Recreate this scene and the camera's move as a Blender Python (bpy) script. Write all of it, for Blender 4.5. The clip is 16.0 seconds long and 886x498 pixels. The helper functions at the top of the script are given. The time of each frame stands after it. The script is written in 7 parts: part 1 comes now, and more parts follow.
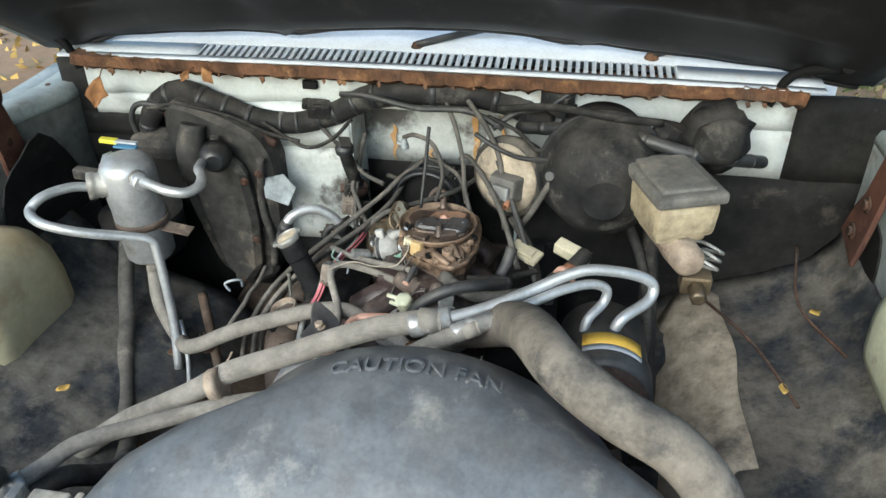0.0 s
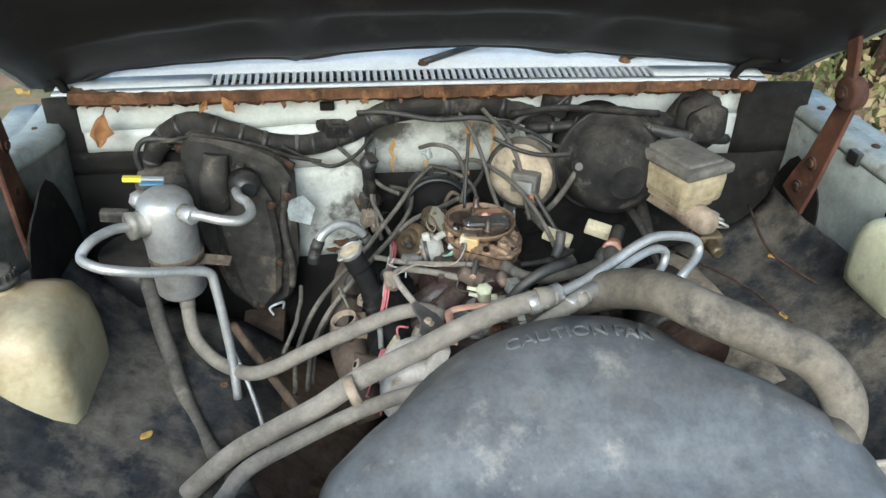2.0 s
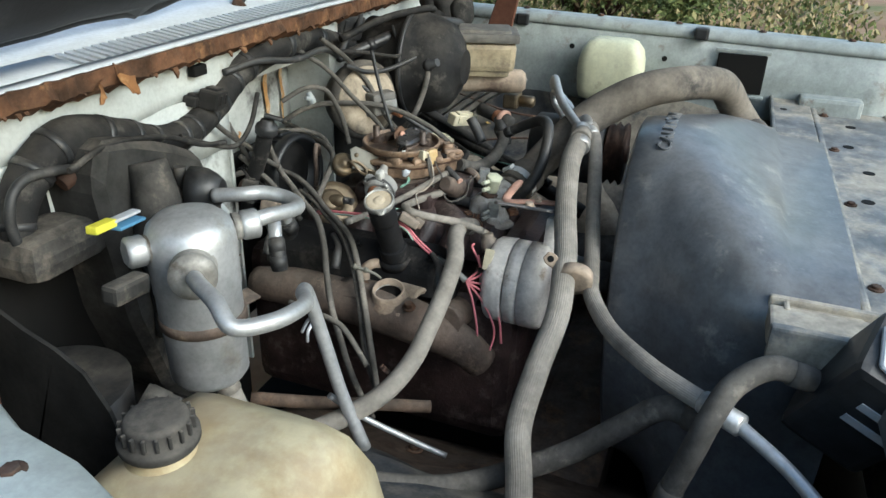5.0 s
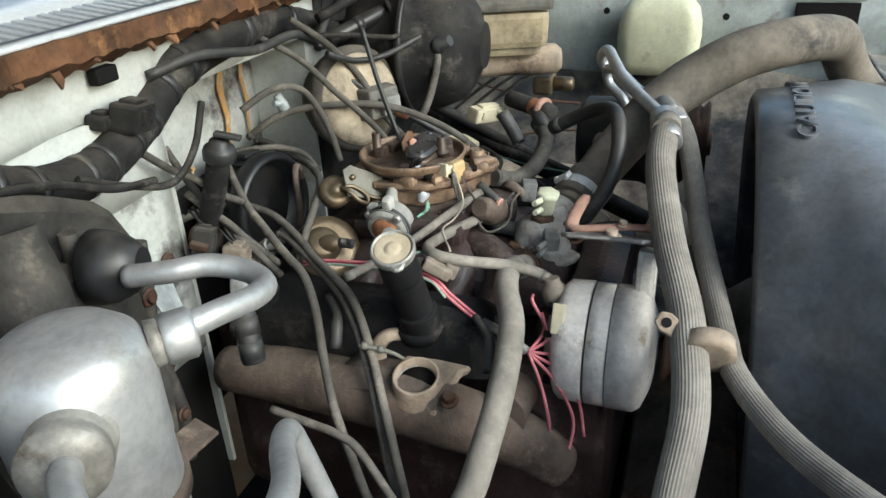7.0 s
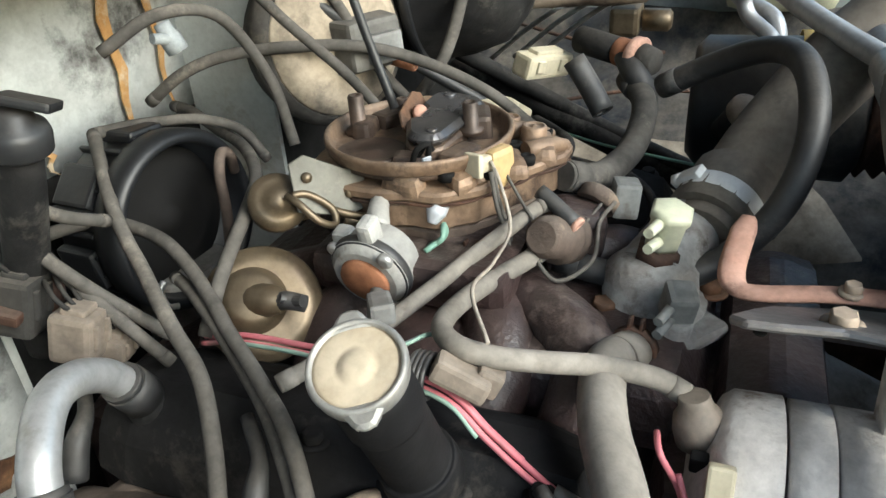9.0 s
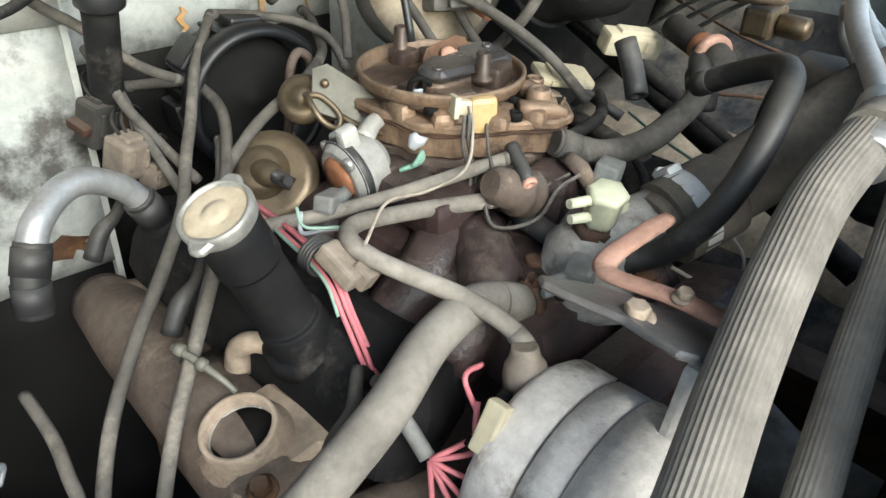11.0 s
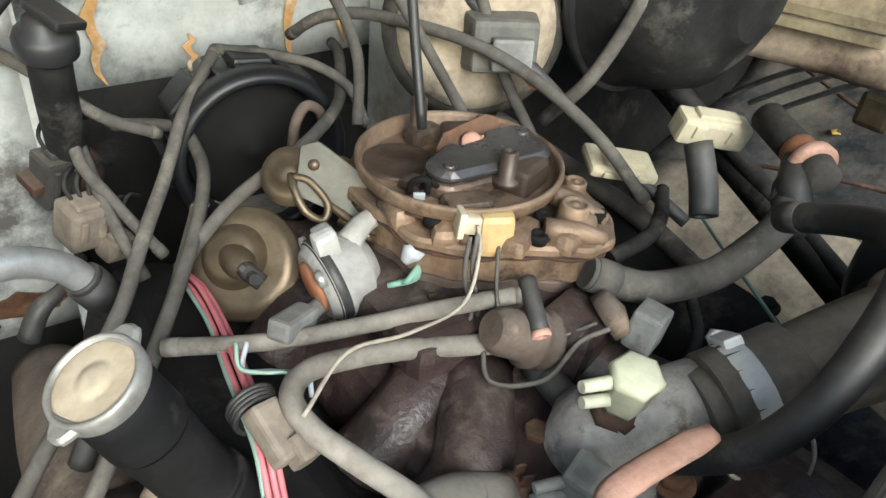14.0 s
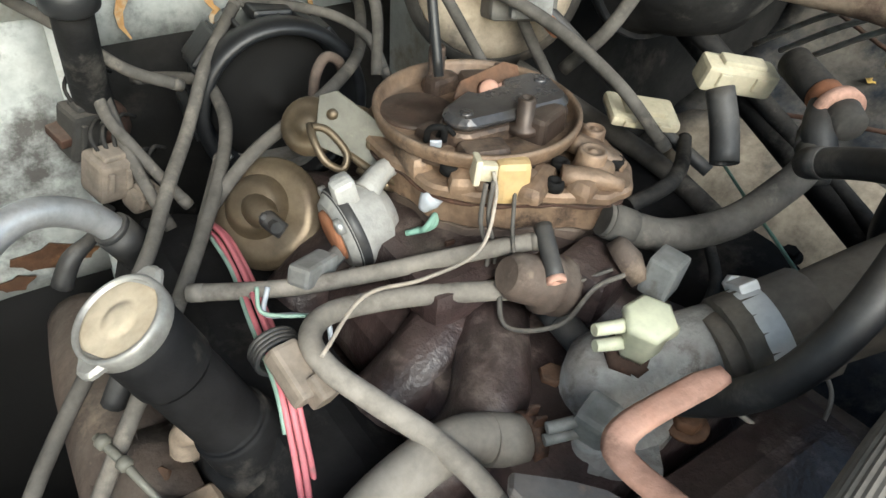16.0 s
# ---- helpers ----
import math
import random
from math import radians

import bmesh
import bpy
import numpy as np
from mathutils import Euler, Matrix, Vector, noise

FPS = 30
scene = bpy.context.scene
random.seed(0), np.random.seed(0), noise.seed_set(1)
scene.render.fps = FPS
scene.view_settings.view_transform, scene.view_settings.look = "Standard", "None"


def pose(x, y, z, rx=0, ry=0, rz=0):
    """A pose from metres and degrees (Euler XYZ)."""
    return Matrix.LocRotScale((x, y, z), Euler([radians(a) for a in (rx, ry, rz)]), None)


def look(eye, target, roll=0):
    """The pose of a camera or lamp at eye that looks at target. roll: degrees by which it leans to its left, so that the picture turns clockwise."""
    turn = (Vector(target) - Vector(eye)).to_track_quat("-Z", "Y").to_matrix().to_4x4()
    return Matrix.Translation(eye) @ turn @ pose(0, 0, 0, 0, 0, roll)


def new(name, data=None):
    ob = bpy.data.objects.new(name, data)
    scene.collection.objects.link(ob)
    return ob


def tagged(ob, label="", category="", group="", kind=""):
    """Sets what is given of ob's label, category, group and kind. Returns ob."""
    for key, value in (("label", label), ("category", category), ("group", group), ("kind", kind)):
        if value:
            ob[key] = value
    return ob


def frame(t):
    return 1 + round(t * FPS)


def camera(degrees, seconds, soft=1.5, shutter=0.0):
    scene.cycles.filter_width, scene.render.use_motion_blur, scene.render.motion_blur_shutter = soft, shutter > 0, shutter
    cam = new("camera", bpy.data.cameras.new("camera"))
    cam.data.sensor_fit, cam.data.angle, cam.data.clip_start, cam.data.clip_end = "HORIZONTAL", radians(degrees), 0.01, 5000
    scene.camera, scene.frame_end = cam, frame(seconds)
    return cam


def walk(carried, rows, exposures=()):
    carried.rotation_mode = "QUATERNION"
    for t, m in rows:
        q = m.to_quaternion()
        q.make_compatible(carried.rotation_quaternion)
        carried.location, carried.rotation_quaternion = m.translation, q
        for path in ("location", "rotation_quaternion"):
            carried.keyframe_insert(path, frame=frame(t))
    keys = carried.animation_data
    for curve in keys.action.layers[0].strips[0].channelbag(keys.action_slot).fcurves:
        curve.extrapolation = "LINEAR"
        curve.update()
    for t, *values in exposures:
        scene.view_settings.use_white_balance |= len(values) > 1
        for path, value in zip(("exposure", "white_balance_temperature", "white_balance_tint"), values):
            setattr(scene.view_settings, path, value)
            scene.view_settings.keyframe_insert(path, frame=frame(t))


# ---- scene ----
cam = camera(62.0, 16.0)
PATH = [
    (0, (0.287, -0.318, 1.712), (-0.012, 1.319, 0.602), -0.8),
    (0.5, (0.229, -0.22, 1.719), (-0.128, 1.33, 0.507), -3.2),
    (1, (0.218, -0.194, 1.712), (-0.162, 1.34, 0.487), -4.8),
    (1.5, (0.17, -0.25, 1.724), (-0.161, 1.342, 0.558), -1.4),
    (2, (-0.195, -0.453, 1.741), (0.062, 1.222, 0.678), 1.8),
    (2.5, (-0.533, -0.487, 1.654), (0.055, 1.164, 0.691), 4.6),
    (3, (-0.808, -0.363, 1.603), (0.225, 1.096, 0.705), 5.1),
    (3.5, (-0.953, -0.203, 1.558), (0.296, 1.04, 0.613), 3.8),
    (4, (-1.099, -0.004, 1.512), (0.323, 1.069, 0.603), -0.2),
    (4.2, (-1.145, 0.072, 1.498), (0.388, 0.987, 0.597), 1.4),
    (6.3, (-1.069, 0.402, 1.363), (0.652, 0.906, 0.479), 0.9),
    (6.5, (-0.964, 0.415, 1.378), (0.723, 0.96, 0.453), -1.1),
    (7, (-0.807, 0.451, 1.335), (0.866, 1.068, 0.43), -3.0),
    (7.5, (-0.539, 0.565, 1.247), (1.068, 1.177, 0.224), -3.6),
    (8, (-0.442, 0.587, 1.206), (1.15, 1.216, 0.171), -4.2),
    (8.5, (-0.414, 0.588, 1.197), (1.184, 1.24, 0.185), -4.1),
    (9, (-0.414, 0.594, 1.201), (1.186, 1.268, 0.208), -3.8),
    (9.5, (-0.445, 0.52, 1.212), (1.116, 1.321, 0.252), -3.8),
    (9.7, (-0.467, 0.436, 1.21), (1.021, 1.36, 0.244), -4.5),
    (11.8, (-0.283, 0.385, 1.213), (0.736, 1.651, 0.047), 6.0),
    (12, (-0.27, 0.411, 1.208), (0.676, 1.704, 0.012), 5.9),
    (12.5, (-0.251, 0.429, 1.2), (0.676, 1.642, -0.091), 6.1),
    (13, (-0.233, 0.436, 1.206), (0.757, 1.536, -0.139), 7.3),
    (13.5, (-0.227, 0.442, 1.221), (0.813, 1.581, -0.051), 6.9),
    (14, (-0.223, 0.468, 1.239), (0.833, 1.728, 0.1), 5.8),
    (14.5, (-0.218, 0.468, 1.234), (0.786, 1.738, 0.06), 5.2),
    (15, (-0.225, 0.462, 1.229), (0.755, 1.71, 0.012), 5.2),
    (15.5, (-0.223, 0.457, 1.234), (0.738, 1.713, 0.009), 4.4),
    (16, (-0.221, 0.456, 1.236), (0.736, 1.708, 0.004), 4.1),
]
walk(cam, [(t, look(eye, target, roll)) for t, eye, target, roll in PATH], exposures=[(0.0, 0.80, 5450, 2), (4.2, 0.74, 5400, 2), (6.5, 0.77, 5450, 1), (7.5, 0.93, 5600, 3), (9.0, 1.12, 5600, 3), (12.5, 1.09, 5600, 3), (13.5, 1.02, 5600, 3), (16.0, 0.99, 5600, 3)])

# ---- world and light ----
world = bpy.data.worlds.new("sky")
scene.world = world
world.use_nodes = True
sky = world.node_tree.nodes.new("ShaderNodeTexSky")
sky.sky_type = "NISHITA"
sky.sun_disc = False
sky.sun_elevation = radians(33)
sky.sun_rotation = radians(200)
sky.air_density, sky.dust_density = 1.6, 4.0
backg = world.node_tree.nodes["Background"]
backg.inputs["Strength"].default_value = 0.165
world.node_tree.links.new(sky.outputs["Color"], backg.inputs["Color"])
sun = new("sun", bpy.data.lights.new("sun", "SUN"))
sun.data.energy, sun.data.angle, sun.data.color = 1.4, radians(32), (1.0, 0.98, 0.95)
sun.matrix_world = look((-1.3, -4, 4.1), (0, 0.6, 1))


# ---- materials ----
def mat(name, a, b, scale=8.0, rough=0.6, metal=0.0, bump=0.15, dirt=None, amount=0.5, dscale=3.0, fine=160.0, coat=0.0, contrast=0.12, emission=None, grime=0.55, dust=0.25):
    """Two base tones by noise, dirt patches of a shape of their own, fine grain in the relief and the gloss."""
    m = bpy.data.materials.new(name)
    m.use_nodes = True
    nt = m.node_tree
    n, l = nt.nodes, nt.links
    bsdf = n["Principled BSDF"]
    tc = n.new("ShaderNodeTexCoord")
    def noise_node(s, detail=5.0, rough_=0.6):
        q = n.new("ShaderNodeTexNoise")
        q.inputs["Scale"].default_value, q.inputs["Detail"].default_value, q.inputs["Roughness"].default_value = s, detail, rough_
        l.new(tc.outputs["Object"], q.inputs["Vector"])
        return q
    def ramp(src, lo, hi):
        r = n.new("ShaderNodeMapRange")
        r.inputs["From Min"].default_value, r.inputs["From Max"].default_value = lo, hi
        l.new(src, r.inputs["Value"])
        return r.outputs["Result"]
    def mix(f, c1, c2):
        x = n.new("ShaderNodeMix")
        x.data_type = "RGBA"
        l.new(f, x.inputs["Factor"])
        for i, c in ((6, c1), (7, c2)):
            if isinstance(c, tuple):
                x.inputs[i].default_value = (*c, 1)
            else:
                l.new(c, x.inputs[i])
        return x.outputs[2]
    big = noise_node(scale)
    col = mix(ramp(big.outputs["Fac"], 0.5 - contrast, 0.5 + contrast), a, b)
    grain = noise_node(fine, 3.0)
    if dirt:
        d1 = noise_node(dscale * 2.3, 8.0, 0.7)
        lo = 0.66 - 0.34 * amount
        f = ramp(d1.outputs["Fac"], lo, lo + 0.11)
        col = mix(f, col, dirt)
    # finer grime: smudges from a few millimetres to a few centimetres
    if grime:
        sm = noise_node(30.0, 8.0, 0.68)
        g2 = n.new("ShaderNodeMix")
        g2.data_type, g2.blend_type = "RGBA", "MULTIPLY"
        g2.inputs["Factor"].default_value = grime
        gc = n.new("ShaderNodeCombineColor")
        tone = ramp(sm.outputs["Fac"], 0.32, 0.62)
        for k in ("Red", "Green", "Blue"):
            l.new(tone, gc.inputs[k])
        l.new(col, g2.inputs[6])
        l.new(gc.outputs["Color"], g2.inputs[7])
        col = g2.outputs[2]
    # settled dust: thicker on what faces upwards, in patches
    if dust:
        geo = n.new("ShaderNodeNewGeometry")
        sep = n.new("ShaderNodeSeparateXYZ")
        l.new(geo.outputs["Normal"], sep.inputs["Vector"])
        dn = noise_node(17.0, 8.0, 0.7)
        mul = n.new("ShaderNodeMath")
        mul.operation = "MULTIPLY"
        l.new(ramp(sep.outputs["Z"], 0.1, 1.0), mul.inputs[0])
        l.new(ramp(dn.outputs["Fac"], 0.38, 0.66), mul.inputs[1])
        mu2 = n.new("ShaderNodeMath")
        mu2.operation = "MULTIPLY"
        mu2.inputs[1].default_value = dust
        l.new(mul.outputs[0], mu2.inputs[0])
        col = mix(mu2.outputs[0], col, (0.29, 0.255, 0.21))
    dark = n.new("ShaderNodeMix")
    dark.data_type, dark.blend_type = "RGBA", "MULTIPLY"
    dark.inputs["Factor"].default_value = 0.13
    l.new(col, dark.inputs[6])
    gr = n.new("ShaderNodeCombineColor")
    for k in ("Red", "Green", "Blue"):
        l.new(ramp(grain.outputs["Fac"], 0.30, 0.58), gr.inputs[k])
    l.new(gr.outputs["Color"], dark.inputs[7])
    l.new(dark.outputs[2], bsdf.inputs["Base Color"])
    rr = n.new("ShaderNodeMapRange")
    rr.inputs["To Min"].default_value, rr.inputs["To Max"].default_value = max(0.05, rough - 0.14), min(1.0, rough + 0.16)
    l.new(big.outputs["Fac"], rr.inputs["Value"])
    l.new(rr.outputs["Result"], bsdf.inputs["Roughness"])
    bsdf.inputs["Metallic"].default_value = metal
    bsdf.inputs["Coat Weight"].default_value = coat
    # settled dust is porous and barely shines; the painted dark depths are dulled alike
    bsdf.inputs["Specular IOR Level"].default_value = 0.2 if rough >= 0.75 and not metal else 0.5
    if bump:
        b1 = n.new("ShaderNodeBump")
        b1.inputs["Strength"].default_value, b1.inputs["Distance"].default_value = min(1.0, bump * 1.1), 0.003
        l.new(grain.outputs["Fac"], b1.inputs["Height"])
        b2 = n.new("ShaderNodeBump")
        b2.inputs["Strength"].default_value, b2.inputs["Distance"].default_value = bump, 0.005
        l.new(big.outputs["Fac"], b2.inputs["Height"])
        l.new(b1.outputs["Normal"], b2.inputs["Normal"])
        l.new(b2.outputs["Normal"], bsdf.inputs["Normal"])
    if emission:
        bsdf.inputs["Emission Color"].default_value, bsdf.inputs["Emission Strength"].default_value = (*emission, 1), 1.0
    return m


DUST = (0.21, 0.18, 0.14)
M = dict(
    white=mat("white_paint", (0.57, 0.595, 0.575), (0.49, 0.515, 0.495), 5, 0.45, bump=0.03, dirt=(0.34, 0.30, 0.24), amount=0.28, dscale=3.5, grime=0.12, dust=0.0),
    cowl=mat("cowl_paint", (0.66, 0.70, 0.76), (0.60, 0.64, 0.70), 4, 0.35, bump=0.02, dirt=(0.50, 0.47, 0.44), amount=0.08, dscale=4, grime=0.12, dust=0.0),
    rail=mat("fender_paint", (0.38, 0.41, 0.40), (0.30, 0.33, 0.32), 5, 0.5, bump=0.05, dirt=(0.16, 0.12, 0.09), amount=0.26, dscale=5, grime=0.3, dust=0.1),
    apron=mat("dusty_apron", (0.105, 0.098, 0.087), (0.185, 0.168, 0.14), 4, 0.85, bump=0.15, dirt=(0.03, 0.036, 0.045), amount=0.60, dscale=2.6, contrast=0.08),
    tan=mat("tan_dust", (0.50, 0.425, 0.32), (0.38, 0.32, 0.245), 7, 0.9, bump=0.12, dirt=(0.15, 0.13, 0.11), amount=0.34, dscale=3),
    black=mat("black_plastic", (0.02, 0.021, 0.023), (0.035, 0.036, 0.038), 12, 0.45, bump=0.05, dirt=(0.11, 0.10, 0.085), amount=0.25, dscale=4),
    darkgrey=mat("dusty_dark_plastic", (0.040, 0.039, 0.037), (0.074, 0.069, 0.062), 7, 0.75, bump=0.14, dirt=(0.16, 0.138, 0.11), amount=0.44, dscale=4, dust=0.4),
    shroud=mat("shroud_plastic", (0.095, 0.102, 0.113), (0.155, 0.163, 0.175), 5, 0.36, bump=0.06, dirt=(0.27, 0.265, 0.25), amount=0.24, dscale=5.0, coat=0.22, contrast=0.12, grime=0.4, dust=0.15),
    support=mat("support_paint", (0.13, 0.14, 0.15), (0.27, 0.275, 0.27), 7, 0.5, bump=0.06, dirt=(0.42, 0.38, 0.31), amount=0.60, dscale=3.0, contrast=0.07),
    duct=mat("blue_grey_duct", (0.46, 0.50, 0.51), (0.36, 0.39, 0.40), 9, 0.6, bump=0.05, dirt=(0.12, 0.11, 0.10), amount=0.28, dscale=9),
    achose=mat("ribbed_hose", (0.30, 0.275, 0.24), (0.22, 0.20, 0.172), 14, 0.85, bump=0.1, dirt=(0.33, 0.305, 0.265), amount=0.28, dscale=6, grime=0.35),
    hood=mat("hood_black", (0.006, 0.006, 0.007), (0.011, 0.011, 0.012), 6, 0.55, bump=0.1, dirt=(0.03, 0.03, 0.03), amount=0.3, grime=0.0, dust=0.0),
    hose=mat("dusty_hose", (0.085, 0.080, 0.072), (0.135, 0.125, 0.112), 14, 0.85, bump=0.1, dirt=(0.28, 0.25, 0.21), amount=0.3, dscale=6),
    lighthose=mat("pale_hose", (0.33, 0.30, 0.26), (0.24, 0.22, 0.19), 14, 0.85, bump=0.1, dirt=(0.15, 0.13, 0.11), amount=0.25, dscale=6),
    blackhose=mat("black_hose", (0.022, 0.023, 0.025), (0.045, 0.045, 0.045), 16, 0.55, bump=0.08, dirt=(0.12, 0.11, 0.10), amount=0.22, dscale=7),
    alu=mat("bare_aluminium", (0.58, 0.59, 0.60), (0.47, 0.475, 0.475), 12, 0.45, 0.6, bump=0.06, dirt=(0.42, 0.40, 0.36), amount=0.24, dscale=6, grime=0.25, dust=0.2),
    dullalu=mat("oxidised_aluminium", (0.40, 0.39, 0.36), (0.30, 0.28, 0.25), 16, 0.6, 0.45, bump=0.15, dirt=(0.15, 0.12, 0.09), amount=0.35, dscale=7),
    altcase=mat("alternator_case", (0.78, 0.745, 0.70), (0.64, 0.605, 0.56), 24, 0.7, 0.05, bump=0.3, dirt=(0.30, 0.235, 0.18), amount=0.24, dscale=9, grime=0.35, dust=0.1),
    rust=mat("rust", (0.18, 0.092, 0.05), (0.09, 0.052, 0.033), 18, 0.9, bump=0.3, dirt=(0.30, 0.165, 0.08), amount=0.32, dscale=8),
    pinkrust=mat("light_rust", (0.62, 0.38, 0.29), (0.52, 0.29, 0.21), 24, 0.85, bump=0.25, dirt=(0.34, 0.20, 0.15), amount=0.4, dscale=12, grime=0.3, dust=0.1),
    darkrust=mat("dark_rust", (0.085, 0.045, 0.03), (0.05, 0.032, 0.025), 16, 0.85, bump=0.3, dirt=(0.16, 0.08, 0.05), amount=0.25, dscale=8),
    manifold=mat("exhaust_manifold", (0.15, 0.11, 0.085), (0.095, 0.068, 0.054), 12, 0.85, 0.1, bump=0.3, dirt=(0.33, 0.25, 0.18), amount=0.25, dscale=5, dust=0.35),
    flange=mat("heat_tan", (0.46, 0.37, 0.28), (0.38, 0.29, 0.21), 14, 0.8, 0.1, bump=0.15, dirt=(0.18, 0.12, 0.09), amount=0.28, dscale=6),
    valve=mat("valve_cover_grime", (0.010, 0.010, 0.011), (0.020, 0.019, 0.019), 9, 0.78, bump=0.12, dirt=(0.065, 0.058, 0.050), amount=0.34, dscale=6, dust=0.0),
    block=mat("greasy_block", (0.036, 0.024, 0.023), (0.075, 0.047, 0.043), 12, 0.42, bump=0.45, dirt=(0.15, 0.115, 0.10), amount=0.38, dscale=11, dust=0.12),
    carb=mat("carburettor_bronze", (0.33, 0.225, 0.145), (0.20, 0.132, 0.085), 26, 0.55, 0.3, bump=0.25, dirt=(0.075, 0.05, 0.036), amount=0.34, dscale=12, grime=0.6, dust=0.35),
    carbtop=mat("varnished_air_horn", (0.115, 0.08, 0.06), (0.07, 0.05, 0.04), 14, 0.45, 0.4, bump=0.12, dirt=(0.24, 0.17, 0.12), amount=0.3, dscale=8),
    choke=mat("choke_plate", (0.13, 0.13, 0.14), (0.09, 0.088, 0.09), 14, 0.27, 0.55, bump=0.05, dirt=(0.20, 0.16, 0.13), amount=0.2, dscale=8),
    brass=mat("zinc_gold", (0.26, 0.20, 0.125), (0.18, 0.138, 0.088), 10, 0.42, 0.65, bump=0.06, dirt=(0.20, 0.15, 0.10), amount=0.3, dscale=7),
    zinc=mat("dull_zinc", (0.50, 0.49, 0.46), (0.38, 0.37, 0.34), 14, 0.5, 0.5, bump=0.1, dirt=(0.22, 0.18, 0.14), amount=0.25, dscale=8),
    cream=mat("cream_plastic", (0.62, 0.57, 0.42), (0.55, 0.49, 0.34), 6, 0.5, bump=0.03, dirt=(0.36, 0.29, 0.19), amount=0.32, dscale=3, grime=0.2, dust=0.0),
    tank=mat("yellowed_polyethylene", (0.44, 0.375, 0.225), (0.50, 0.445, 0.29), 4, 0.42, bump=0.0, dirt=(0.36, 0.28, 0.16), amount=0.40, dscale=2.4, fine=14, grime=0.2, dust=0.45),
    paleplastic=mat("pale_green_plastic", (0.60, 0.61, 0.45), (0.54, 0.54, 0.38), 10, 0.5, bump=0.02, dirt=(0.38, 0.35, 0.26), amount=0.2, dscale=8, grime=0.2, dust=0.0),
    yellowish=mat("aged_yellow_plastic", (0.56, 0.43, 0.24), (0.46, 0.31, 0.12), 12, 0.45, bump=0.02, dirt=(0.40, 0.30, 0.16), amount=0.15, dscale=8, grime=0.2, dust=0.0),
    capcream=mat("chalky_cap", (0.52, 0.445, 0.33), (0.42, 0.34, 0.235), 22, 0.8, bump=0.08, dirt=(0.40, 0.32, 0.22), amount=0.25, dscale=10, grime=0.2, dust=0.0),
    pink=mat("faded_red_wire", (0.66, 0.22, 0.24), (0.58, 0.17, 0.20), 20, 0.55, bump=0.02, dirt=(0.35, 0.20, 0.19), amount=0.2, dscale=10, grime=0.2, dust=0.0),
    green=mat("green_wire", (0.20, 0.36, 0.28), (0.17, 0.28, 0.22), 20, 0.6, bump=0.02, grime=0.2, dust=0.0),
    palewire=mat("pale_wire", (0.52, 0.46, 0.38), (0.42, 0.36, 0.29), 20, 0.7, bump=0.05),
    brownplug=mat("brown_connector", (0.30, 0.25, 0.20), (0.22, 0.18, 0.14), 18, 0.65, bump=0.05, dirt=(0.42, 0.36, 0.29), amount=0.25, dscale=9),
    greyplug=mat("grey_connector", (0.30, 0.31, 0.30), (0.22, 0.22, 0.21), 18, 0.6, bump=0.05, dirt=(0.16, 0.14, 0.12), amount=0.25, dscale=9),
    steel=mat("bright_steel", (0.66, 0.66, 0.64), (0.54, 0.53, 0.51), 20, 0.38, 0.55, bump=0.04, dirt=(0.35, 0.31, 0.26), amount=0.15, dscale=8),
    orange=mat("rusty_diaphragm", (0.44, 0.20, 0.10), (0.34, 0.15, 0.08), 18, 0.8, bump=0.15),
    lid=mat("reservoir_lid", (0.13, 0.125, 0.115), (0.19, 0.18, 0.16), 12, 0.7, bump=0.08, dirt=(0.26, 0.23, 0.19), amount=0.3, dscale=5),
    resv=mat("amber_reservoir", (0.46, 0.39, 0.26), (0.38, 0.31, 0.20), 8, 0.5, bump=0.03, dirt=(0.25, 0.20, 0.14), amount=0.3, dscale=5),
    label=mat("white_sticker", (0.46, 0.48, 0.51), (0.40, 0.42, 0.45), 12, 0.45, bump=0.01, dirt=(0.50, 0.49, 0.48), amount=0.15, dscale=8, grime=0.0, dust=0.0),
    yellow=mat("bright_yellow", (0.70, 0.66, 0.04), (0.62, 0.58, 0.05), 10, 0.5, bump=0.02, grime=0.0, dust=0.0),
    orangelabel=mat("orange_label", (0.72, 0.46, 0.06), (0.66, 0.40, 0.05), 10, 0.5, bump=0.02, grime=0.0, dust=0.0),
    blue=mat("blue_marking", (0.10, 0.25, 0.42), (0.09, 0.22, 0.36), 10, 0.6, bump=0.02, grime=0.0, dust=0.0),
    leaf=mat("dry_leaf", (0.45, 0.28, 0.10), (0.55, 0.40, 0.13), 30, 0.8, bump=0.1, grime=0.0, dust=0.0),
    glassdark=mat("windscreen_dark", (0.05, 0.055, 0.06), (0.07, 0.075, 0.08), 3, 0.12, bump=0.0, grime=0.0, dust=0.0),
    # near-black wall colour: shade of the bay's depths put into the paint
    shadedark=mat("shaded_depth", (0.010, 0.010, 0.010), (0.024, 0.023, 0.021), 7, 0.8, bump=0.12, dirt=(0.060, 0.053, 0.045), amount=0.25, dscale=4, dust=0.04),
    ground=mat("leafy_ground", (0.20, 0.125, 0.075), (0.29, 0.20, 0.13), 1.2, 0.95, bump=0.4, dirt=(0.13, 0.14, 0.06), amount=0.42, dscale=0.35, fine=30, grime=0.0, dust=0.0),
    foliage=mat("foliage", (0.085, 0.11, 0.035), (0.15, 0.17, 0.06), 3, 0.8, bump=0.0, fine=20, grime=0.0, dust=0.0),
    drygrass=mat("dry_grass", (0.34, 0.25, 0.15), (0.20, 0.20, 0.08), 2, 0.9, bump=0.0, fine=20, grime=0.0, dust=0.0),
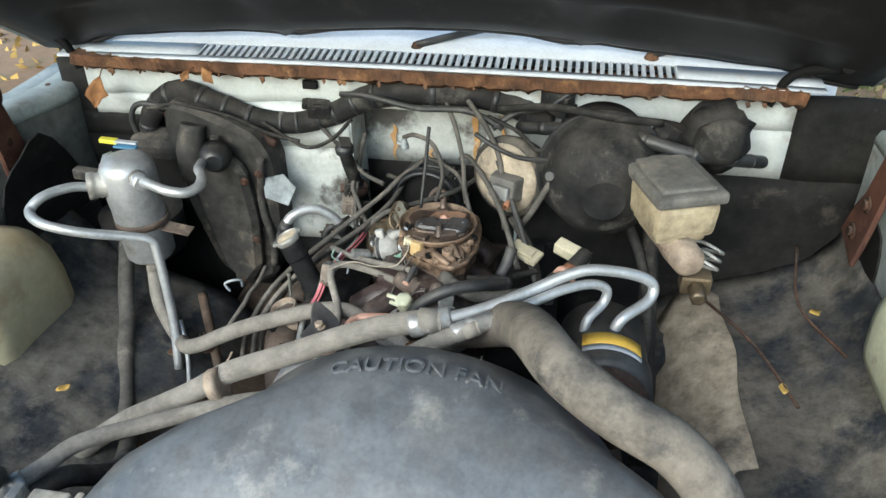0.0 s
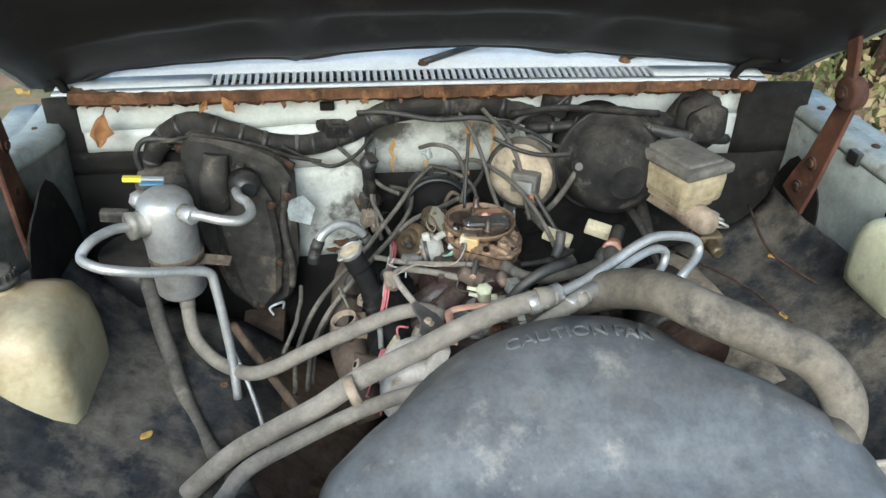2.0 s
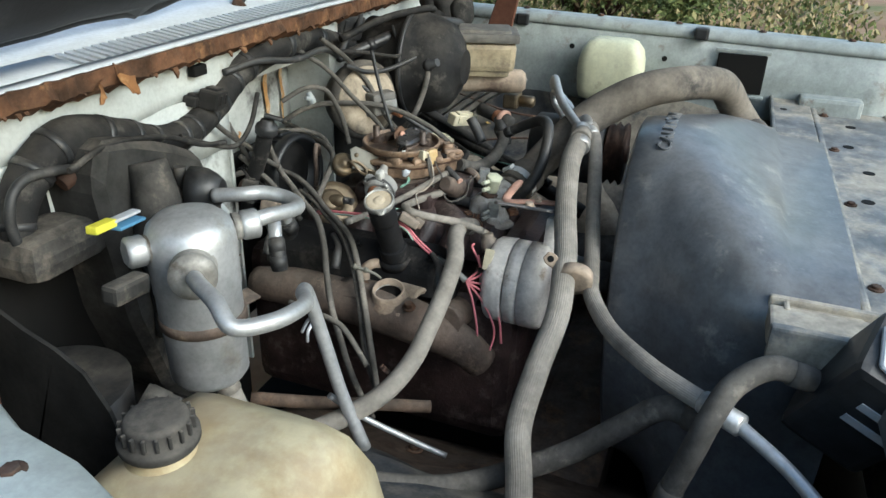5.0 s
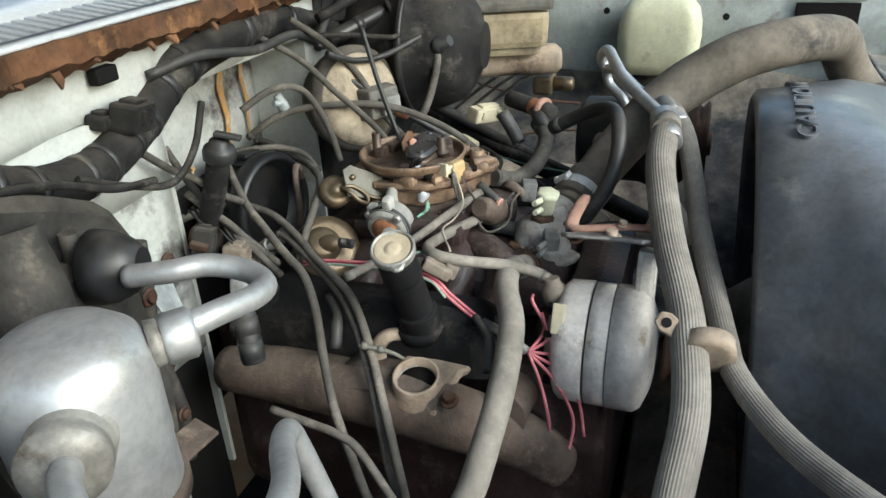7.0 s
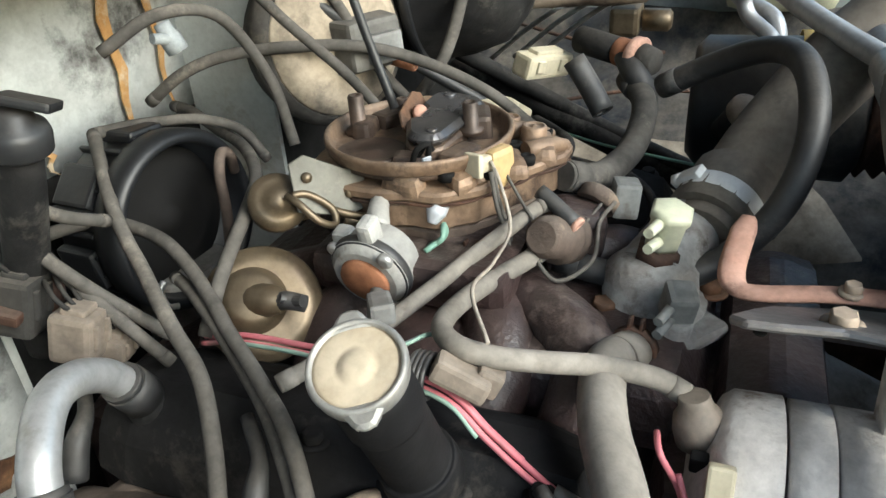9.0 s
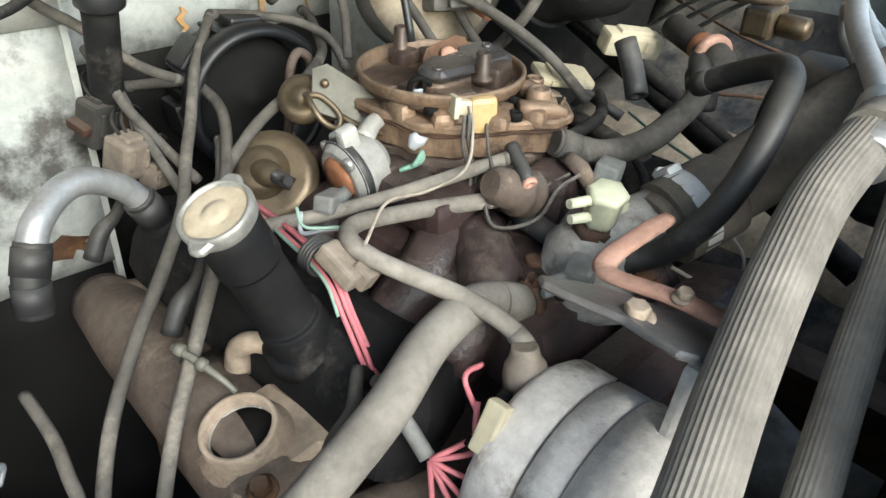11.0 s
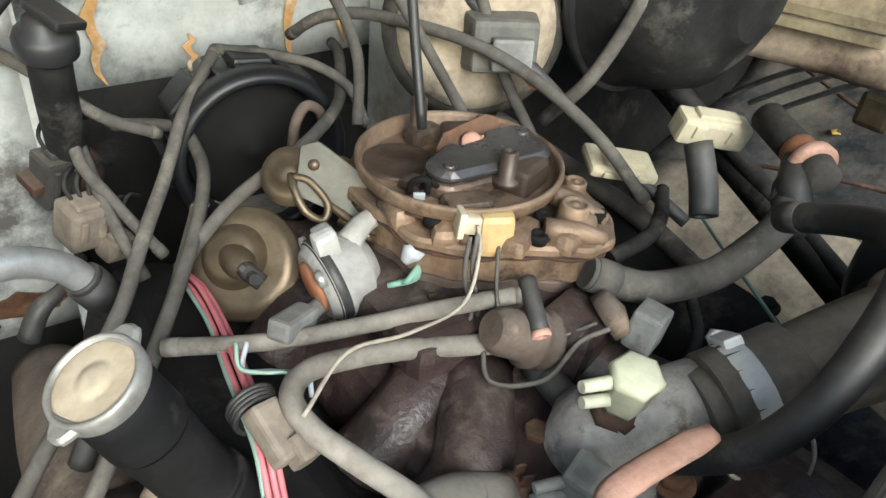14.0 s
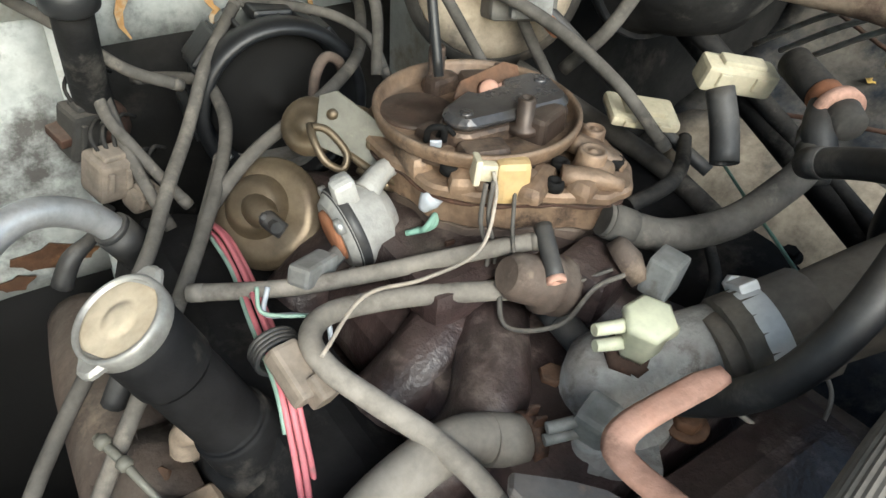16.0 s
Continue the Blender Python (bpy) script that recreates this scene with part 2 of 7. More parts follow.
    innerwall=mat("inner_fender_wall", (0.13, 0.14, 0.13), (0.08, 0.085, 0.08), 5, 0.7, bump=0.08, dirt=(0.08, 0.07, 0.06), amount=0.38, dscale=3),
    frame=mat("dusty_frame", (0.15, 0.105, 0.075), (0.09, 0.065, 0.05), 9, 0.9, bump=0.2, dirt=(0.25, 0.15, 0.085), amount=0.34, dscale=4),
    loom=mat("black_wrap", (0.014, 0.014, 0.015), (0.030, 0.029, 0.028), 12, 0.75, bump=0.2, dirt=(0.095, 0.088, 0.078), amount=0.34, dscale=7, dust=0.22),
    leafyellow=mat("yellow_leaf", (0.62, 0.44, 0.12), (0.52, 0.33, 0.09), 40, 0.8, bump=0.1, grime=0.2, dust=0),
    blueprint=mat("faded_blue_print", (0.36, 0.42, 0.50), (0.42, 0.46, 0.52), 30, 0.6, bump=0.0, grime=0.3, dust=0),
    streak=mat("orange_streak", (0.50, 0.27, 0.09), (0.58, 0.36, 0.15), 30, 0.7, bump=0.02, dirt=(0.62, 0.50, 0.34), amount=0.5, dscale=12, grime=0.2, dust=0),
    band=mat("clamp_steel", (0.78, 0.78, 0.76), (0.68, 0.68, 0.66), 20, 0.40, 0.0, bump=0.04, dirt=(0.40, 0.37, 0.33), amount=0.2, dscale=10, grime=0.1, dust=0.0),
    gloss=mat("glossy_black_cap", (0.010, 0.011, 0.013), (0.015, 0.016, 0.018), 9, 0.42, bump=0.08, dirt=(0.04, 0.04, 0.038), amount=0.24, dscale=8, grime=0.3, dust=0.02),
    corroded=mat("corroded_aluminium", (0.52, 0.51, 0.48), (0.30, 0.28, 0.26), 30, 0.75, 0.15, bump=0.4, dirt=(0.16, 0.13, 0.11), amount=0.34, dscale=14, contrast=0.06, grime=0.5, dust=0.15),
    castgrey=mat("cast_grey", (0.50, 0.495, 0.465), (0.38, 0.37, 0.345), 20, 0.6, 0.1, bump=0.2, dirt=(0.24, 0.20, 0.16), amount=0.25, dscale=12, grime=0.4, dust=0.1),
    mint=mat("pale_mint_wire", (0.30, 0.44, 0.36), (0.26, 0.37, 0.30), 20, 0.6, bump=0.02, grime=0.2, dust=0.0),
    radhose=mat("dusty_brown_hose", (0.15, 0.132, 0.11), (0.21, 0.185, 0.155), 10, 0.85, bump=0.1, dirt=(0.08, 0.075, 0.07), amount=0.35, dscale=5, grime=0.4),
    olivezinc=mat("olive_zinc", (0.17, 0.165, 0.135), (0.12, 0.115, 0.092), 18, 0.6, 0.1, bump=0.12, dirt=(0.30, 0.28, 0.22), amount=0.25, dscale=10, grime=0.4, dust=0.1),
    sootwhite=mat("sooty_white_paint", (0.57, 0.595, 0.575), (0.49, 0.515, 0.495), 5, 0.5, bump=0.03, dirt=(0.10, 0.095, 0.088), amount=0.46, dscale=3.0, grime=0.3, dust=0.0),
    darksteel=mat("dark_steel_plate", (0.12, 0.12, 0.125), (0.20, 0.18, 0.165), 16, 0.4, 0.3, bump=0.15, dirt=(0.30, 0.21, 0.16), amount=0.22, dscale=9, grime=0.4, dust=0.2),
    hingerust=mat("hinge_rust", (0.135, 0.062, 0.042), (0.075, 0.040, 0.031), 10, 0.85, bump=0.2, dirt=(0.20, 0.10, 0.06), amount=0.25, dscale=6, grime=0.3, dust=0.1),
    deadleaf=mat("dead_leaf_brown", (0.30, 0.15, 0.06), (0.22, 0.11, 0.05), 40, 0.85, bump=0.1, dirt=(0.40, 0.23, 0.10), amount=0.3, dscale=20, grime=0.2, dust=0.0),
    # near-black of dark parts; also paints the shade in holes and depths
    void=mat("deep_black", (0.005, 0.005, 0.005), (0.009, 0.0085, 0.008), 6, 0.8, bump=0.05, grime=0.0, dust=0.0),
)


# ---- shapes ----
def V(*p):
    return Vector(p)


def frame_of(axis, up=None):
    """A turn whose local z lies along axis, and local y as near as may be to up."""
    z = Vector(axis).normalized()
    u = Vector(up) if up else (Vector((0, 0, 1)) if abs(z.z) < 0.9 else Vector((0, 1, 0)))
    x = u.cross(z).normalized()
    return Matrix((x, z.cross(x), z)).transposed()


def smooth_line(pts, steps=6):
    """A Catmull-Rom line through pts."""
    p = [Vector(q) for q in pts]
    if len(p) < 3:
        return p
    p = [2 * p[0] - p[1]] + p + [2 * p[-1] - p[-2]]
    out = []
    for i in range(1, len(p) - 2):
        a, b, c, d = p[i - 1:i + 3]
        for k in range(steps):
            t = k / steps
            out.append(0.5 * (2 * b + (c - a) * t + (2 * a - 5 * b + 4 * c - d) * t * t + (3 * b - a - 3 * c + d) * t ** 3))
    out.append(p[-2])
    return out


def tube(bm, pts, r, steps=6, sides=12, ribs=0.0, caps=True, smooth=True, inner=0.0):
    """A round hose or pipe along pts; r may be one radius or one for each point. inner: an open end of that bore."""
    line = smooth_line(pts, steps) if smooth else [Vector(q) for q in pts]
    n = len(line)
    m = len(pts)
    rad = [r] * n if isinstance(r, (int, float)) else [float(np.interp(i / (n - 1) * (m - 1), range(m), r)) for i in range(n)]
    t = (line[1] - line[0]).normalized()
    side = frame_of(t).col[0].copy()
    rings = []
    for i, p in enumerate(line):
        t = (line[min(i + 1, n - 1)] - line[max(i - 1, 0)]).normalized()
        side = (side - t * side.dot(t)).normalized()
        up = t.cross(side)
        ring = []
        for k in range(sides):
            a = 2 * math.pi * k / sides
            q = rad[i] * (1 + (ribs if k % 2 else -ribs))
            ring.append(bm.verts.new(p + (side * math.cos(a) + up * math.sin(a)) * q))
        rings.append(ring)
    for a, b in zip(rings, rings[1:]):
        for k in range(sides):
            f = bm.faces.new((a[k], a[(k + 1) % sides], b[(k + 1) % sides], b[k]))
            f.smooth = not ribs
    if caps:
        for ring, flip, p, t in ((rings[0], True, line[0], line[1] - line[0]), (rings[-1], False, line[-1], line[-2] - line[-1])):
            if inner:
                t = t.normalized()
                c = p
                r2 = [bm.verts.new(c + (v.co - c) * inner) for v in ring]
                r3 = [bm.verts.new(v.co + t * 3 * (ring[0].co - c).length) for v in r2]
                for u, w in ((ring, r2), (r2, r3)):
                    for k in range(sides):
                        bm.faces.new((u[k], u[(k + 1) % sides], w[(k + 1) % sides], w[k]))
                bm.faces.new(r3)
            else:
                bm.faces.new(ring[::-1] if flip else ring)
    return bm


def lathe(bm, base, axis, profile, sides=24, up=None, squash=1.0):
    """A turned body: profile rows of (height along axis, radius)."""
    m = frame_of(axis, up)
    base = Vector(base)
    rings = []
    for h, r in profile:
        if r <= 1e-6:
            rings.append([bm.verts.new(base + m @ V(0, 0, h))])
        else:
            rings.append([bm.verts.new(base + m @ V(r * math.cos(2 * math.pi * k / sides), squash * r * math.sin(2 * math.pi * k / sides), h)) for k in range(sides)])
    for a, b in zip(rings, rings[1:]):
        for k in range(sides):
            k2 = (k + 1) % sides
            if len(a) == 1 and len(b) == 1:
                continue
            if len(a) == 1:
                f = bm.faces.new((a[0], b[k2], b[k]))
            elif len(b) == 1:
                f = bm.faces.new((a[k], a[k2], b[0]))
            else:
                f = bm.faces.new((a[k], a[k2], b[k2], b[k]))
            f.smooth = True
    for ring, flip in ((rings[0], True), (rings[-1], False)):
        if len(ring) > 1:
            bm.faces.new(ring[::-1] if flip else ring)
    return bm


def box(bm, centre, size, m=None, bevel=0.004, taper=1.0):
    """A box with rounded edges; m turns it, taper narrows its top."""
    t = bmesh.new()
    bmesh.ops.create_cube(t, size=1)
    for v in t.verts:
        k = taper if v.co.z > 0 else 1.0
        v.co = V(v.co.x * size[0] * k, v.co.y * size[1] * k, v.co.z * size[2])
    if bevel:
        bmesh.ops.bevel(t, geom=list(t.edges), offset=min(bevel, min(size) * 0.45), segments=2, affect="EDGES", profile=0.6)
    put(bm, t, Matrix.Translation(centre) @ (m.to_4x4() if m else Matrix()))
    return bm


def put(bm, t, m=Matrix()):
    """Adds the bmesh t to bm, turned by m, and frees it."""
    t.transform(m)
    me = bpy.data.meshes.new("x")
    t.to_mesh(me)
    bm.from_mesh(me)
    bpy.data.meshes.remove(me)
    t.free()


def plate(bm, outline, thick, m=Matrix(), bevel=0.0015):
    """A flat plate of the outline (x, y), thick along z, turned by m."""
    t = bmesh.new()
    f = t.faces.new([t.verts.new((x, y, 0)) for x, y in outline])
    r = bmesh.ops.extrude_face_region(t, geom=[f])
    for v in r["geom"]:
        if isinstance(v, bmesh.types.BMVert):
            v.co.z += thick
    bmesh.ops.recalc_face_normals(t, faces=t.faces)
    if bevel:
        bmesh.ops.bevel(t, geom=list(t.edges), offset=bevel, segments=1, affect="EDGES")
    put(bm, t, m)
    return bm


def sheet(bm, rows, thick=0.003, smooth=True):
    """A pressed sheet through rows of points, given thickness."""
    t = bmesh.new()
    vs = [[t.verts.new(p) for p in row] for row in rows]
    for a, b in zip(vs, vs[1:]):
        for k in range(len(a) - 1):
            f = t.faces.new((a[k], a[k + 1], b[k + 1], b[k]))
            f.smooth = smooth
    t.normal_update()
    bmesh.ops.solidify(t, geom=list(t.faces), thickness=thick)
    put(bm, t)
    return bm


def hexbolt(bm, base, axis, r=0.008, h=0.007, washer=True):
    if washer:
        lathe(bm, base, axis, [(0, r * 1.5), (0.002, r * 1.5), (0.0022, r)], 16)
    lathe(bm, base, axis, [(0, r), (h * 0.85, r), (h, r * 0.86)], 6)
    return bm


def B():
    return bmesh.new()


def thing(name, base, label, category, group="", kind=""):
    ob = new(name)
    ob.empty_display_size = 0.05
    ob.location = base
    return tagged(ob, label, category, group, kind)


def part(name, bm, material, parent=None, label="", flat=False):
    """Links bm as one mesh object under a thing or a part."""
    me = bpy.data.meshes.new(name)
    bmesh.ops.recalc_face_normals(bm, faces=bm.faces)
    bm.to_mesh(me)
    bm.free()
    me.materials.append(M[material])
    ob = new(name, me)
    if parent:
        ob.parent = parent
        if parent.type == "EMPTY":
            ob.matrix_parent_inverse = Matrix.Translation(-parent.location)
    if label:
        tagged(ob, label)
    return ob


def moved(ob, dx, dy, dz):
    """Sets a finished thing over by so much, with its parts."""
    ob.location = ob.location + V(dx, dy, dz)
    return ob


def solo(name, bm, material, label, category, group="", kind=""):
    """A thing that is one mesh."""
    return tagged(part(name, bm, material), label, category, group, kind)


# ---- ground and distance ----
def ground():
    bm = B()
    n = 60
    vs = {}
    for i in range(n + 1):
        for j in range(n + 1):
            u, v = i / n * 2 - 1, j / n * 2 - 1
            x, y = 160 * u * abs(u), 160 * v * abs(v)
            h = 0.05 * noise.noise(V(x * 0.6, y * 0.6, 0)) + 0.6 * noise.noise(V(x * 0.03, y * 0.03, 3)) * min(1, max(0, (math.hypot(x, y) - 4) / 20))
            vs[i, j] = bm.verts.new((x, y, h))
    for i in range(n):
        for j in range(n):
            bm.faces.new((vs[i, j], vs[i + 1, j], vs[i + 1, j + 1], vs[i, j + 1])).smooth = True
    tagged(part("ground", bm, "ground"), "brown leaf-littered earth with patches of grass", "ground", kind="structure")


def scatter(name, material, label, category, count, area, size, height, seed):
    """Many small blades or leaves over a patch, as one lot."""
    rnd = random.Random(seed)
    bm = B()
    for _ in range(count):
        x, y = rnd.uniform(area[0], area[1]), rnd.uniform(area[2], area[3])
        z = rnd.uniform(0, 1) ** 1.6 * height
        a, b = rnd.uniform(0, 6.28), rnd.uniform(-0.9, 0.9)
        s = size * rnd.uniform(0.5, 1.5)
        m = Matrix.Translation((x, y, z)) @ Euler((b, rnd.uniform(-0.9, 0.9), a)).to_matrix().to_4x4()
        p = [m @ V(-s * 0.3, 0, 0), m @ V(0, 0.1 * s, s * 0.5), m @ V(0.3 * s, 0, 0), m @ V(0, -0.2 * s, -s * 0.6)]
        bm.faces.new([bm.verts.new(q) for q in p])
    return solo(name, bm, material, label, category, kind="stuff")


def bush(x, y, r, h, seed):
    """A shrub: stems that fork, and a crown of many small leaves in clumps."""
    rnd = random.Random(seed)
    ob = thing("bush", (x, y, 0), "green leafy shrub growing beside the parked truck", "bush", "shrubs at the field edge")
    st, lv = B(), B()
    for k in range(14):
        a, q = rnd.uniform(0, 6.28), rnd.uniform(0.2, 1.0)
        tip = V(x + math.cos(a) * r * q, y + math.sin(a) * r * q, h * rnd.uniform(0.45, 1.0))
        mid = V(x, y, 0).lerp(tip, 0.5) + V(rnd.uniform(-0.2, 0.2), rnd.uniform(-0.2, 0.2), 0.2)
        tube(st, [V(x + rnd.uniform(-0.2, 0.2), y + rnd.uniform(-0.2, 0.2), -0.1), mid, tip], [0.05, 0.03, 0.01], 4, 6)
        for _ in range(420):
            c = tip.lerp(mid, rnd.uniform(0, 0.9) ** 1.5) + V(rnd.gauss(0, 0.22), rnd.gauss(0, 0.22), rnd.gauss(0, 0.2)) * r * 0.5
            m = Matrix.Translation(c) @ Euler((rnd.uniform(-1, 1), rnd.uniform(-1, 1), rnd.uniform(0, 6))).to_matrix().to_4x4()
            s = rnd.uniform(0.02, 0.055)
            lv.faces.new([lv.verts.new(m @ V(*p)) for p in ((-s, 0, 0), (0, s * 0.5, 0.02), (s, 0, 0), (0, -s * 0.5, 0.02))])
    part("stem", st, "darkrust", ob)
    part("crown", lv, "foliage", ob)


ground()
for i, (x, y, r, h) in enumerate(((3.6, 4.2, 1.3, 1.7), (5.2, 6.0, 1.8, 2.6), (5.8, 3.6, 1.5, 2.0), (7.5, 5.0, 2.0, 3.2), (4.2, 7.6, 1.6, 2.8), (8.2, 8.2, 2.6, 4.4), (6.4, 1.6, 1.2, 1.3), (9.5, 2.8, 2.2, 3.0))):
    bush(x, y, r, h, i + 1)
scatter("tall_grass", "drygrass", "dry tan tall grass in the field", "grass", 34000, (1.9, 11, -1, 11), 0.055, 0.55, 3)
scatter("fallen_leaves", "leaf", "brown fallen leaves strewn over the earth", "leaves", 5000, (-9, -1.4, -2, 10), 0.07, 0.03, 4)
scatter("green_grass", "foliage", "green grass tufts in the field", "grass", 40000, (1.8, 10, -1, 11), 0.05, 0.42, 5)


# ---- the truck's shell ----
CX = 0.03                     # centre line of the bay
XL, XR = -0.76, 0.85          # inner edges of the fenders
CL, CR = -0.715, 0.70        # ends of the rusted lip and of the white bulkhead
truck = thing("pickup_truck", (CX, 0.6, 0.0), "old white pickup with open hood, rusty seams and faded paint", "truck")


def firewall():
    y = 1.028
    def panel(x0, x1, z0, z1, dy, nx, nz, wave=1.0):
        bm = B()
        rows = []
        for i in range(nz + 1):
            z = z0 + (z1 - z0) * i / nz
            rows.append([V(x0 + (x1 - x0) * k / nx, y + dy + wave * (0.004 * math.sin(k * 1.3 + z * 9) + 0.005 * math.sin(z * 21 + k * 0.7)), z) for k in range(nx + 1)])
        return sheet(bm, rows, 0.012)
    ob = part("firewall", panel(CL, CR, 1.128, 1.195, 0.0, 40, 4), "white", truck, "dirty white painted bulkhead with rust streaks")
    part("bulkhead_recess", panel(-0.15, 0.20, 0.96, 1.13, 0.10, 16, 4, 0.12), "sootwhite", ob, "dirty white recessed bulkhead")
    # foot of the recess painted dark for the shade behind the engine
    part("bulkhead_recess", panel(-0.15, 0.20, 0.60, 0.959, 0.10, 16, 4, 0.12), "shadedark", ob, "foot of the recessed bulkhead painted dark for the shade behind the engine")
    for x0, x1, z0 in ((CL, -0.52, 1.080), (-0.52, -0.15, 1.029), (0.20, CR, 1.029)):
        part("bulkhead_upper", panel(x0, x1, z0, 1.127, 0.001, 20, 3, 0.3), "white", ob, "dirty white bulkhead")
    # strip painted dark for the shade beside the blower
    part("bulkhead_lower", panel(XL - 0.02, -0.52, 1.029, 1.079, 0.003, 12, 3, 0.3), "shadedark", ob, "bulkhead painted dark for the shade beside the blower")
    # lower walls painted near-black: deep shade of the bay's corners
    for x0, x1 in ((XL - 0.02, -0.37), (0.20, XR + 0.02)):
        part("bulkhead_lower", panel(x0, x1, 0.40, 1.028, 0.004, 20, 10), "void" if x0 < 0 else "shadedark", ob, "lower bulkhead painted near-black for deep shade")
    # corner panels painted dark for the shaded cavities by the hinges
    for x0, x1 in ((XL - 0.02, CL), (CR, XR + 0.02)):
        part("bulkhead_corner", panel(x0, x1, 1.029, 1.195, 0.003, 6, 4, 0.5), "shadedark", ob, "corner beside the hood hinge painted dark for its shaded cavity")
    # black panel paints the shaded depth below the white sheet
    part("shade_panel", panel(-0.37, -0.153, 0.45, 0.799, 0.010, 8, 6, 0.3), "void", ob, "black panel painting the shaded depth under the bulkhead")
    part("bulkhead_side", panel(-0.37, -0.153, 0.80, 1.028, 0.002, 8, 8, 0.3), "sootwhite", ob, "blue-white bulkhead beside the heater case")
    for x in (-0.15, 0.20):
        bm = B()
        box(bm, (x, y + 0.06, 0.865), (0.006, 0.12, 0.53), bevel=0)
        part("recess_side", bm, "white", ob)
    bm = B()
    box(bm, (0.025, y + 0.060, 1.1275), (0.35, 0.11, 0.006), bevel=0)
    part("recess_top", bm, "white", ob)
    # black blocks standing for shaded holes through the bulkhead
    for x, z, w, h in ((-0.222, 1.172, 0.030, 0.017), (0.07, 1.165, 0.012, 0.012), (0.30, 1.15, 0.012, 0.02), (-0.06, 1.168, 0.008, 0.02)):
        hb = B()
        box(hb, (x, y - 0.008, z), (w, 0.014, h), bevel=0.003)
        part("grommet", hb, "void", ob)
    for x, z0, ln, w in ((0.100, 1.12, 0.17, 0.007), (0.157, 1.12, 0.15, 0.005), (0.0, 1.0, 0.038, 0.004), (-0.08, 1.05, 0.085, 0.006)):
        s = B()
        rows = [[V(x - w * q + 0.004 * math.sin(k * 2), y + 0.093, z0 - ln * k / 7), V(x + w * q + 0.004 * math.sin(k * 2), y + 0.093, z0 - ln * k / 7)] for k, q in enumerate((0.3, 0.8, 1.0, 0.7, 0.9, 0.6, 0.4, 0.15))]
        sheet(s, rows, 0.0015, smooth=False)
        part("rust_streak", s, "streak", ob, "orange rust streak run down the paint")
    for x, z, r in ((-0.200, 0.832, 0.024), (-0.172, 0.826, 0.012), (-0.228, 0.815, 0.014), (-0.20, 1.09, 0.006)):
        ru = B()
        plate(ru, [(x + r * math.cos(a) * (1 + 0.3 * math.sin(3 * a)), z + 0.45 * r * math.sin(a) * (1 + 0.3 * math.cos(5 * a))) for a in np.linspace(0, 5.9, 15)], 0.002, Matrix.Translation((0, y - 0.002, 0)) @ Matrix(((1, 0, 0, 0), (0, 0, 1, 0), (0, 1, 0, 0), (0, 0, 0, 1))), 0)
        part("rust_patch", ru, "rust", ob, "brown rust patch in the white paint")
    return ob


def seam():
    """The rusted lip where bulkhead and cowl meet, broken and flaking."""
    rnd = random.Random(11)
    bm = B()
    rows = [[], [], [], []]
    n = 200
    for k in range(n + 1):
        x = CL + (CR - CL) * k / n
        j = noise.noise(V(x * 9, 0, 1)) * 0.007 + noise.noise(V(x * 45, 3, 1)) * 0.006 + noise.noise(V(x * 120, 5, 1)) * 0.004
        rows[0].append(V(x, 1.030, 1.221 + 0.2 * j))
        rows[1].append(V(x, 0.988 + j, 1.219 + 0.4 * j))
        rows[2].append(V(x, 0.988 - 0.6 * j, 1.200 + j))
        rows[3].append(V(x, 1.014, 1.186 + 1.3 * j))
    sheet(bm, rows, 0.002, smooth=False)
    for _ in range(26):
        x = rnd.uniform(CL + 0.03, CR - 0.03)
        s = rnd.uniform(0.002, 0.006)
        plate(bm, [(-s, 0), (s * 0.7, 0), (s, -s * 1.5), (0, -s * rnd.uniform(1.2, 2.6)), (-s * 0.6, -s)], 0.003, Matrix.Translation((x, 0.990, 1.196)) @ Euler((1.3 + rnd.uniform(-0.5, 0.2), 0, rnd.uniform(-0.2, 0.2))).to_matrix().to_4x4(), 0)
    part("rusted_seam", bm, "rust", truck, "flaking brown rusted metal lip")


def cowl():
    bm = B()
    def strip(x0, x1, y0, y1, z0, z1, n=10):
        rows = [[V(x0 + (x1 - x0) * k / n, y, z + 0.012 * math.cos((x0 + (x1 - x0) * k / n - CX) * 1.6) - 0.012) for k in range(n + 1)] for y, z in ((y0, z0), (y1, z1))]
        sheet(bm, rows, 0.004)
    z = lambda y: 1.228 + (y - 1.0) * 0.12
    xl, xr, v0, v1, gy0, gy1 = CL - 0.03, CR + 0.03, -0.45, 0.48, 1.008, 1.060
    strip(xl, xr, 0.990, gy0, z(0.990), z(gy0), 20)
    strip(xl, v0, gy0, gy1, z(gy0), z(gy1))
    strip(v1, xr, gy0, gy1, z(gy0), z(gy1))
    strip(xl, xr, gy1, 1.40, z(gy1), z(1.40), 20)
    ob = part("cowl_panel", bm, "cowl", truck, "pale blue-white cowl with slotted air intake")
    n = 62
    sl = B()
    box(sl, (0, 0, 0), ((v1 - v0) / n * 0.52, gy1 - gy0 + 0.006, 0.006), bevel=0)
    me = bpy.data.meshes.new("vent_slat")
    sl.to_mesh(me)
    sl.free()
    me.materials.append(M["cowl"])
    ym = (gy0 + gy1) / 2
    for k in range(n + 1):
        x = v0 + (v1 - v0) * k / n
        s = new("vent_slat", me)
        s.parent = ob
        s.location = (x, ym, z(ym) + 0.012 * math.cos((x - CX) * 1.6) - 0.016)
        s.rotation_euler = (0.14, 0, 0)
    # near-black sheet just under the slats paints the shade in the intake
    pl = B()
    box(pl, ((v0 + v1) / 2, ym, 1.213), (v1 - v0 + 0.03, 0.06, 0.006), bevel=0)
    part("plenum_shade", pl, "void", ob)
    return ob


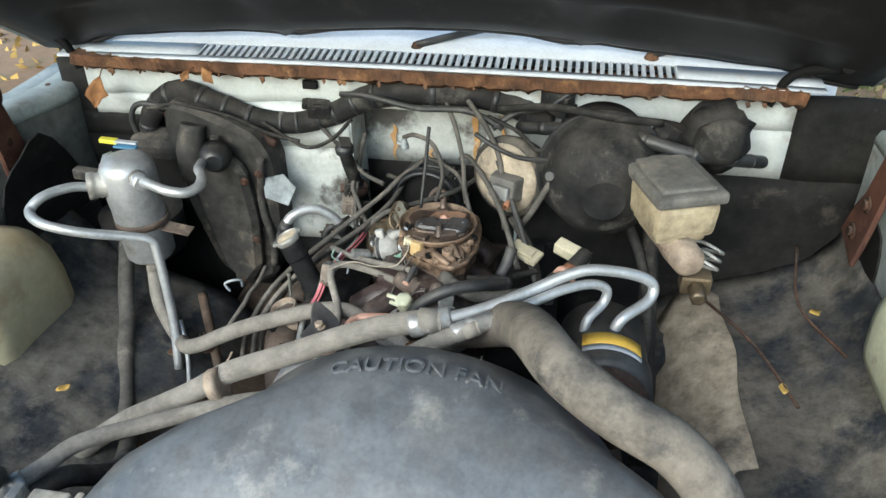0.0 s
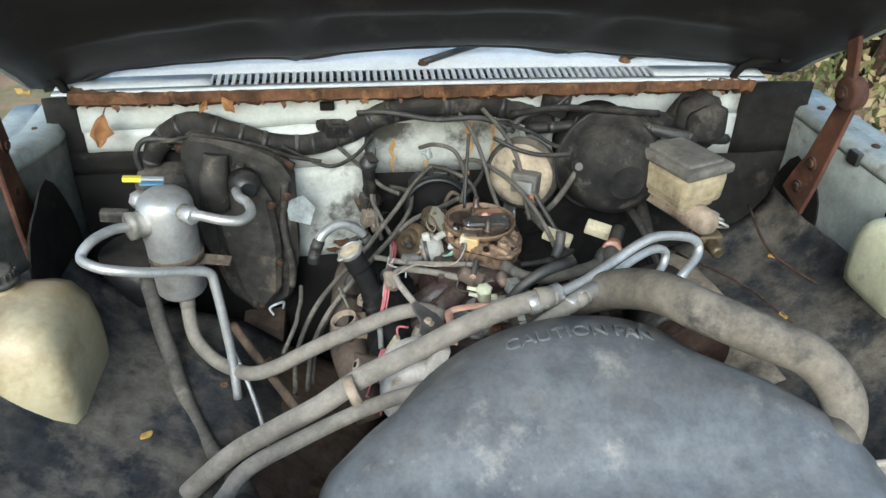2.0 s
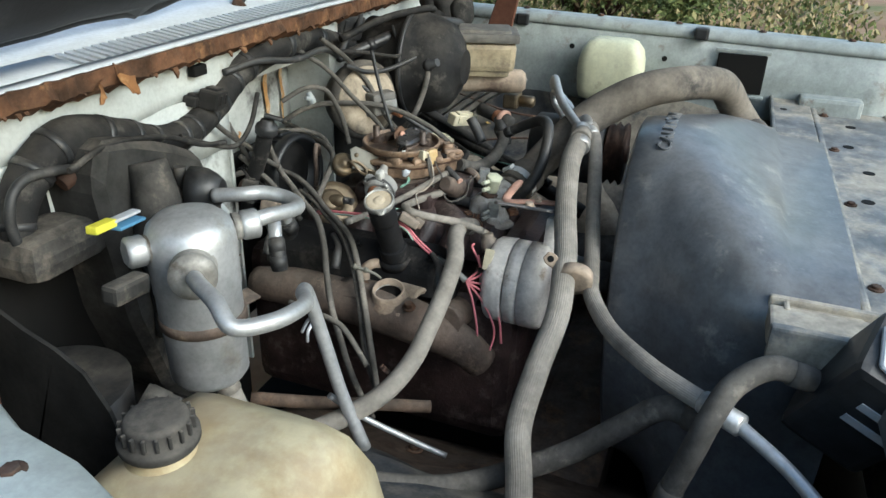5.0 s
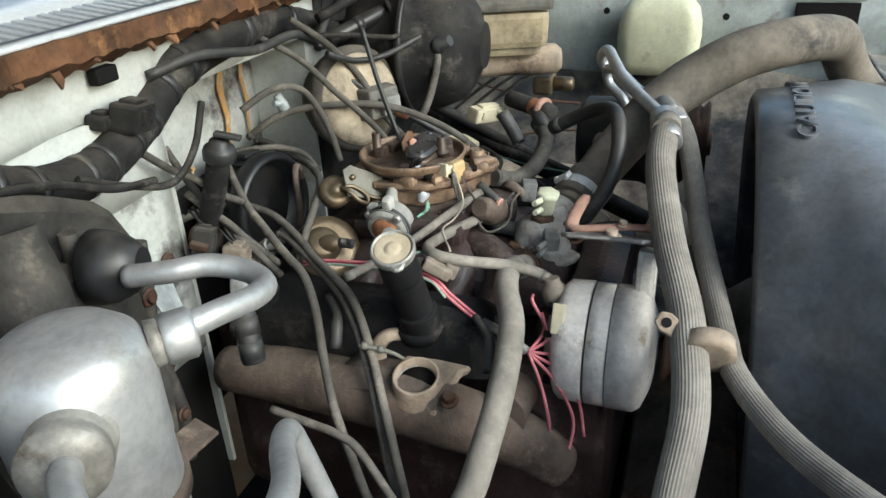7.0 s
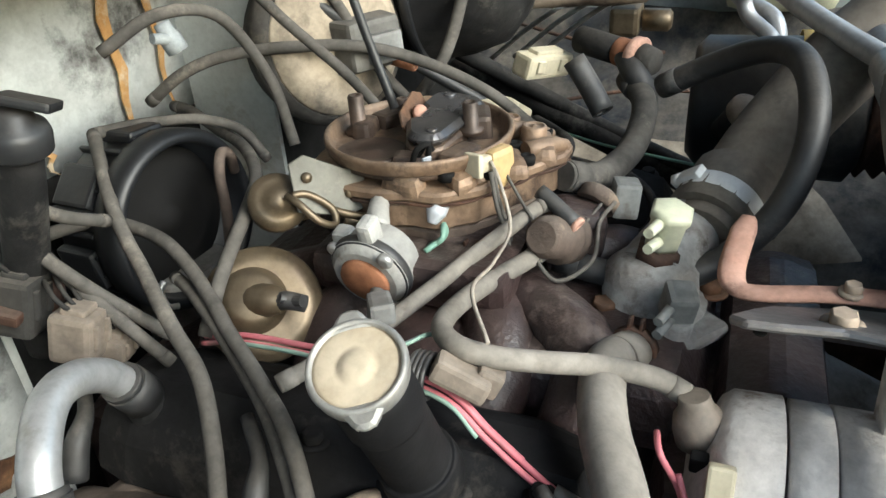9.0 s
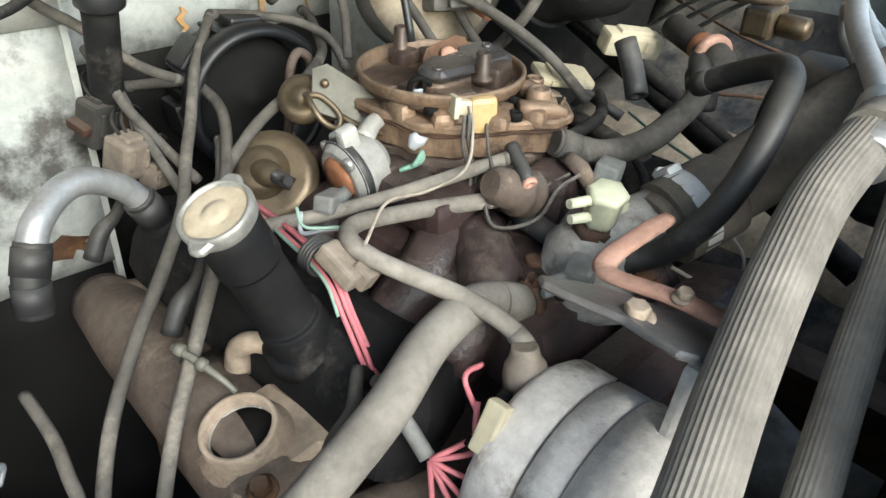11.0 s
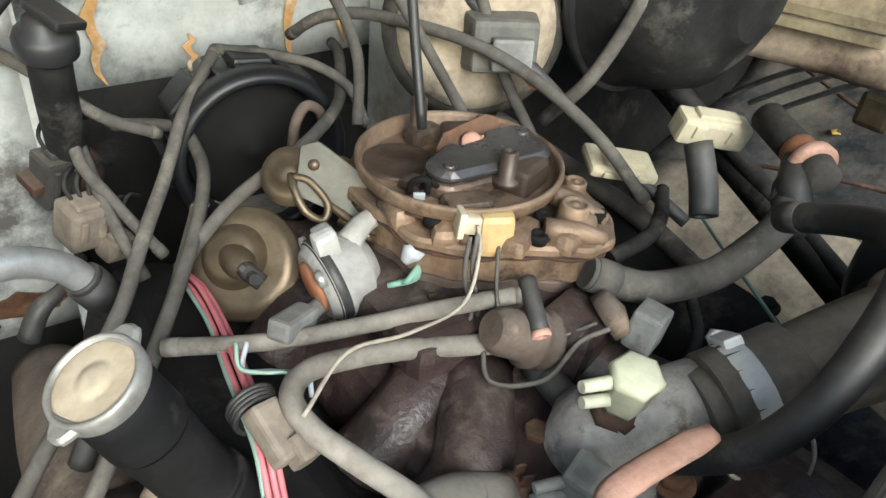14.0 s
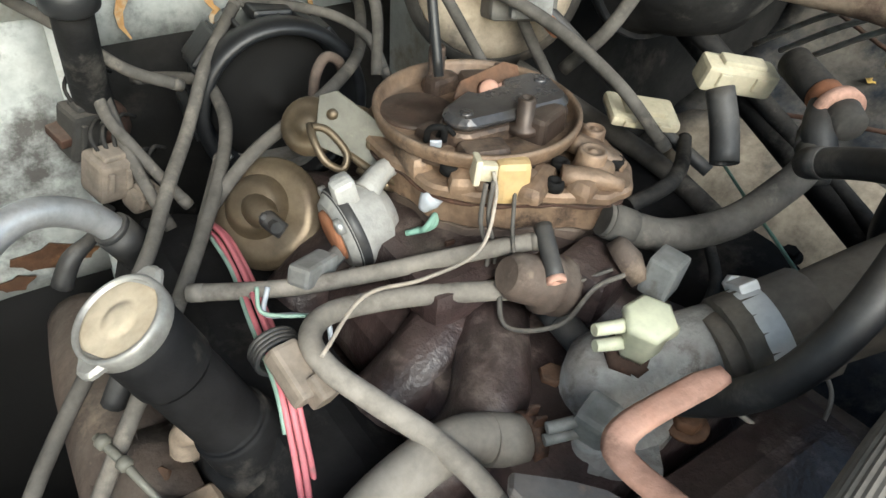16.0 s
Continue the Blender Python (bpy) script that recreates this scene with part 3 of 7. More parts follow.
def windscreen():
    bm = B()
    rows = [[V(x, 1.36 + 0.55 * k / 5 + 0.08 * ((x - CX) / 0.8) ** 2, 1.268 + 0.50 * k / 5) for x in np.linspace(XL + 0.02, XR - 0.02, 13)] for k in range(6)]
    sheet(bm, rows, 0.006)
    ob = part("windscreen", bm, "glassdark", truck, "dark dusty windscreen behind the cowl")
    g = B()
    tube(g, [V(x, 1.352 + 0.08 * ((x - CX) / 0.8) ** 2, 1.272) for x in np.linspace(XL + 0.02, XR - 0.02, 9)], 0.012, 3, 8)
    part("rubber_gasket", g, "black", ob)
    roof = B()
    box(roof, (CX, 2.6, 1.80), (1.7, 1.4, 0.06), bevel=0.03)
    part("cab_roof", roof, "cowl", truck)
    cab = B()
    box(cab, (CX + 0.03, 2.45, 0.80), (1.66, 2.16, 0.88), bevel=0.05)
    part("cab_body", cab, "cowl", truck)


def wiper(x, y, lean, seed):
    ob = thing("wiper", (x, y, 1.235), "rusty windscreen wiper arm pivot on the cowl", "wiper", "windscreen wipers")
    b = B()
    lathe(b, (x, y, 1.218), (0, 0.1, 1), [(0, 0.02), (0.012, 0.019), (0.02, 0.012), (0.028, 0.008), (0.03, 0)], 14)
    part("pivot", b, "rust", ob)
    a = B()
    tube(a, [V(x, y, 1.242), V(x + lean * 0.12, y + 0.05, 1.26), V(x + lean * 0.40, y + 0.17, 1.285)], [0.008, 0.007, 0.004], 4, 8)
    part("arm", a, "black", ob)
    c = B()
    tube(c, [V(x + lean * 0.15, y + 0.14, 1.285), V(x + lean * 0.42, y + 0.175, 1.292), V(x + lean * 0.62, y + 0.20, 1.30)], 0.006, 4, 6)
    part("blade", c, "black", ob)


def hood():
    """The raised hood: dark pressed inner panel with soft ribs, a curved rear edge and two stay arms."""
    a = radians(33)
    n, rr = 44, 40
    def at(u, v, lift=0.0):
        # u across from -1 to 1, v from the rear edge (0) to the front (1)
        rib = 0.0
        for c, w in ((-0.93, 0.10), (-0.36, 0.07), (0.36, 0.07), (0.93, 0.10)):
            rib = max(rib, max(0.0, 1 - ((u - c) / w) ** 2))
        for c, w in ((0.03, 0.05), (0.17, 0.05), (0.45, 0.05), (0.95, 0.07)):
            rib = max(rib, max(0.0, 1 - ((v - c) / w) ** 2) * (1 - 0.3 * abs(u)))
        rib = rib * rib * (3 - 2 * rib)
        edge = 0.004 * noise.noise(V(u * 9, v * 4, 2)) + 0.006 * math.sin(u * 7 + 1) * max(0.0, 1 - v * 6)
        x = CX - 0.02 + 0.80 * u * (1 + 0.03 * v)
        out = 1.12 * v
        drop = 0.066 * abs(u) ** 2.4 * (1 - 0.6 * v)
        y = 1.075 - 0.03 * u * u - out * math.cos(a)
        z = 1.290 + edge + out * math.sin(a) - drop + 0.05 * math.sin(v * math.pi) * (1 - u * u) - 0.026 * rib + lift
        return V(x, y, z)
    bm = B()
    sheet(bm, [[at(k / n * 2 - 1, j / rr) for k in range(n + 1)] for j in range(rr + 1)], 0.004)
    ob = part("hood", bm, "hood", truck, "open black-lined hood seen from below")
    sk = B()
    sheet(sk, [[at(k / 12 * 2 - 1, j / 10, 0.045) for k in range(13)] for j in range(11)], 0.004)
    part("outer_skin", sk, "rail", ob, "dull white outer skin of the hood")
    for sx in (-1, 1):
        tr = B()
        tube(tr, [at(sx, v, 0.008) + V(sx * 0.006, 0, 0) for v in np.linspace(0, 1, 9)], 0.010, 3, 8)
        part("hood_edge", tr, "rail", ob)
    lip = B()
    tube(lip, [at(u, 0.0, 0.004) for u in np.linspace(-0.98, 0.98, 25)], 0.008, 2, 8)
    part("rear_lip", lip, "hood", ob, "black folded rear edge of the hood")
    for x0, x1 in ((-0.80, -0.708), (0.745, 0.640)):
        ar = B()
        tube(ar, [V(x0, 0.97, 1.275), V(x0 * 0.97 + x1 * 0.03, 1.0, 1.262), V(x1 * 0.7 + x0 * 0.3, 1.005, 1.245), V(x1, 1.0, 1.188)], [0.012, 0.011, 0.009, 0.008], 4, 8)
        part("stay_arm", ar, "void", ob, "black bent arm at the rear corner of the hood")


def hinge(side, x, pts):
    """The rusty hood hinge: a broad lower plate, a round joint and a slim bowed arm going up to the hood."""
    top, elbow, joint, mid, foot = [V(x, y, z) for y, z in pts]
    hg = thing("hood_hinge", foot, "rust-brown plate hinge of the hood, bolted inside the fender", "hinge", "hood hinges")
    flip = Matrix(((0, 0, 1, 0), (1, 0, 0, 0), (0, 1, 0, 0), (0, 0, 0, 1)))
    def strip(line, widths, th, dx):
        left, right = [], []
        for i, p in enumerate(line):
            d = (line[min(i + 1, len(line) - 1)] - line[max(i - 1, 0)]).normalized()
            q = V(0, -d.z, d.y) * widths[i]
            left.append((p + q).yz)
            right.append((p - q).yz)
        b = B()
        plate(b, [tuple(q) for q in left + right[::-1]], th, Matrix.Translation((x + dx, 0, 0)) @ flip, 0.003)
        return b
    part("lower_plate", strip([foot, mid.lerp(foot, 0.5), mid, joint], [0.046, 0.042, 0.034, 0.024], 0.010, 0.0), "hingerust", hg, "broad rusty plate")
    part("upper_arm", strip(smooth_line([joint, elbow, top], 4), [0.020, 0.017, 0.016, 0.016, 0.017, 0.018, 0.018, 0.020, 0.024], 0.010, -0.012 * side), "hingerust", hg, "slim bowed rusty arm")
    b = B()
    lathe(b, joint - V(0.016, 0, 0), (1, 0, 0), [(0, 0), (0, 0.026), (0.003, 0.033), (0.029, 0.033), (0.032, 0.026), (0.032, 0)], 22)
    part("joint", b, "hingerust", hg)
    for q in (mid, mid.lerp(foot, 0.6), joint):
        b = B()
        hexbolt(b, q - V(side * (0.018 if q is joint else 0.003), 0, 0), (-side, 0, 0), 0.010, 0.008)
        part("bolt", b, "darkrust", hg)


def fender(side):
    xi = XL if side < 0 else XR
    s = side
    ys = np.linspace(1.16, -0.12, 23)
    # the left one bows outwards towards the front
    bow = lambda y: 0.14 * min(1.0, max(0.0, (0.98 - y) / 0.34)) + 0.12 * min(1.0, max(0.0, (0.60 - y) / 0.35)) if side < 0 else 0.0
    def rows(prof):
        return [[V(xi + s * (dx + bow(y) + 0.004 * math.sin(y * 5)), y, z - 0.02 * (1.16 - y)) for y in ys] for dx, z in prof]
    bm = B()
    sheet(bm, rows(((0.0, 1.118), (0.0, 1.128), (0.006, 1.142), (0.03, 1.147), (0.06, 1.146), (0.075, 1.125), (0.085, 1.135), (0.13, 1.13), (0.17, 1.09), (0.19, 0.95), (0.19, 0.55))), 0.004)
    ob = part("fender", bm, "rail", truck, "white fender with dull grey painted bolting rail")
    dr = B()
    sheet(dr, rows(((0.004, 0.88), (0.006, 0.95), (0.003, 1.03), (0.001, 1.117))), 0.004)
    part("inner_wall", dr, "innerwall" if side < 0 else "rail", ob, "dirty grey inner wall of the fender")
    # dark sheet for the shaded arch behind, where the wall opens towards the hinge
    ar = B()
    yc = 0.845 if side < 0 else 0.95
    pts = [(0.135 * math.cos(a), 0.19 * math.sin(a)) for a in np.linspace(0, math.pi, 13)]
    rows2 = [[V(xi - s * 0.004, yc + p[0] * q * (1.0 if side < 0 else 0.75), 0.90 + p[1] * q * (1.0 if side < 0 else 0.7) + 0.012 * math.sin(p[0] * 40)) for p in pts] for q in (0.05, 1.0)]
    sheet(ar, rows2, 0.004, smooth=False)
    part("arch_shade_sheet", ar, "shadedark", ob, "dark sheet painting the shade in an opening behind the inner fender")
    for k in range(6):
        e = B()
        y = 1.00 - k * 0.20
        hexbolt(e, (xi + s * (0.035 + bow(y)), y, 1.148 - 0.02 * (1.16 - y)), (0, 0, 1), 0.006, 0.005)
        part("rail_bolt", e, "darkrust", ob)
    for y in (0.80, 0.34):
        e = B()
        box(e, (xi + s * (0.004 + bow(y)), y, 1.118), (0.03, 0.035, 0.03), bevel=0.006)
        part("rubber_bumper", e, "black", ob)
    if side > 0:
        # black inset on the closed wall paints the shade in the square opening
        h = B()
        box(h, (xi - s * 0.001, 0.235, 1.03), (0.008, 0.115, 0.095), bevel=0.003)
        part("access_hole", h, "void", ob, "black inset painting the shade in a square inner fender opening")
        for z0, z1, y0, y1 in ((1.08, 1.09, 0.17, 0.30), (0.97, 0.98, 0.17, 0.30)):
            h = B()
            box(h, (xi - s * 0.004, (y0 + y1) / 2, (z0 + z1) / 2), (0.008, y1 - y0, 0.01), bevel=0.003)
            part("hole_lip", h, "rail", ob)
        # black discs paint the shade inside the wall's holes
        for y, z in ((0.56, 1.07), (0.50, 1.075), (0.66, 1.06), (0.42, 1.05), (0.60, 1.00)):
            h = B()
            lathe(h, (xi - s * 0.006, y, z), (-s, 0, 0), [(0, 0.007), (0.001, 0.007)], 12)
            part("punched_hole", h, "void", ob)
    return ob


def apron(side):
    """The dusty inner fender below the rail, sloping down towards the frame."""
    xi = XL if side < 0 else XR
    s = -side
    bm = B()
    rows = []
    back = 0.90 if side < 0 else 1.03
    for dx, z in ((-0.14, 0.93) if side < 0 else (0.003, 0.93), (0.012, 0.90), (0.05, 0.855), (0.13, 0.80), (0.24, 0.765), (0.33, 0.72), (0.40, 0.655), (0.45, 0.58), (0.47, 0.42)):
        rows.append([V(xi + s * (dx + 0.02 * noise.noise(V(dx * 9, y * 5, side))), y, z + 0.022 * noise.noise(V(y * 4, dx * 6, side + 3)) + 0.006 * noise.noise(V(y * 15, dx * 18, side)) - 0.10 * max(0, 0.15 - y)) for y in np.linspace(back, -0.02, 30)])
    sheet(bm, rows, 0.004)
    ob = part("inner_fender", bm, "apron", truck, "dust-coated inner fender with worn black patches")
    if side > 0:
        t = B()
        rows = []
        for x, z in ((0.625, 0.786), (0.60, 0.776), (0.575, 0.763), (0.55, 0.748), (0.50, 0.70), (0.475, 0.62)):
            rows.append([V(x + 0.012 * noise.noise(V(x * 8, y * 7, 5)), y, z + 0.005 + 0.02 * noise.noise(V(y * 4, (0.88 - x) * 6, 4))) for y in np.linspace(0.95 - 0.06 * math.sin(x * 30), 0.46 + 0.05 * math.sin(x * 23), 14)])
        sheet(t, rows, 0.004)
        part("splash_panel", t, "tan", ob, "tan dusty splash panel beside the engine")
        up = B()
        rows = [[V(x + 0.008 * noise.noise(V(y * 9, z * 5, 2)), y, z) for y in np.linspace(0.90, 0.54, 10)] for x, z in ((0.82, 0.86), (0.85, 0.89), (0.866, 0.94), (0.868, 1.0))]
        sheet(up, rows, 0.004)
        part("splash_upright", up, "innerwall", ob, "dirty grey upright sheet of the splash panel")
        for k, (a, b, c) in enumerate((((0.56, 0.90, 0.84), (0.64, 0.74, 0.855), (0.69, 0.60, 0.845)), ((0.74, 0.95, 0.93), (0.72, 0.80, 0.90), (0.78, 0.70, 0.875)))):
            r = B()
            tube(r, [V(*a), V(*b), V(*c)], 0.003, 6, 8)
            part("brake_pipe", r, "darkrust", ob, "thin dark pipe clipped to the panel")
    else:
        t = B()
        rows = [[V(x + 0.01 * noise.noise(V(x * 9, y * 9, 1)), y, z + 0.012 * noise.noise(V(y * 8, x * 9, 4))) for y in np.linspace(0.90, 0.15, 22)] for x, z in ((-0.50, 0.735), (-0.43, 0.69), (-0.36, 0.655), (-0.29, 0.61), (-0.20, 0.56), (-0.12, 0.50))]
        sheet(t, rows, 0.004)
        part("rusty_panel", t, "frame", ob, "brown rusty panel between apron and frame")
        for y, x, z in ((0.47, -0.40, 0.70), (0.60, -0.36, 0.685), (0.68, -0.45, 0.725)):
            b = B()
            hexbolt(b, (x, y, z), (0.3, 0, 1), 0.009, 0.008)
            part("panel_bolt", b, "rust", ob)
    return ob


def radiator_support():
    bm = B()
    # broad front panel and the raised brace strip behind it
    z = 0.965
    box(bm, (CX, -0.03, z - 0.015), (1.66, 0.16, 0.02), bevel=0.006)
    ob = part("radiator_support", bm, "support", truck, "grey dusty radiator support panel")
    for nm, c, s in (("raised_lip", (CX, 0.055, z - 0.005), (1.66, 0.012, 0.03)), ("front_face", (CX, -0.115, z - 0.10), (1.66, 0.02, 0.20)), ("brace_strip", (0.30, 0.105, z + 0.008), (1.14, 0.085, 0.010)), ("brace_flange", (0.30, 0.150, z + 0.010), (1.14, 0.008, 0.018))):
        st = B()
        box(st, c, s, bevel=0.004)
        part(nm, st, "support", ob)
    for x, w in ((-0.15, 0.10), (0.14, 0.05), (0.40, 0.12), (0.66, 0.04)):
        sl = B()
        box(sl, (x, 0.0655, z + 0.0005), (w, 0.010, 0.020), bevel=0.002)
        part("joint_gap", sl, "void", ob)
    for x, w, h in ((-0.285, 0.05, 0.03), (-0.325, 0.014, 0.045), (-0.245, 0.010, 0.04)):
        ch = B()
        box(ch, (x, 0.05, z + 0.002), (w, 0.24, h), bevel=0.004)
        part("end_channel", ch, "support", ob)
    # black discs on the panel paint the dark inside its holes
    for k, x in enumerate(np.linspace(-0.6, 0.72, 9)):
        hb = B()
        lathe(hb, (x, -0.02 + 0.02 * (k % 2), z - 0.0045), (0, 0, 1), [(0, 0.011), (0.0008, 0.011)], 14)
        part("punched_hole", hb, "void", ob)
    for x in (-0.2, 0.1, 0.45, 0.75):
        hb = B()
        lathe(hb, (x, 0.125, z + 0.0125), (0, 0, 1), [(0, 0.008), (0.0012, 0.008)], 12)
        part("punched_hole", hb, "void", ob)
    for x in (-0.55, -0.12, 0.2, 0.52, 0.8):
        bl = B()
        hexbolt(bl, (x, 0.03, z - 0.005), (0, 0, 1), 0.007, 0.006)
        part("support_bolt", bl, "darkrust", ob)
    for sx, x in ((-1, XL + 0.02), (1, XR - 0.02)):
        c = B()
        box(c, (x, 0.02, 0.80), (0.05, 0.14, 0.40), bevel=0.01)
        part("side_post", c, "rail", truck)
    g = B()
    box(g, (CX, -0.16, 0.66), (1.7, 0.06, 0.55), bevel=0.02)
    part("grille_panel", g, "support", truck)
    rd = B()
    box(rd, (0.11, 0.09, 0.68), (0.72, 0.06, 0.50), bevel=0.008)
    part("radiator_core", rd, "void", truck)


firewall()
seam()
cowl()
windscreen()
wiper(-0.015, 1.082, 1, 1)
wiper(0.435, 1.085, 1, 2)
hood()
hinge(-1, -0.80, ((0.86, 1.42), (0.825, 1.30), (0.829, 1.188), (0.841, 1.09), (0.862, 0.96)))
hinge(1, 0.80, ((0.885, 1.42), (0.835, 1.34), (0.812, 1.252), (0.855, 1.08), (0.895, 0.97)))
for sd in (-1, 1):
    fender(sd)
    apron(sd)
radiator_support()


def dark_underside():
    """The shaded depth below the engine: added near-black boards, frame rails and cross member."""
    # added black floor board paints the shade under the engine
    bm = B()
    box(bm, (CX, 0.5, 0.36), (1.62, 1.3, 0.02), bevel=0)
    ob = part("dark_underside", bm, "void", truck)
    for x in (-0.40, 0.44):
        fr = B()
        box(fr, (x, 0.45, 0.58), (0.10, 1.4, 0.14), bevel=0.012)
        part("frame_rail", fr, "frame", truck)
    # added black side boards paint the shade of the wheel arches
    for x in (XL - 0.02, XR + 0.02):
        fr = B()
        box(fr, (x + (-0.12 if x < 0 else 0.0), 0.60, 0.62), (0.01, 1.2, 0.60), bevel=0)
        part("arch_shade_board", fr, "void", truck)
    cr = B()
    box(cr, (CX, 0.42, 0.50), (0.80, 0.16, 0.10), bevel=0.02)
    part("cross_member", cr, "frame", truck)


dark_underside()


def cab_and_wheels():
    """The rest of the truck round the bay: pillars, rear wall and the wheels it stands on."""
    for x in (XL + 0.05, XR - 0.02):
        for y0, y1 in ((1.42, 1.98), (3.24, 3.24)):
            p = B()
            tube(p, [V(x, y0, 1.22), V(x, y1, 1.79)], 0.045, 1, 8)
            part("cab_pillar", p, "cowl", truck)
    bk = B()
    box(bk, (CX, 3.27, 1.50), (1.60, 0.04, 0.62), bevel=0.02)
    part("cab_rear_wall", bk, "cowl", truck)
    for x in (-0.90, 0.96):
        for y in (0.40, 3.00):
            t = B()
            lathe(t, (x - 0.09, y, 0.355), (1, 0, 0), [(0, 0.21), (0.0, 0.31), (0.025, 0.350), (0.05, 0.358), (0.13, 0.358), (0.155, 0.350), (0.18, 0.31), (0.18, 0.21)], 40)
            w = part("wheel", t, "black", truck, "dusty black tyre")
            r = B()
            lathe(r, (x - 0.075, y, 0.355), (1, 0, 0), [(0, 0.212), (0.02, 0.19), (0.075, 0.06), (0.15, 0.212)], 30)
            part("rim", r, "zinc", w)


cab_and_wheels()


# ---- fan shroud ----
def fan_shroud():
    ob = thing("fan_shroud", (0.11, 0.25, 0.45), "dusty black plastic fan shroud round the cooling fan", "fan shroud")
    bm = B()
    n = 64
    cx, cz = 0.10, 0.745
    def ring(y, r, square, top):
        out = []
        for k in range(n):
            a = 2 * math.pi * k / n
            c, sn = math.cos(a), math.sin(a)
            q = (abs(c) ** square + abs(sn) ** square) ** (-1 / square)
            out.append(V(cx + r[0] * c * q, y + (0.02 * sn if square < 3 else 0), cz + r[1] * sn * q))
        return out
    rows = [ring(0.07, (0.40, 0.222), 8, 0), ring(0.15, (0.40, 0.228), 8, 0), ring(0.165, (0.395, 0.245), 7, 0), ring(0.22, (0.385, 0.270), 5, 0), ring(0.27, (0.355, 0.296), 3.4, 0), ring(0.30, (0.325, 0.306), 2.5, 0), ring(0.335, (0.305, 0.308), 2.1, 0), ring(0.37, (0.300, 0.306), 2, 0), ring(0.375, (0.29, 0.296), 2, 0), ring(0.36, (0.285, 0.290), 2, 0), ring(0.30, (0.29, 0.293), 2.2, 0)]
    vs = [[bm.verts.new(p) for p in r] for r in rows]
    for a, b in zip(vs, vs[1:]):
        for k in range(n):
            bm.faces.new((a[k], a[(k + 1) % n], b[(k + 1) % n], b[k])).smooth = True
    part("shell", bm, "shroud", ob, "dusty black moulded plastic")
    # raised letters of the warning on the ring
    cu = bpy.data.curves.new("warning_text", "FONT")
    cu.body, cu.size, cu.extrude, cu.align_x = "CAUTION FAN", 0.034, 0.002, "CENTER"
    tmp = bpy.data.objects.new("t", cu)
    me = bpy.data.meshes.new_from_object(tmp)
    bpy.data.objects.remove(tmp)
    for v in me.vertices:
        a = math.pi / 2 - v.co.x / 0.30 * 0.95
        r = 0.313 + v.co.z
        y = 0.315 + v.co.y * 0.9
        v.co = V(cx + (0.311 + v.co.z) * math.cos(a), y + 0.02 * math.sin(a), cz + r * math.sin(a) + 0.001)
    me.materials.append(M["shroud"])
    t = new("warning_text", me)
    t.parent = ob
    t.matrix_parent_inverse = Matrix.Translation(-ob.location)
    # fan hub and blades behind the ring
    f = B()
    lathe(f, (cx, 0.30, cz), (0, 1, 0), [(0, 0.05), (0.03, 0.07), (0.06, 0.06), (0.10, 0.03)], 24)
    part("fan_hub", f, "dullalu", ob)
    for k in range(6):
        t = B()
        box(t, (0.15, 0, 0), (0.20, 0.012, 0.075), Euler((0.6, 0, 0)).to_matrix(), 0.004)
        b = B()
        put(b, t, Matrix.Translation((cx, 0.325, cz)) @ Euler((0, k * math.pi / 3, 0)).to_matrix().to_4x4())
        part("fan_blade", b, "black", ob)
    return ob


moved(fan_shroud(), 0.03, -0.005, 0.03)


def fallen_leaf(p, turn, size):
    ob = B()
    m = Matrix.Translation(p) @ Euler((0.15, 0.1, turn)).to_matrix().to_4x4()
    t = bmesh.new()
    n = 7
    rows = [[V((k / n - 0.5) * 2 * size, w * size * 0.62 * math.sin(math.pi * (0.06 + 0.9 * k / n)) ** 0.8, 0.12 * size * abs(w) + 0.10 * size * math.sin(k)) for k in range(n + 1)] for w in (-1, 0, 1)]
    sheet(ob, [[m @ q for q in r] for r in rows], 0.0006)
    return solo("fallen_leaf", ob, "leafyellow", "small yellow fallen leaf lying on the dusty apron", "leaf", "leaves in the bay")


for p, a, sz in (((0.795, 0.705, 0.842), 0.6, 0.014), ((0.82, 0.672, 0.856), -0.4, 0.013), ((0.672, 0.632, 0.852), 1.4, 0.013), ((0.775, 0.86, 0.843), 0.2, 0.012), ((-0.55, 0.50, 0.79), 0.9, 0.012)):
    fallen_leaf(p, a, sz)


# ---- engine ----
engine = thing("engine", (0.045, 0.75, 0.5), "greasy old V8 engine block with rusty manifolds, caked in dust", "engine")


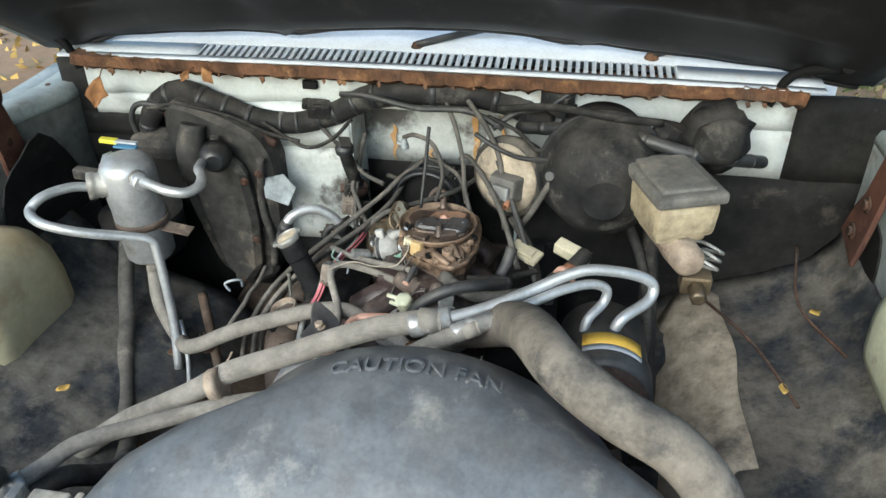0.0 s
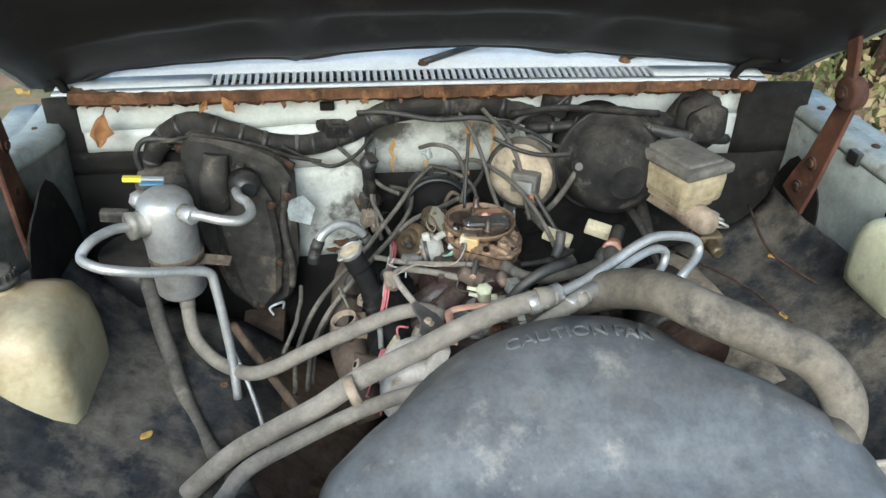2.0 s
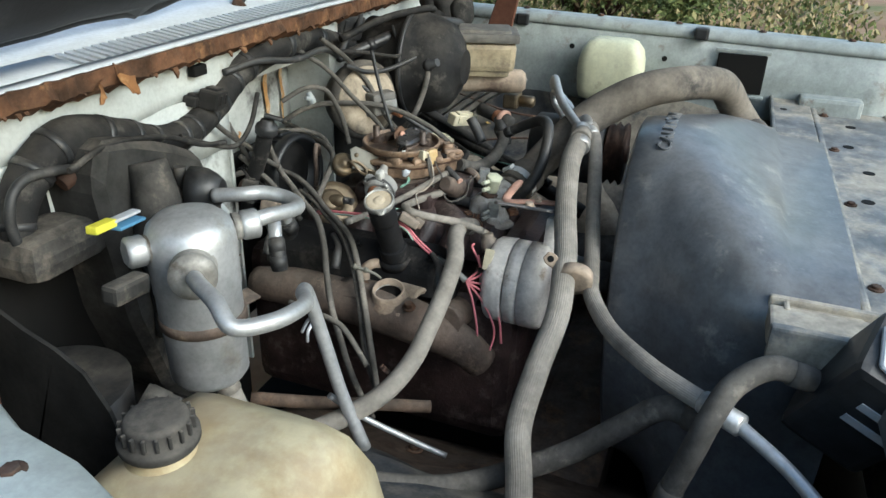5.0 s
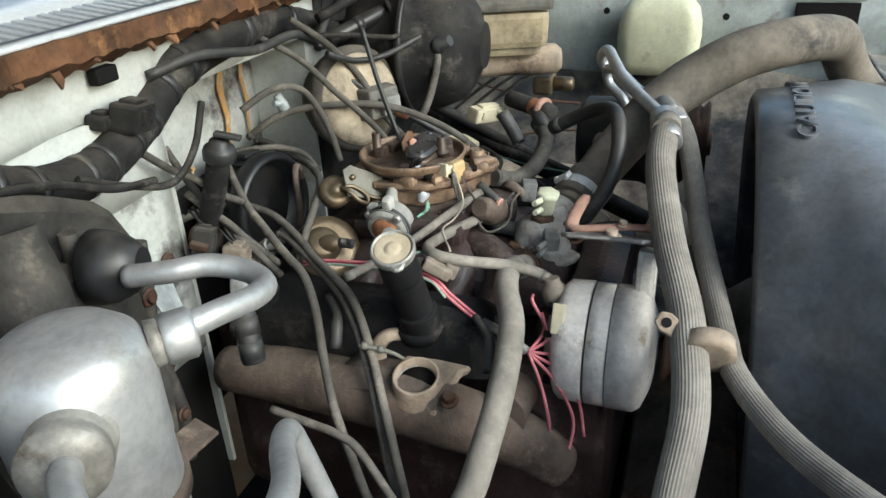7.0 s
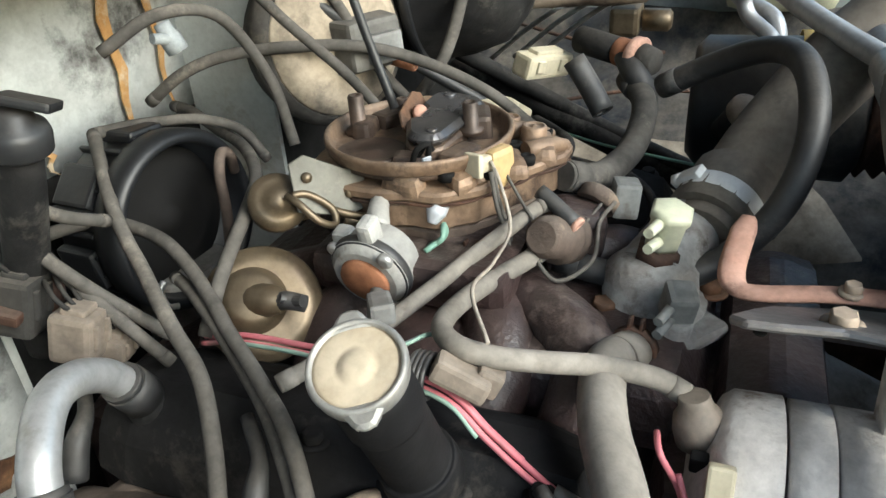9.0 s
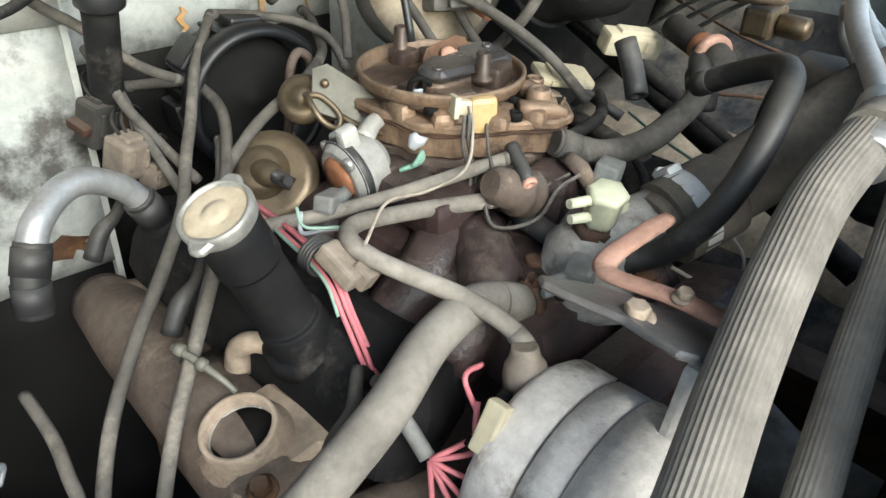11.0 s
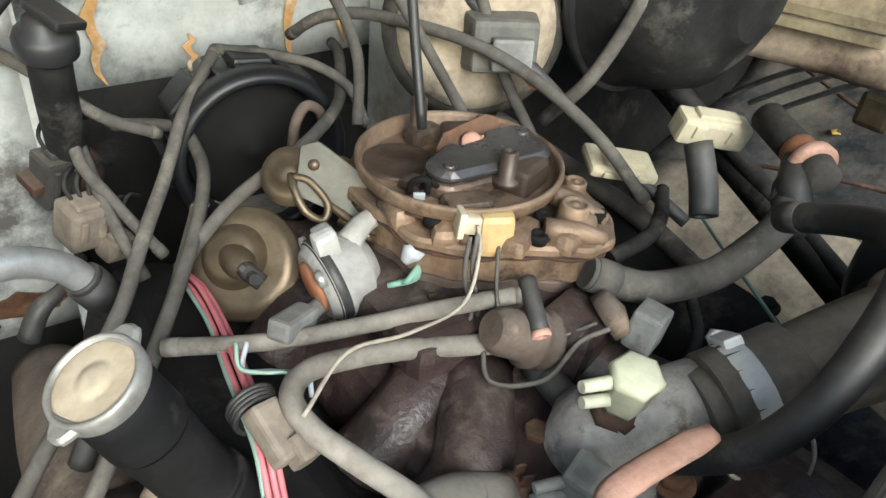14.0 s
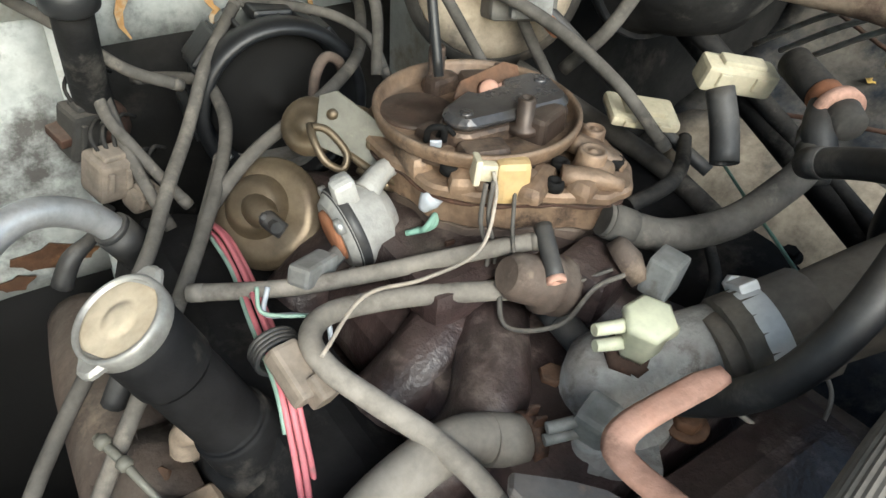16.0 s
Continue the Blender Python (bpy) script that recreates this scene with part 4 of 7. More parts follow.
def engine_body():
    bm = B()
    box(bm, (0.045, 0.78, 0.68), (0.34, 0.52, 0.30), bevel=0.03)
    box(bm, (0.045, 0.56, 0.70), (0.30, 0.10, 0.34), bevel=0.03)
    part("block", bm, "block", engine, "dark greasy cast iron block")
    # intake manifold with runners
    im = B()
    box(im, (0.045, 0.77, 0.872), (0.20, 0.40, 0.06), bevel=0.02, taper=0.85)
    part("intake_manifold", im, "block", engine, "oily dark red-brown cast intake manifold")
    for sx in (-1, 1):
        for y in (0.66, 0.72, 0.84, 0.92):
            rn = B()
            tube(rn, [V(0.045 + sx * 0.02, 0.78 + (y - 0.78) * 0.5, 0.90), V(0.045 + sx * 0.07, y, 0.89), V(0.045 + sx * 0.115, y, 0.855)], 0.026, 4, 12)
            part("intake_runner", rn, "block", engine)
    pl = B()
    box(pl, (0.045, 0.79, 0.925), (0.14, 0.15, 0.035), bevel=0.012)
    part("carburettor_pad", pl, "block", engine)
    for sx, x, wd in ((-1, -0.113, 0.105), (1, 0.235, 0.13)):
        vc = B()
        m = Euler((0, radians(-24 * sx), 0)).to_matrix()
        box(vc, (x, 0.80, 0.846), (wd, 0.37, 0.095), m, bevel=0.04, taper=0.9)
        v = part("valve_cover", vc, "valve", engine, "black grimy pressed valve cover")
        for y in (0.66, 0.80, 0.94):
            hb = B()
            hexbolt(hb, V(x, y, 0.848) + m @ V(0.42 * wd * sx, 0, 0.022), m @ V(0.3 * sx, 0, 1), 0.007, 0.008)
            part("cover_bolt", hb, "valve", v)
    tc = B()
    box(tc, (0.045, 0.545, 0.80), (0.22, 0.07, 0.20), bevel=0.03)
    part("timing_cover", tc, "block", engine)
    wp = B()
    lathe(wp, (0.075, 0.56, 0.80), (0, -1, 0), [(0, 0.07), (0.04, 0.065), (0.06, 0.045), (0.10, 0.03), (0.16, 0.028)], 20)
    part("water_pump", wp, "dullalu", engine)


def exhaust_manifold():
    bm = B()
    tube(bm, [V(-0.225, 0.97, 0.825), V(-0.23, 0.89, 0.835), V(-0.235, 0.78, 0.835), V(-0.235, 0.68, 0.825), V(-0.215, 0.60, 0.79), V(-0.20, 0.56, 0.75)], [0.028, 0.034, 0.036, 0.037, 0.032, 0.028], 6, 18)
    em = part("exhaust_manifold", bm, "manifold", engine, "heat-browned cast exhaust manifold")
    for y in (0.62, 0.72, 0.84, 0.94):
        r = B()
        tube(r, [V(-0.23, y, 0.83), V(-0.185, y, 0.82), V(-0.15, y, 0.81)], [0.029, 0.026, 0.028], 3, 12)
        part("exhaust_runner", r, "manifold", em)
    # flange with a bored stub standing up from the log, open at the top
    up = V(-0.28, -0.05, 1).normalized()
    c = V(-0.235, 0.712, 0.848)
    fl = B()
    plate(fl, [(-0.030, -0.032), (0.03, -0.040), (0.040, -0.052), (0.052, -0.046), (0.044, -0.01), (0.040, 0.028), (0.0, 0.036), (-0.030, 0.026)], 0.012, Matrix.Translation(c) @ frame_of(up, (0, 1, 0)).to_4x4(), 0.003)
    f = part("heat_riser_flange", fl, "flange", em, "tan heat-stained flange")
    st = B()
    lathe(st, c, up, [(0, 0.034), (0.012, 0.033), (0.016, 0.0275), (0.030, 0.0265), (0.032, 0.0255), (0.0318, 0.0228), (0.004, 0.0225), (0.0035, 0.021)], 32)
    part("stub", st, "flange", f, "tan round stub with an open bore")
    # black disc across the bore paints the shade down its depth
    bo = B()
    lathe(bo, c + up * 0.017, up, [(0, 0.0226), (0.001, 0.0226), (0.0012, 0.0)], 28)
    part("bore", bo, "void", f, "black disc painting the shade down the bore")
    ri = B()
    uu = frame_of(up)
    tube(ri, [c + up * 0.02 + uu @ V(0.0222 * math.cos(a), 0.0222 * math.sin(a), 0) for a in np.linspace(0.3, 6.0, 24)], 0.0009, 2, 6)
    part("snap_ring", ri, "zinc", f)
    for dy, dx in ((0.048, 0.012), (-0.042, -0.018)):
        b = B()
        hexbolt(b, c + V(dx, dy, 0.012), up, 0.007, 0.010)
        part("flange_stud", b, "rust", em)
    hs = B()
    sheet(hs, [[V(-0.262, 0.80 - 0.02 * k, 0.856 + 0.004 * math.sin(k)) for k in range(4)], [V(-0.235, 0.80 - 0.02 * k, 0.872) for k in range(4)], [V(-0.205, 0.80 - 0.02 * k, 0.866) for k in range(4)]], 0.003)
    part("heat_shield", hs, "manifold", em)
    moved(em, 0.034, 0.0, -0.025)
    for y in (0.62, 0.80, 0.93):
        sp = B()
        tube(sp, [V(-0.20, y + 0.01, 0.865), V(-0.188, y + 0.012, 0.885), V(-0.170, y + 0.02, 0.892), V(-0.15, y + 0.04, 0.90)], [0.008, 0.0075, 0.005, 0.0045], 4, 10)
        part("spark_plug_boot", sp, "blackhose", engine)


def oil_filler():
    top, base = V(-0.191, 0.7225, 1.004), V(-0.142, 0.716, 0.885)
    ob = thing("oil_filler", base, "black oil filler tube with a chalky cream metal cap", "oil filler")
    ax = (top - base).normalized()
    b = B()
    tube(b, [base - ax * 0.02, base.lerp(top, 0.25), base.lerp(top, 0.30), base.lerp(top, 0.70), base.lerp(top, 0.73), top], [0.026, 0.0232, 0.0200, 0.0198, 0.0215, 0.0212], 3, 28)
    lathe(b, base, ax, [(0, 0.031), (0.012, 0.030), (0.014, 0.026)], 28)
    part("tube", b, "valve", ob, "matt black grimy tube")
    ear = V(0.046, 0.029, 0.024).normalized()
    cap_ax = (ax + V(-0.06, -0.10, 0.0))
    cap_ax = (cap_ax - ear * cap_ax.dot(ear)).normalized()
    c = B()
    lathe(c, top - cap_ax * 0.003, cap_ax, [(0, 0.0205), (0.003, 0.0232), (0.010, 0.0240), (0.0125, 0.0232), (0.0135, 0.0218), (0.0125, 0.0206), (0.0105, 0.0206)], 44)
    fr = frame_of(cap_ax, ear)
    for s in (-1, 1):
        lobe = [(-0.0125, 0.0175), (-0.0085, 0.0225), (-0.0055, 0.0280), (-0.003, 0.0298), (0.003, 0.0298), (0.0055, 0.0280), (0.0085, 0.0225), (0.0125, 0.0175)]
        lobe = [(-x * s, y * s) for x, y in lobe]
        plate(c, lobe, 0.006, Matrix.Translation(top + cap_ax * 0.003) @ fr.to_4x4(), 0.002)
    cap = part("cap", c, "zinc", ob, "dull zinc twist cap with two ears")
    d = B()
    lathe(d, top + cap_ax * 0.0055, cap_ax, [(0, 0.0208), (0.0020, 0.0206), (0.0030, 0.0185), (0.0024, 0.0110), (0.0024, 0.0085), (0.0036, 0.0075), (0.0040, 0.0030), (0.0040, 0)], 40)
    part("cap_face", d, "capcream", cap, "chalky cream cap face with a brown stain ring")
    return ob


def carburettor():
    """Barrel body with a rippled float bowl, a round dished flange, choke housing, flap and vent tubes."""
    cx, cy = 0.072, 0.812
    ob = thing("carburettor", (cx, cy, 0.92), "brown varnished carburettor with its air cleaner removed", "carburettor")
    p = B()
    lathe(p, (cx, cy, 0.905), (0, 0, 1), [(0, 0.056), (0.014, 0.060), (0.020, 0.050), (0.045, 0.048), (0.055, 0.052)], 30)
    part("throttle_body", p, "manifold", ob, "dull brown cast throttle body")
    outline = [(0.004, 0.800), (0.006, 0.772), (0.020, 0.752), (0.034, 0.741), (0.052, 0.730), (0.068, 0.722), (0.086, 0.709), (0.102, 0.702), (0.120, 0.706), (0.136, 0.722), (0.146, 0.748), (0.152, 0.78), (0.150, 0.83), (0.140, 0.868), (0.100, 0.892), (0.045, 0.890), (0.010, 0.866), (0.000, 0.83)]
    line = [p for p in smooth_line([V(x, y, 0) for x, y in outline] + [V(*outline[0], 0)], 5)][:-1]
    def layer(k, wave, seed):
        out = []
        for i, q in enumerate(line):
            d = V(q.x - cx, q.y - cy, 0)
            g = k + wave * (0.6 * math.sin(i * 0.9 + seed) + 0.7 * noise.noise(V(i * 0.35, seed, 0)))
            out.append((cx + d.x * g, cy + d.y * g))
        return out
    for nm, k, wv, th, z, mt, lb in (("base_flange", 0.86, 0.02, 0.022, 0.928, "manifold", ""), ("float_bowl", 0.93, 0.025, 0.020, 0.952, "carb", "bronze-brown cast float bowl"), ("gasket", 0.985, 0.018, 0.0022, 0.9722, "darkrust", "dark paper gasket"), ("bowl_cover", 1.0, 0.015, 0.0085, 0.9746, "carb", "bronze rippled cover flange of the float bowl")):
        b = B()
        plate(b, layer(k, wv, len(nm)), th, Matrix.Translation((0, 0, z)), 0.0022 if th > 0.005 else 0.0004)
        part(nm, b, mt, ob, lb)
    # pads and ribs swelling up from the cover
    for x, y, w, l, h, a in ((0.098, 0.722, 0.046, 0.020, 0.014, 0.35), (0.064, 0.735, 0.040, 0.018, 0.012, 0.5), (0.122, 0.745, 0.022, 0.046, 0.013, 0.15), (0.024, 0.762, 0.020, 0.022, 0.014, -0.6), (0.012, 0.80, 0.018, 0.034, 0.016, -0.1), (0.135, 0.80, 0.020, 0.05, 0.014, 0.0), (0.118, 0.862, 0.05, 0.03, 0.016, -0.5)):
        b = B()
        box(b, (x, y, 0.986), (w, l, h), Euler((0.05, -0.05, a)).to_matrix(), 0.006, 0.8)
        part("casting_pad", b, "carb", ob)
    for pts, w in ((((0.110, 0.707, 0.984), (0.095, 0.716, 0.989), (0.078, 0.730, 0.990)), 0.007), (((0.128, 0.722, 0.984), (0.116, 0.738, 0.991), (0.108, 0.752, 0.994)), 0.007), (((0.050, 0.733, 0.983), (0.062, 0.742, 0.990)), 0.006), (((0.030, 0.748, 0.982), (0.040, 0.760, 0.991)), 0.006)):
        b = B()
        tube(b, [V(*q) for q in pts], [w * 0.7] + [w] * (len(pts) - 1), 4, 10)
        part("cast_rib", b, "carb", ob)
    for x, y, z, rr, hh in ((0.103, 0.731, 0.984, 0.0098, 0.017), (0.132, 0.758, 0.984, 0.008, 0.012)):
        b = B()
        lathe(b, (x, y, z), (0.05, -0.05, 1), [(0, rr * 1.3), (hh * 0.35, rr * 1.05), (hh * 0.9, rr), (hh, rr * 0.9), (hh, rr * 0.72), (hh - 0.0012, rr * 0.68), (hh - 0.0012, rr * 0.25), (hh, rr * 0.2), (hh, 0)], 20)
        part("cast_boss", b, "carb", ob, "round bronze boss with a dimpled top")
    for x, y, z in ((0.087, 0.741, 0.986), (0.070, 0.727, 0.984), (0.020, 0.771, 0.988), (0.124, 0.727, 0.984), (0.142, 0.79, 0.988), (0.038, 0.748, 0.985)):
        q = B()
        lathe(q, (x, y, z), (0.05, -0.08, 1), [(0, 0.0062), (0.005, 0.0062), (0.0065, 0.0052), (0.0065, 0.0030), (0.0045, 0.0026), (0.0045, 0)], 14)
        part("cover_screw", q, "void", ob, "dark recessed screw")
    # round flange: pedestal, raised bronze rim, dark dished floor
    r = B()
    lathe(r, (cx, cy, 0.972), (0, 0, 1), [(0, 0.050), (0.012, 0.054), (0.019, 0.064), (0.023, 0.0705), (0.030, 0.0725), (0.0325, 0.0722), (0.0335, 0.0708), (0.0330, 0.0690), (0.0300, 0.0678), (0.0245, 0.0668), (0.0225, 0.064)], 64)
    part("air_horn_ring", r, "carb", ob, "round bronze air cleaner flange")
    d = B()
    lathe(d, (cx, cy, 0.972), (0, 0, 1), [(0.0180, 0.0672), (0.0222, 0.0665), (0.0215, 0.052), (0.0195, 0.030), (0.0195, 0)], 48)
    part("dished_floor", d, "carbtop", ob, "dark varnish-stained dish")
    lid = B()
    lathe(lid, (0.040, 0.838, 0.9925), (0.02, 0, 1), [(0, 0.0275), (0.003, 0.0272), (0.0042, 0.0255), (0.0032, 0.0235), (0.0026, 0.008), (0.0040, 0.006), (0.0042, 0)], 32)
    part("round_cover", lid, "carbtop", ob, "round brown pressed cover")
    for x, y, w, l, h, a in ((0.098, 0.772, 0.036, 0.020, 0.022, 0.35), (0.118, 0.788, 0.018, 0.022, 0.016, 0.2), (0.046, 0.770, 0.036, 0.020, 0.010, -0.3), (0.105, 0.848, 0.040, 0.022, 0.014, -0.4), (0.074, 0.858, 0.028, 0.016, 0.016, 0.1), (0.030, 0.802, 0.018, 0.026, 0.010, 0.2)):
        f = B()
        box(f, (x, y, 0.993 + h * 0.35), (w, l, h), Euler((0, 0, a)).to_matrix(), 0.004, 0.85)
        part("air_horn_casting", f, "carbtop", ob)
    m = Matrix.Translation((0.082, 0.799, 0.992)) @ Euler((0.03, 0, radians(-3))).to_matrix().to_4x4()
    arc = lambda x0, y0, rr, a0, a1: [(x0 + rr * math.cos(a), y0 + rr * math.sin(a)) for a in np.linspace(radians(a0), radians(a1), 7)]
    body = arc(-0.034, -0.006, 0.0165, 120, 250) + arc(0.032, -0.008, 0.0165, -80, -5) + arc(0.037, 0.010, 0.0150, 0, 90) + [(0.014, 0.024), (0.008, 0.016), (-0.012, 0.014), (-0.018, 0.020)]
    for nm, k, z0, th, bv, mt, lb in (("choke_base", 1.0, 0.0, 0.012, 0.002, "carbtop", ""), ("choke_housing", 0.97, 0.0122, 0.0095, 0.0038, "choke", "glossy dark grey oblong choke cover with rounded ends")):
        h = B()
        plate(h, [(x * k, y * k) for x, y in body], th, m @ Matrix.Translation((0, 0, z0)), bv)
        part(nm, h, mt, ob, lb)
    for dx, dy in ((-0.036, -0.010), (0.038, 0.008)):
        q = B()
        lathe(q, m @ V(dx, dy, 0.0214), m.to_3x3() @ V(0, 0, 1), [(0, 0.0048), (0.0016, 0.0042), (0.0022, 0.0028), (0.0014, 0.0012), (0.0014, 0)], 12)
        part("cover_screw", q, "choke", ob)
    w = B()
    plate(w, [(-0.032, 0), (0.030, 0), (0.033, 0.018), (0.020, 0.024), (-0.024, 0.022), (-0.034, 0.014)], 0.0025, Matrix.Translation((0.090, 0.818, 0.998)) @ Euler((1.05, 0, 0.17)).to_matrix().to_4x4(), 0.0006)
    part("choke_flap", w, "rust", ob, "rusty brown choke flap standing open")
    w = B()
    lathe(w, (0.083, 0.815, 1.010), (-0.2, -0.8, 0.5), [(0, 0.008), (0.003, 0.0075), (0.005, 0.005), (0.0055, 0)], 14)
    box(w, (0.097, 0.816, 1.009), (0.014, 0.005, 0.007), Euler((0.3, 0, 0.2)).to_matrix(), 0.002)
    part("flap_rivet", w, "pinkrust", ob, "pinkish rusted rivet lump")
    for x, y, z, top, rr in ((0.081, 0.773, 1.000, 1.024, 0.0060), (0.073, 0.864, 0.995, 1.026, 0.0062), (0.118, 0.846, 0.995, 1.010, 0.0045)):
        st = B()
        h = top - z
        lathe(st, (x, y, z), (0, 0, 1), [(0, rr * 1.7), (0.004, rr * 1.6), (0.005, rr), (h * 0.95, rr), (h, rr * 0.85), (h, rr * 0.55), (h - 0.008, rr * 0.5), (h - 0.008, 0)], 16)
        part("vent_tube", st, "carbtop", ob, "short brown vent tube")
    k = B()
    tube(k, [V(0.018, 0.795, 0.999), V(0.017, 0.790, 1.010), V(0.023, 0.784, 1.012), V(0.026, 0.786, 1.001)], 0.0022, 4, 8)
    tube(k, [V(0.026, 0.795, 0.998), V(0.028, 0.788, 1.009), V(0.033, 0.785, 1.004)], 0.0018, 4, 8)
    part("choke_link", k, "void", ob, "small black linkage clip")
    k = B()
    box(k, (0.018, 0.784, 1.002), (0.0075, 0.002, 0.0055), Euler((0.3, 0, -0.5)).to_matrix(), 0.0005)
    part("clip_tip", k, "label", ob, "white tip of the clip")
    # linkage side, zinc gold
    tb = B()
    plate(tb, [(-0.030, -0.012), (0.006, -0.024), (0.022, -0.020), (0.024, 0.004), (0.010, 0.010), (-0.016, 0.026), (-0.028, 0.022)], 0.0025, Matrix.Translation((0.000, 0.850, 0.984)) @ frame_of((-0.55, -0.65, 0.35), (0, 0, 1)).to_4x4(), 0.0006)
    br = part("choke_bracket", tb, "olivezinc", ob, "dull olive-grey zinc bracket plate")
    for dx, dy in ((0.010, -0.008), (-0.018, 0.010)):
        q = B()
        lathe(q, V(0.000, 0.850, 0.984) + frame_of((-0.55, -0.65, 0.35), (0, 0, 1)) @ V(dx, dy, 0.0025), (-0.55, -0.65, 0.35), [(0, 0.004), (0.003, 0.0038), (0.004, 0)], 10)
        part("rivet", q, "brass", br)
    g = B()
    lathe(g, (-0.012, 0.893, 0.968), (-0.55, -0.55, 0.55), [(0, 0.020), (0.014, 0.0215), (0.018, 0.020), (0.0205, 0.0145), (0.021, 0.010), (0.026, 0.008), (0.027, 0.0)], 24)
    box(g, (0.006, 0.885, 0.968), (0.04, 0.03, 0.024), Euler((0, 0, 0.6)).to_matrix(), 0.006)
    part("choke_cam_body", g, "brass", ob, "gold zinc-plated choke housing")
    lp = B()
    tube(lp, [V(-0.026, 0.872, 0.985), V(-0.030, 0.860, 0.982), V(-0.028, 0.848, 0.970), V(-0.018, 0.842, 0.963), V(-0.012, 0.846, 0.972), V(-0.018, 0.860, 0.984), V(-0.026, 0.868, 0.986)], 0.0028, 5, 8)
    part("wire_link", lp, "brass", ob, "dull gold wire link")
    for pts, r in ((((-0.010, 0.850, 0.970), (0.0, 0.83, 0.962), (0.012, 0.806, 0.960)), 0.003), (((-0.004, 0.842, 0.960), (0.004, 0.826, 0.954), (0.016, 0.82, 0.95)), 0.0045)):
        lk = B()
        tube(lk, [V(*q) for q in pts], r, 4, 8)
        part("linkage_rod", lk, "brass", ob)
    return ob


def mixture_connector():
    ob = thing("electrical_plug", (0.041, 0.738, 0.985), "aged yellow plastic plug with two grey wires on the carburettor", "plug")
    b = B()
    box(b, (0.0460, 0.7300, 0.998), (0.0225, 0.016, 0.029), Euler((-0.1, 0, -0.45)).to_matrix(), 0.005)
    part("body", b, "yellowish", ob)
    t = B()
    box(t, (0.032, 0.7375, 1.005), (0.014, 0.012, 0.012), Euler((-0.1, 0.1, -0.45)).to_matrix(), 0.003)
    box(t, (0.0255, 0.7405, 1.006), (0.0045, 0.015, 0.017), Euler((-0.1, 0.1, -0.45)).to_matrix(), 0.0015)
    part("latch", t, "cream", ob, "pale cream latch")
    for dx in (0, 0.006):
        w = B()
        tube(w, [V(0.024 + dx, 0.728, 1.003), V(0.018 + dx, 0.722, 0.98), V(0.022 + dx, 0.716, 0.955), V(0.014 + dx, 0.712, 0.94)], 0.0016, 5, 6)
        part("wire", w, "hose", ob)
    return ob


def egr_valve():
    c, ax = V(-0.098, 0.866, 0.944), V(-0.55, -0.5, 0.67).normalized()
    ob = thing("egr_valve", c, "gold zinc-plated vacuum valve with a domed diaphragm can", "valve")
    b = B()
    lathe(b, c - ax * 0.02, ax, [(0, 0.020), (0.012, 0.024), (0.014, 0.039), (0.019, 0.0425), (0.022, 0.0425), (0.0235, 0.0405), (0.025, 0.0375), (0.0265, 0.036), (0.027, 0.030), (0.027, 0)], 44)
    part("can", b, "brass", ob, "dull gold pressed steel can")
    u = frame_of(ax, (0, 0, 1))
    tip = V(-0.103, 0.826, 0.955)
    top = c + ax * 0.006
    h = B()
    lathe(h, top - (tip - c).normalized() * 0.010, ax, [(-0.006, 0.029), (0.002, 0.0275), (0.012, 0.0225), (0.018, 0.0185), (0.0205, 0.015), (0.0212, 0)], 32)
    part("dome", h, "brass", ob, "dull gold raised dome on the can")
    h = B()
    tube(h, [top + ax * 0.010 - (tip - c).normalized() * 0.008, top + ax * 0.009 + (tip - c).normalized() * 0.008, top + ax * 0.005 + (tip - c).normalized() * 0.020], [0.0125, 0.0115, 0.0080], 5, 16)
    part("pressed_web", h, "brass", ob)
    n = B()
    st = c + ax * 0.014 + (tip - c).normalized() * 0.016
    tube(n, [st, st.lerp(tip, 0.45) + ax * 0.004, tip], [0.0068, 0.0064, 0.0060], 3, 12, inner=0.6)
    part("vacuum_nipple", n, "blackhose", ob)
    f = B()
    box(f, c - ax * 0.04, (0.05, 0.04, 0.05), u, 0.008)
    part("base", f, "manifold", ob)
    return ob


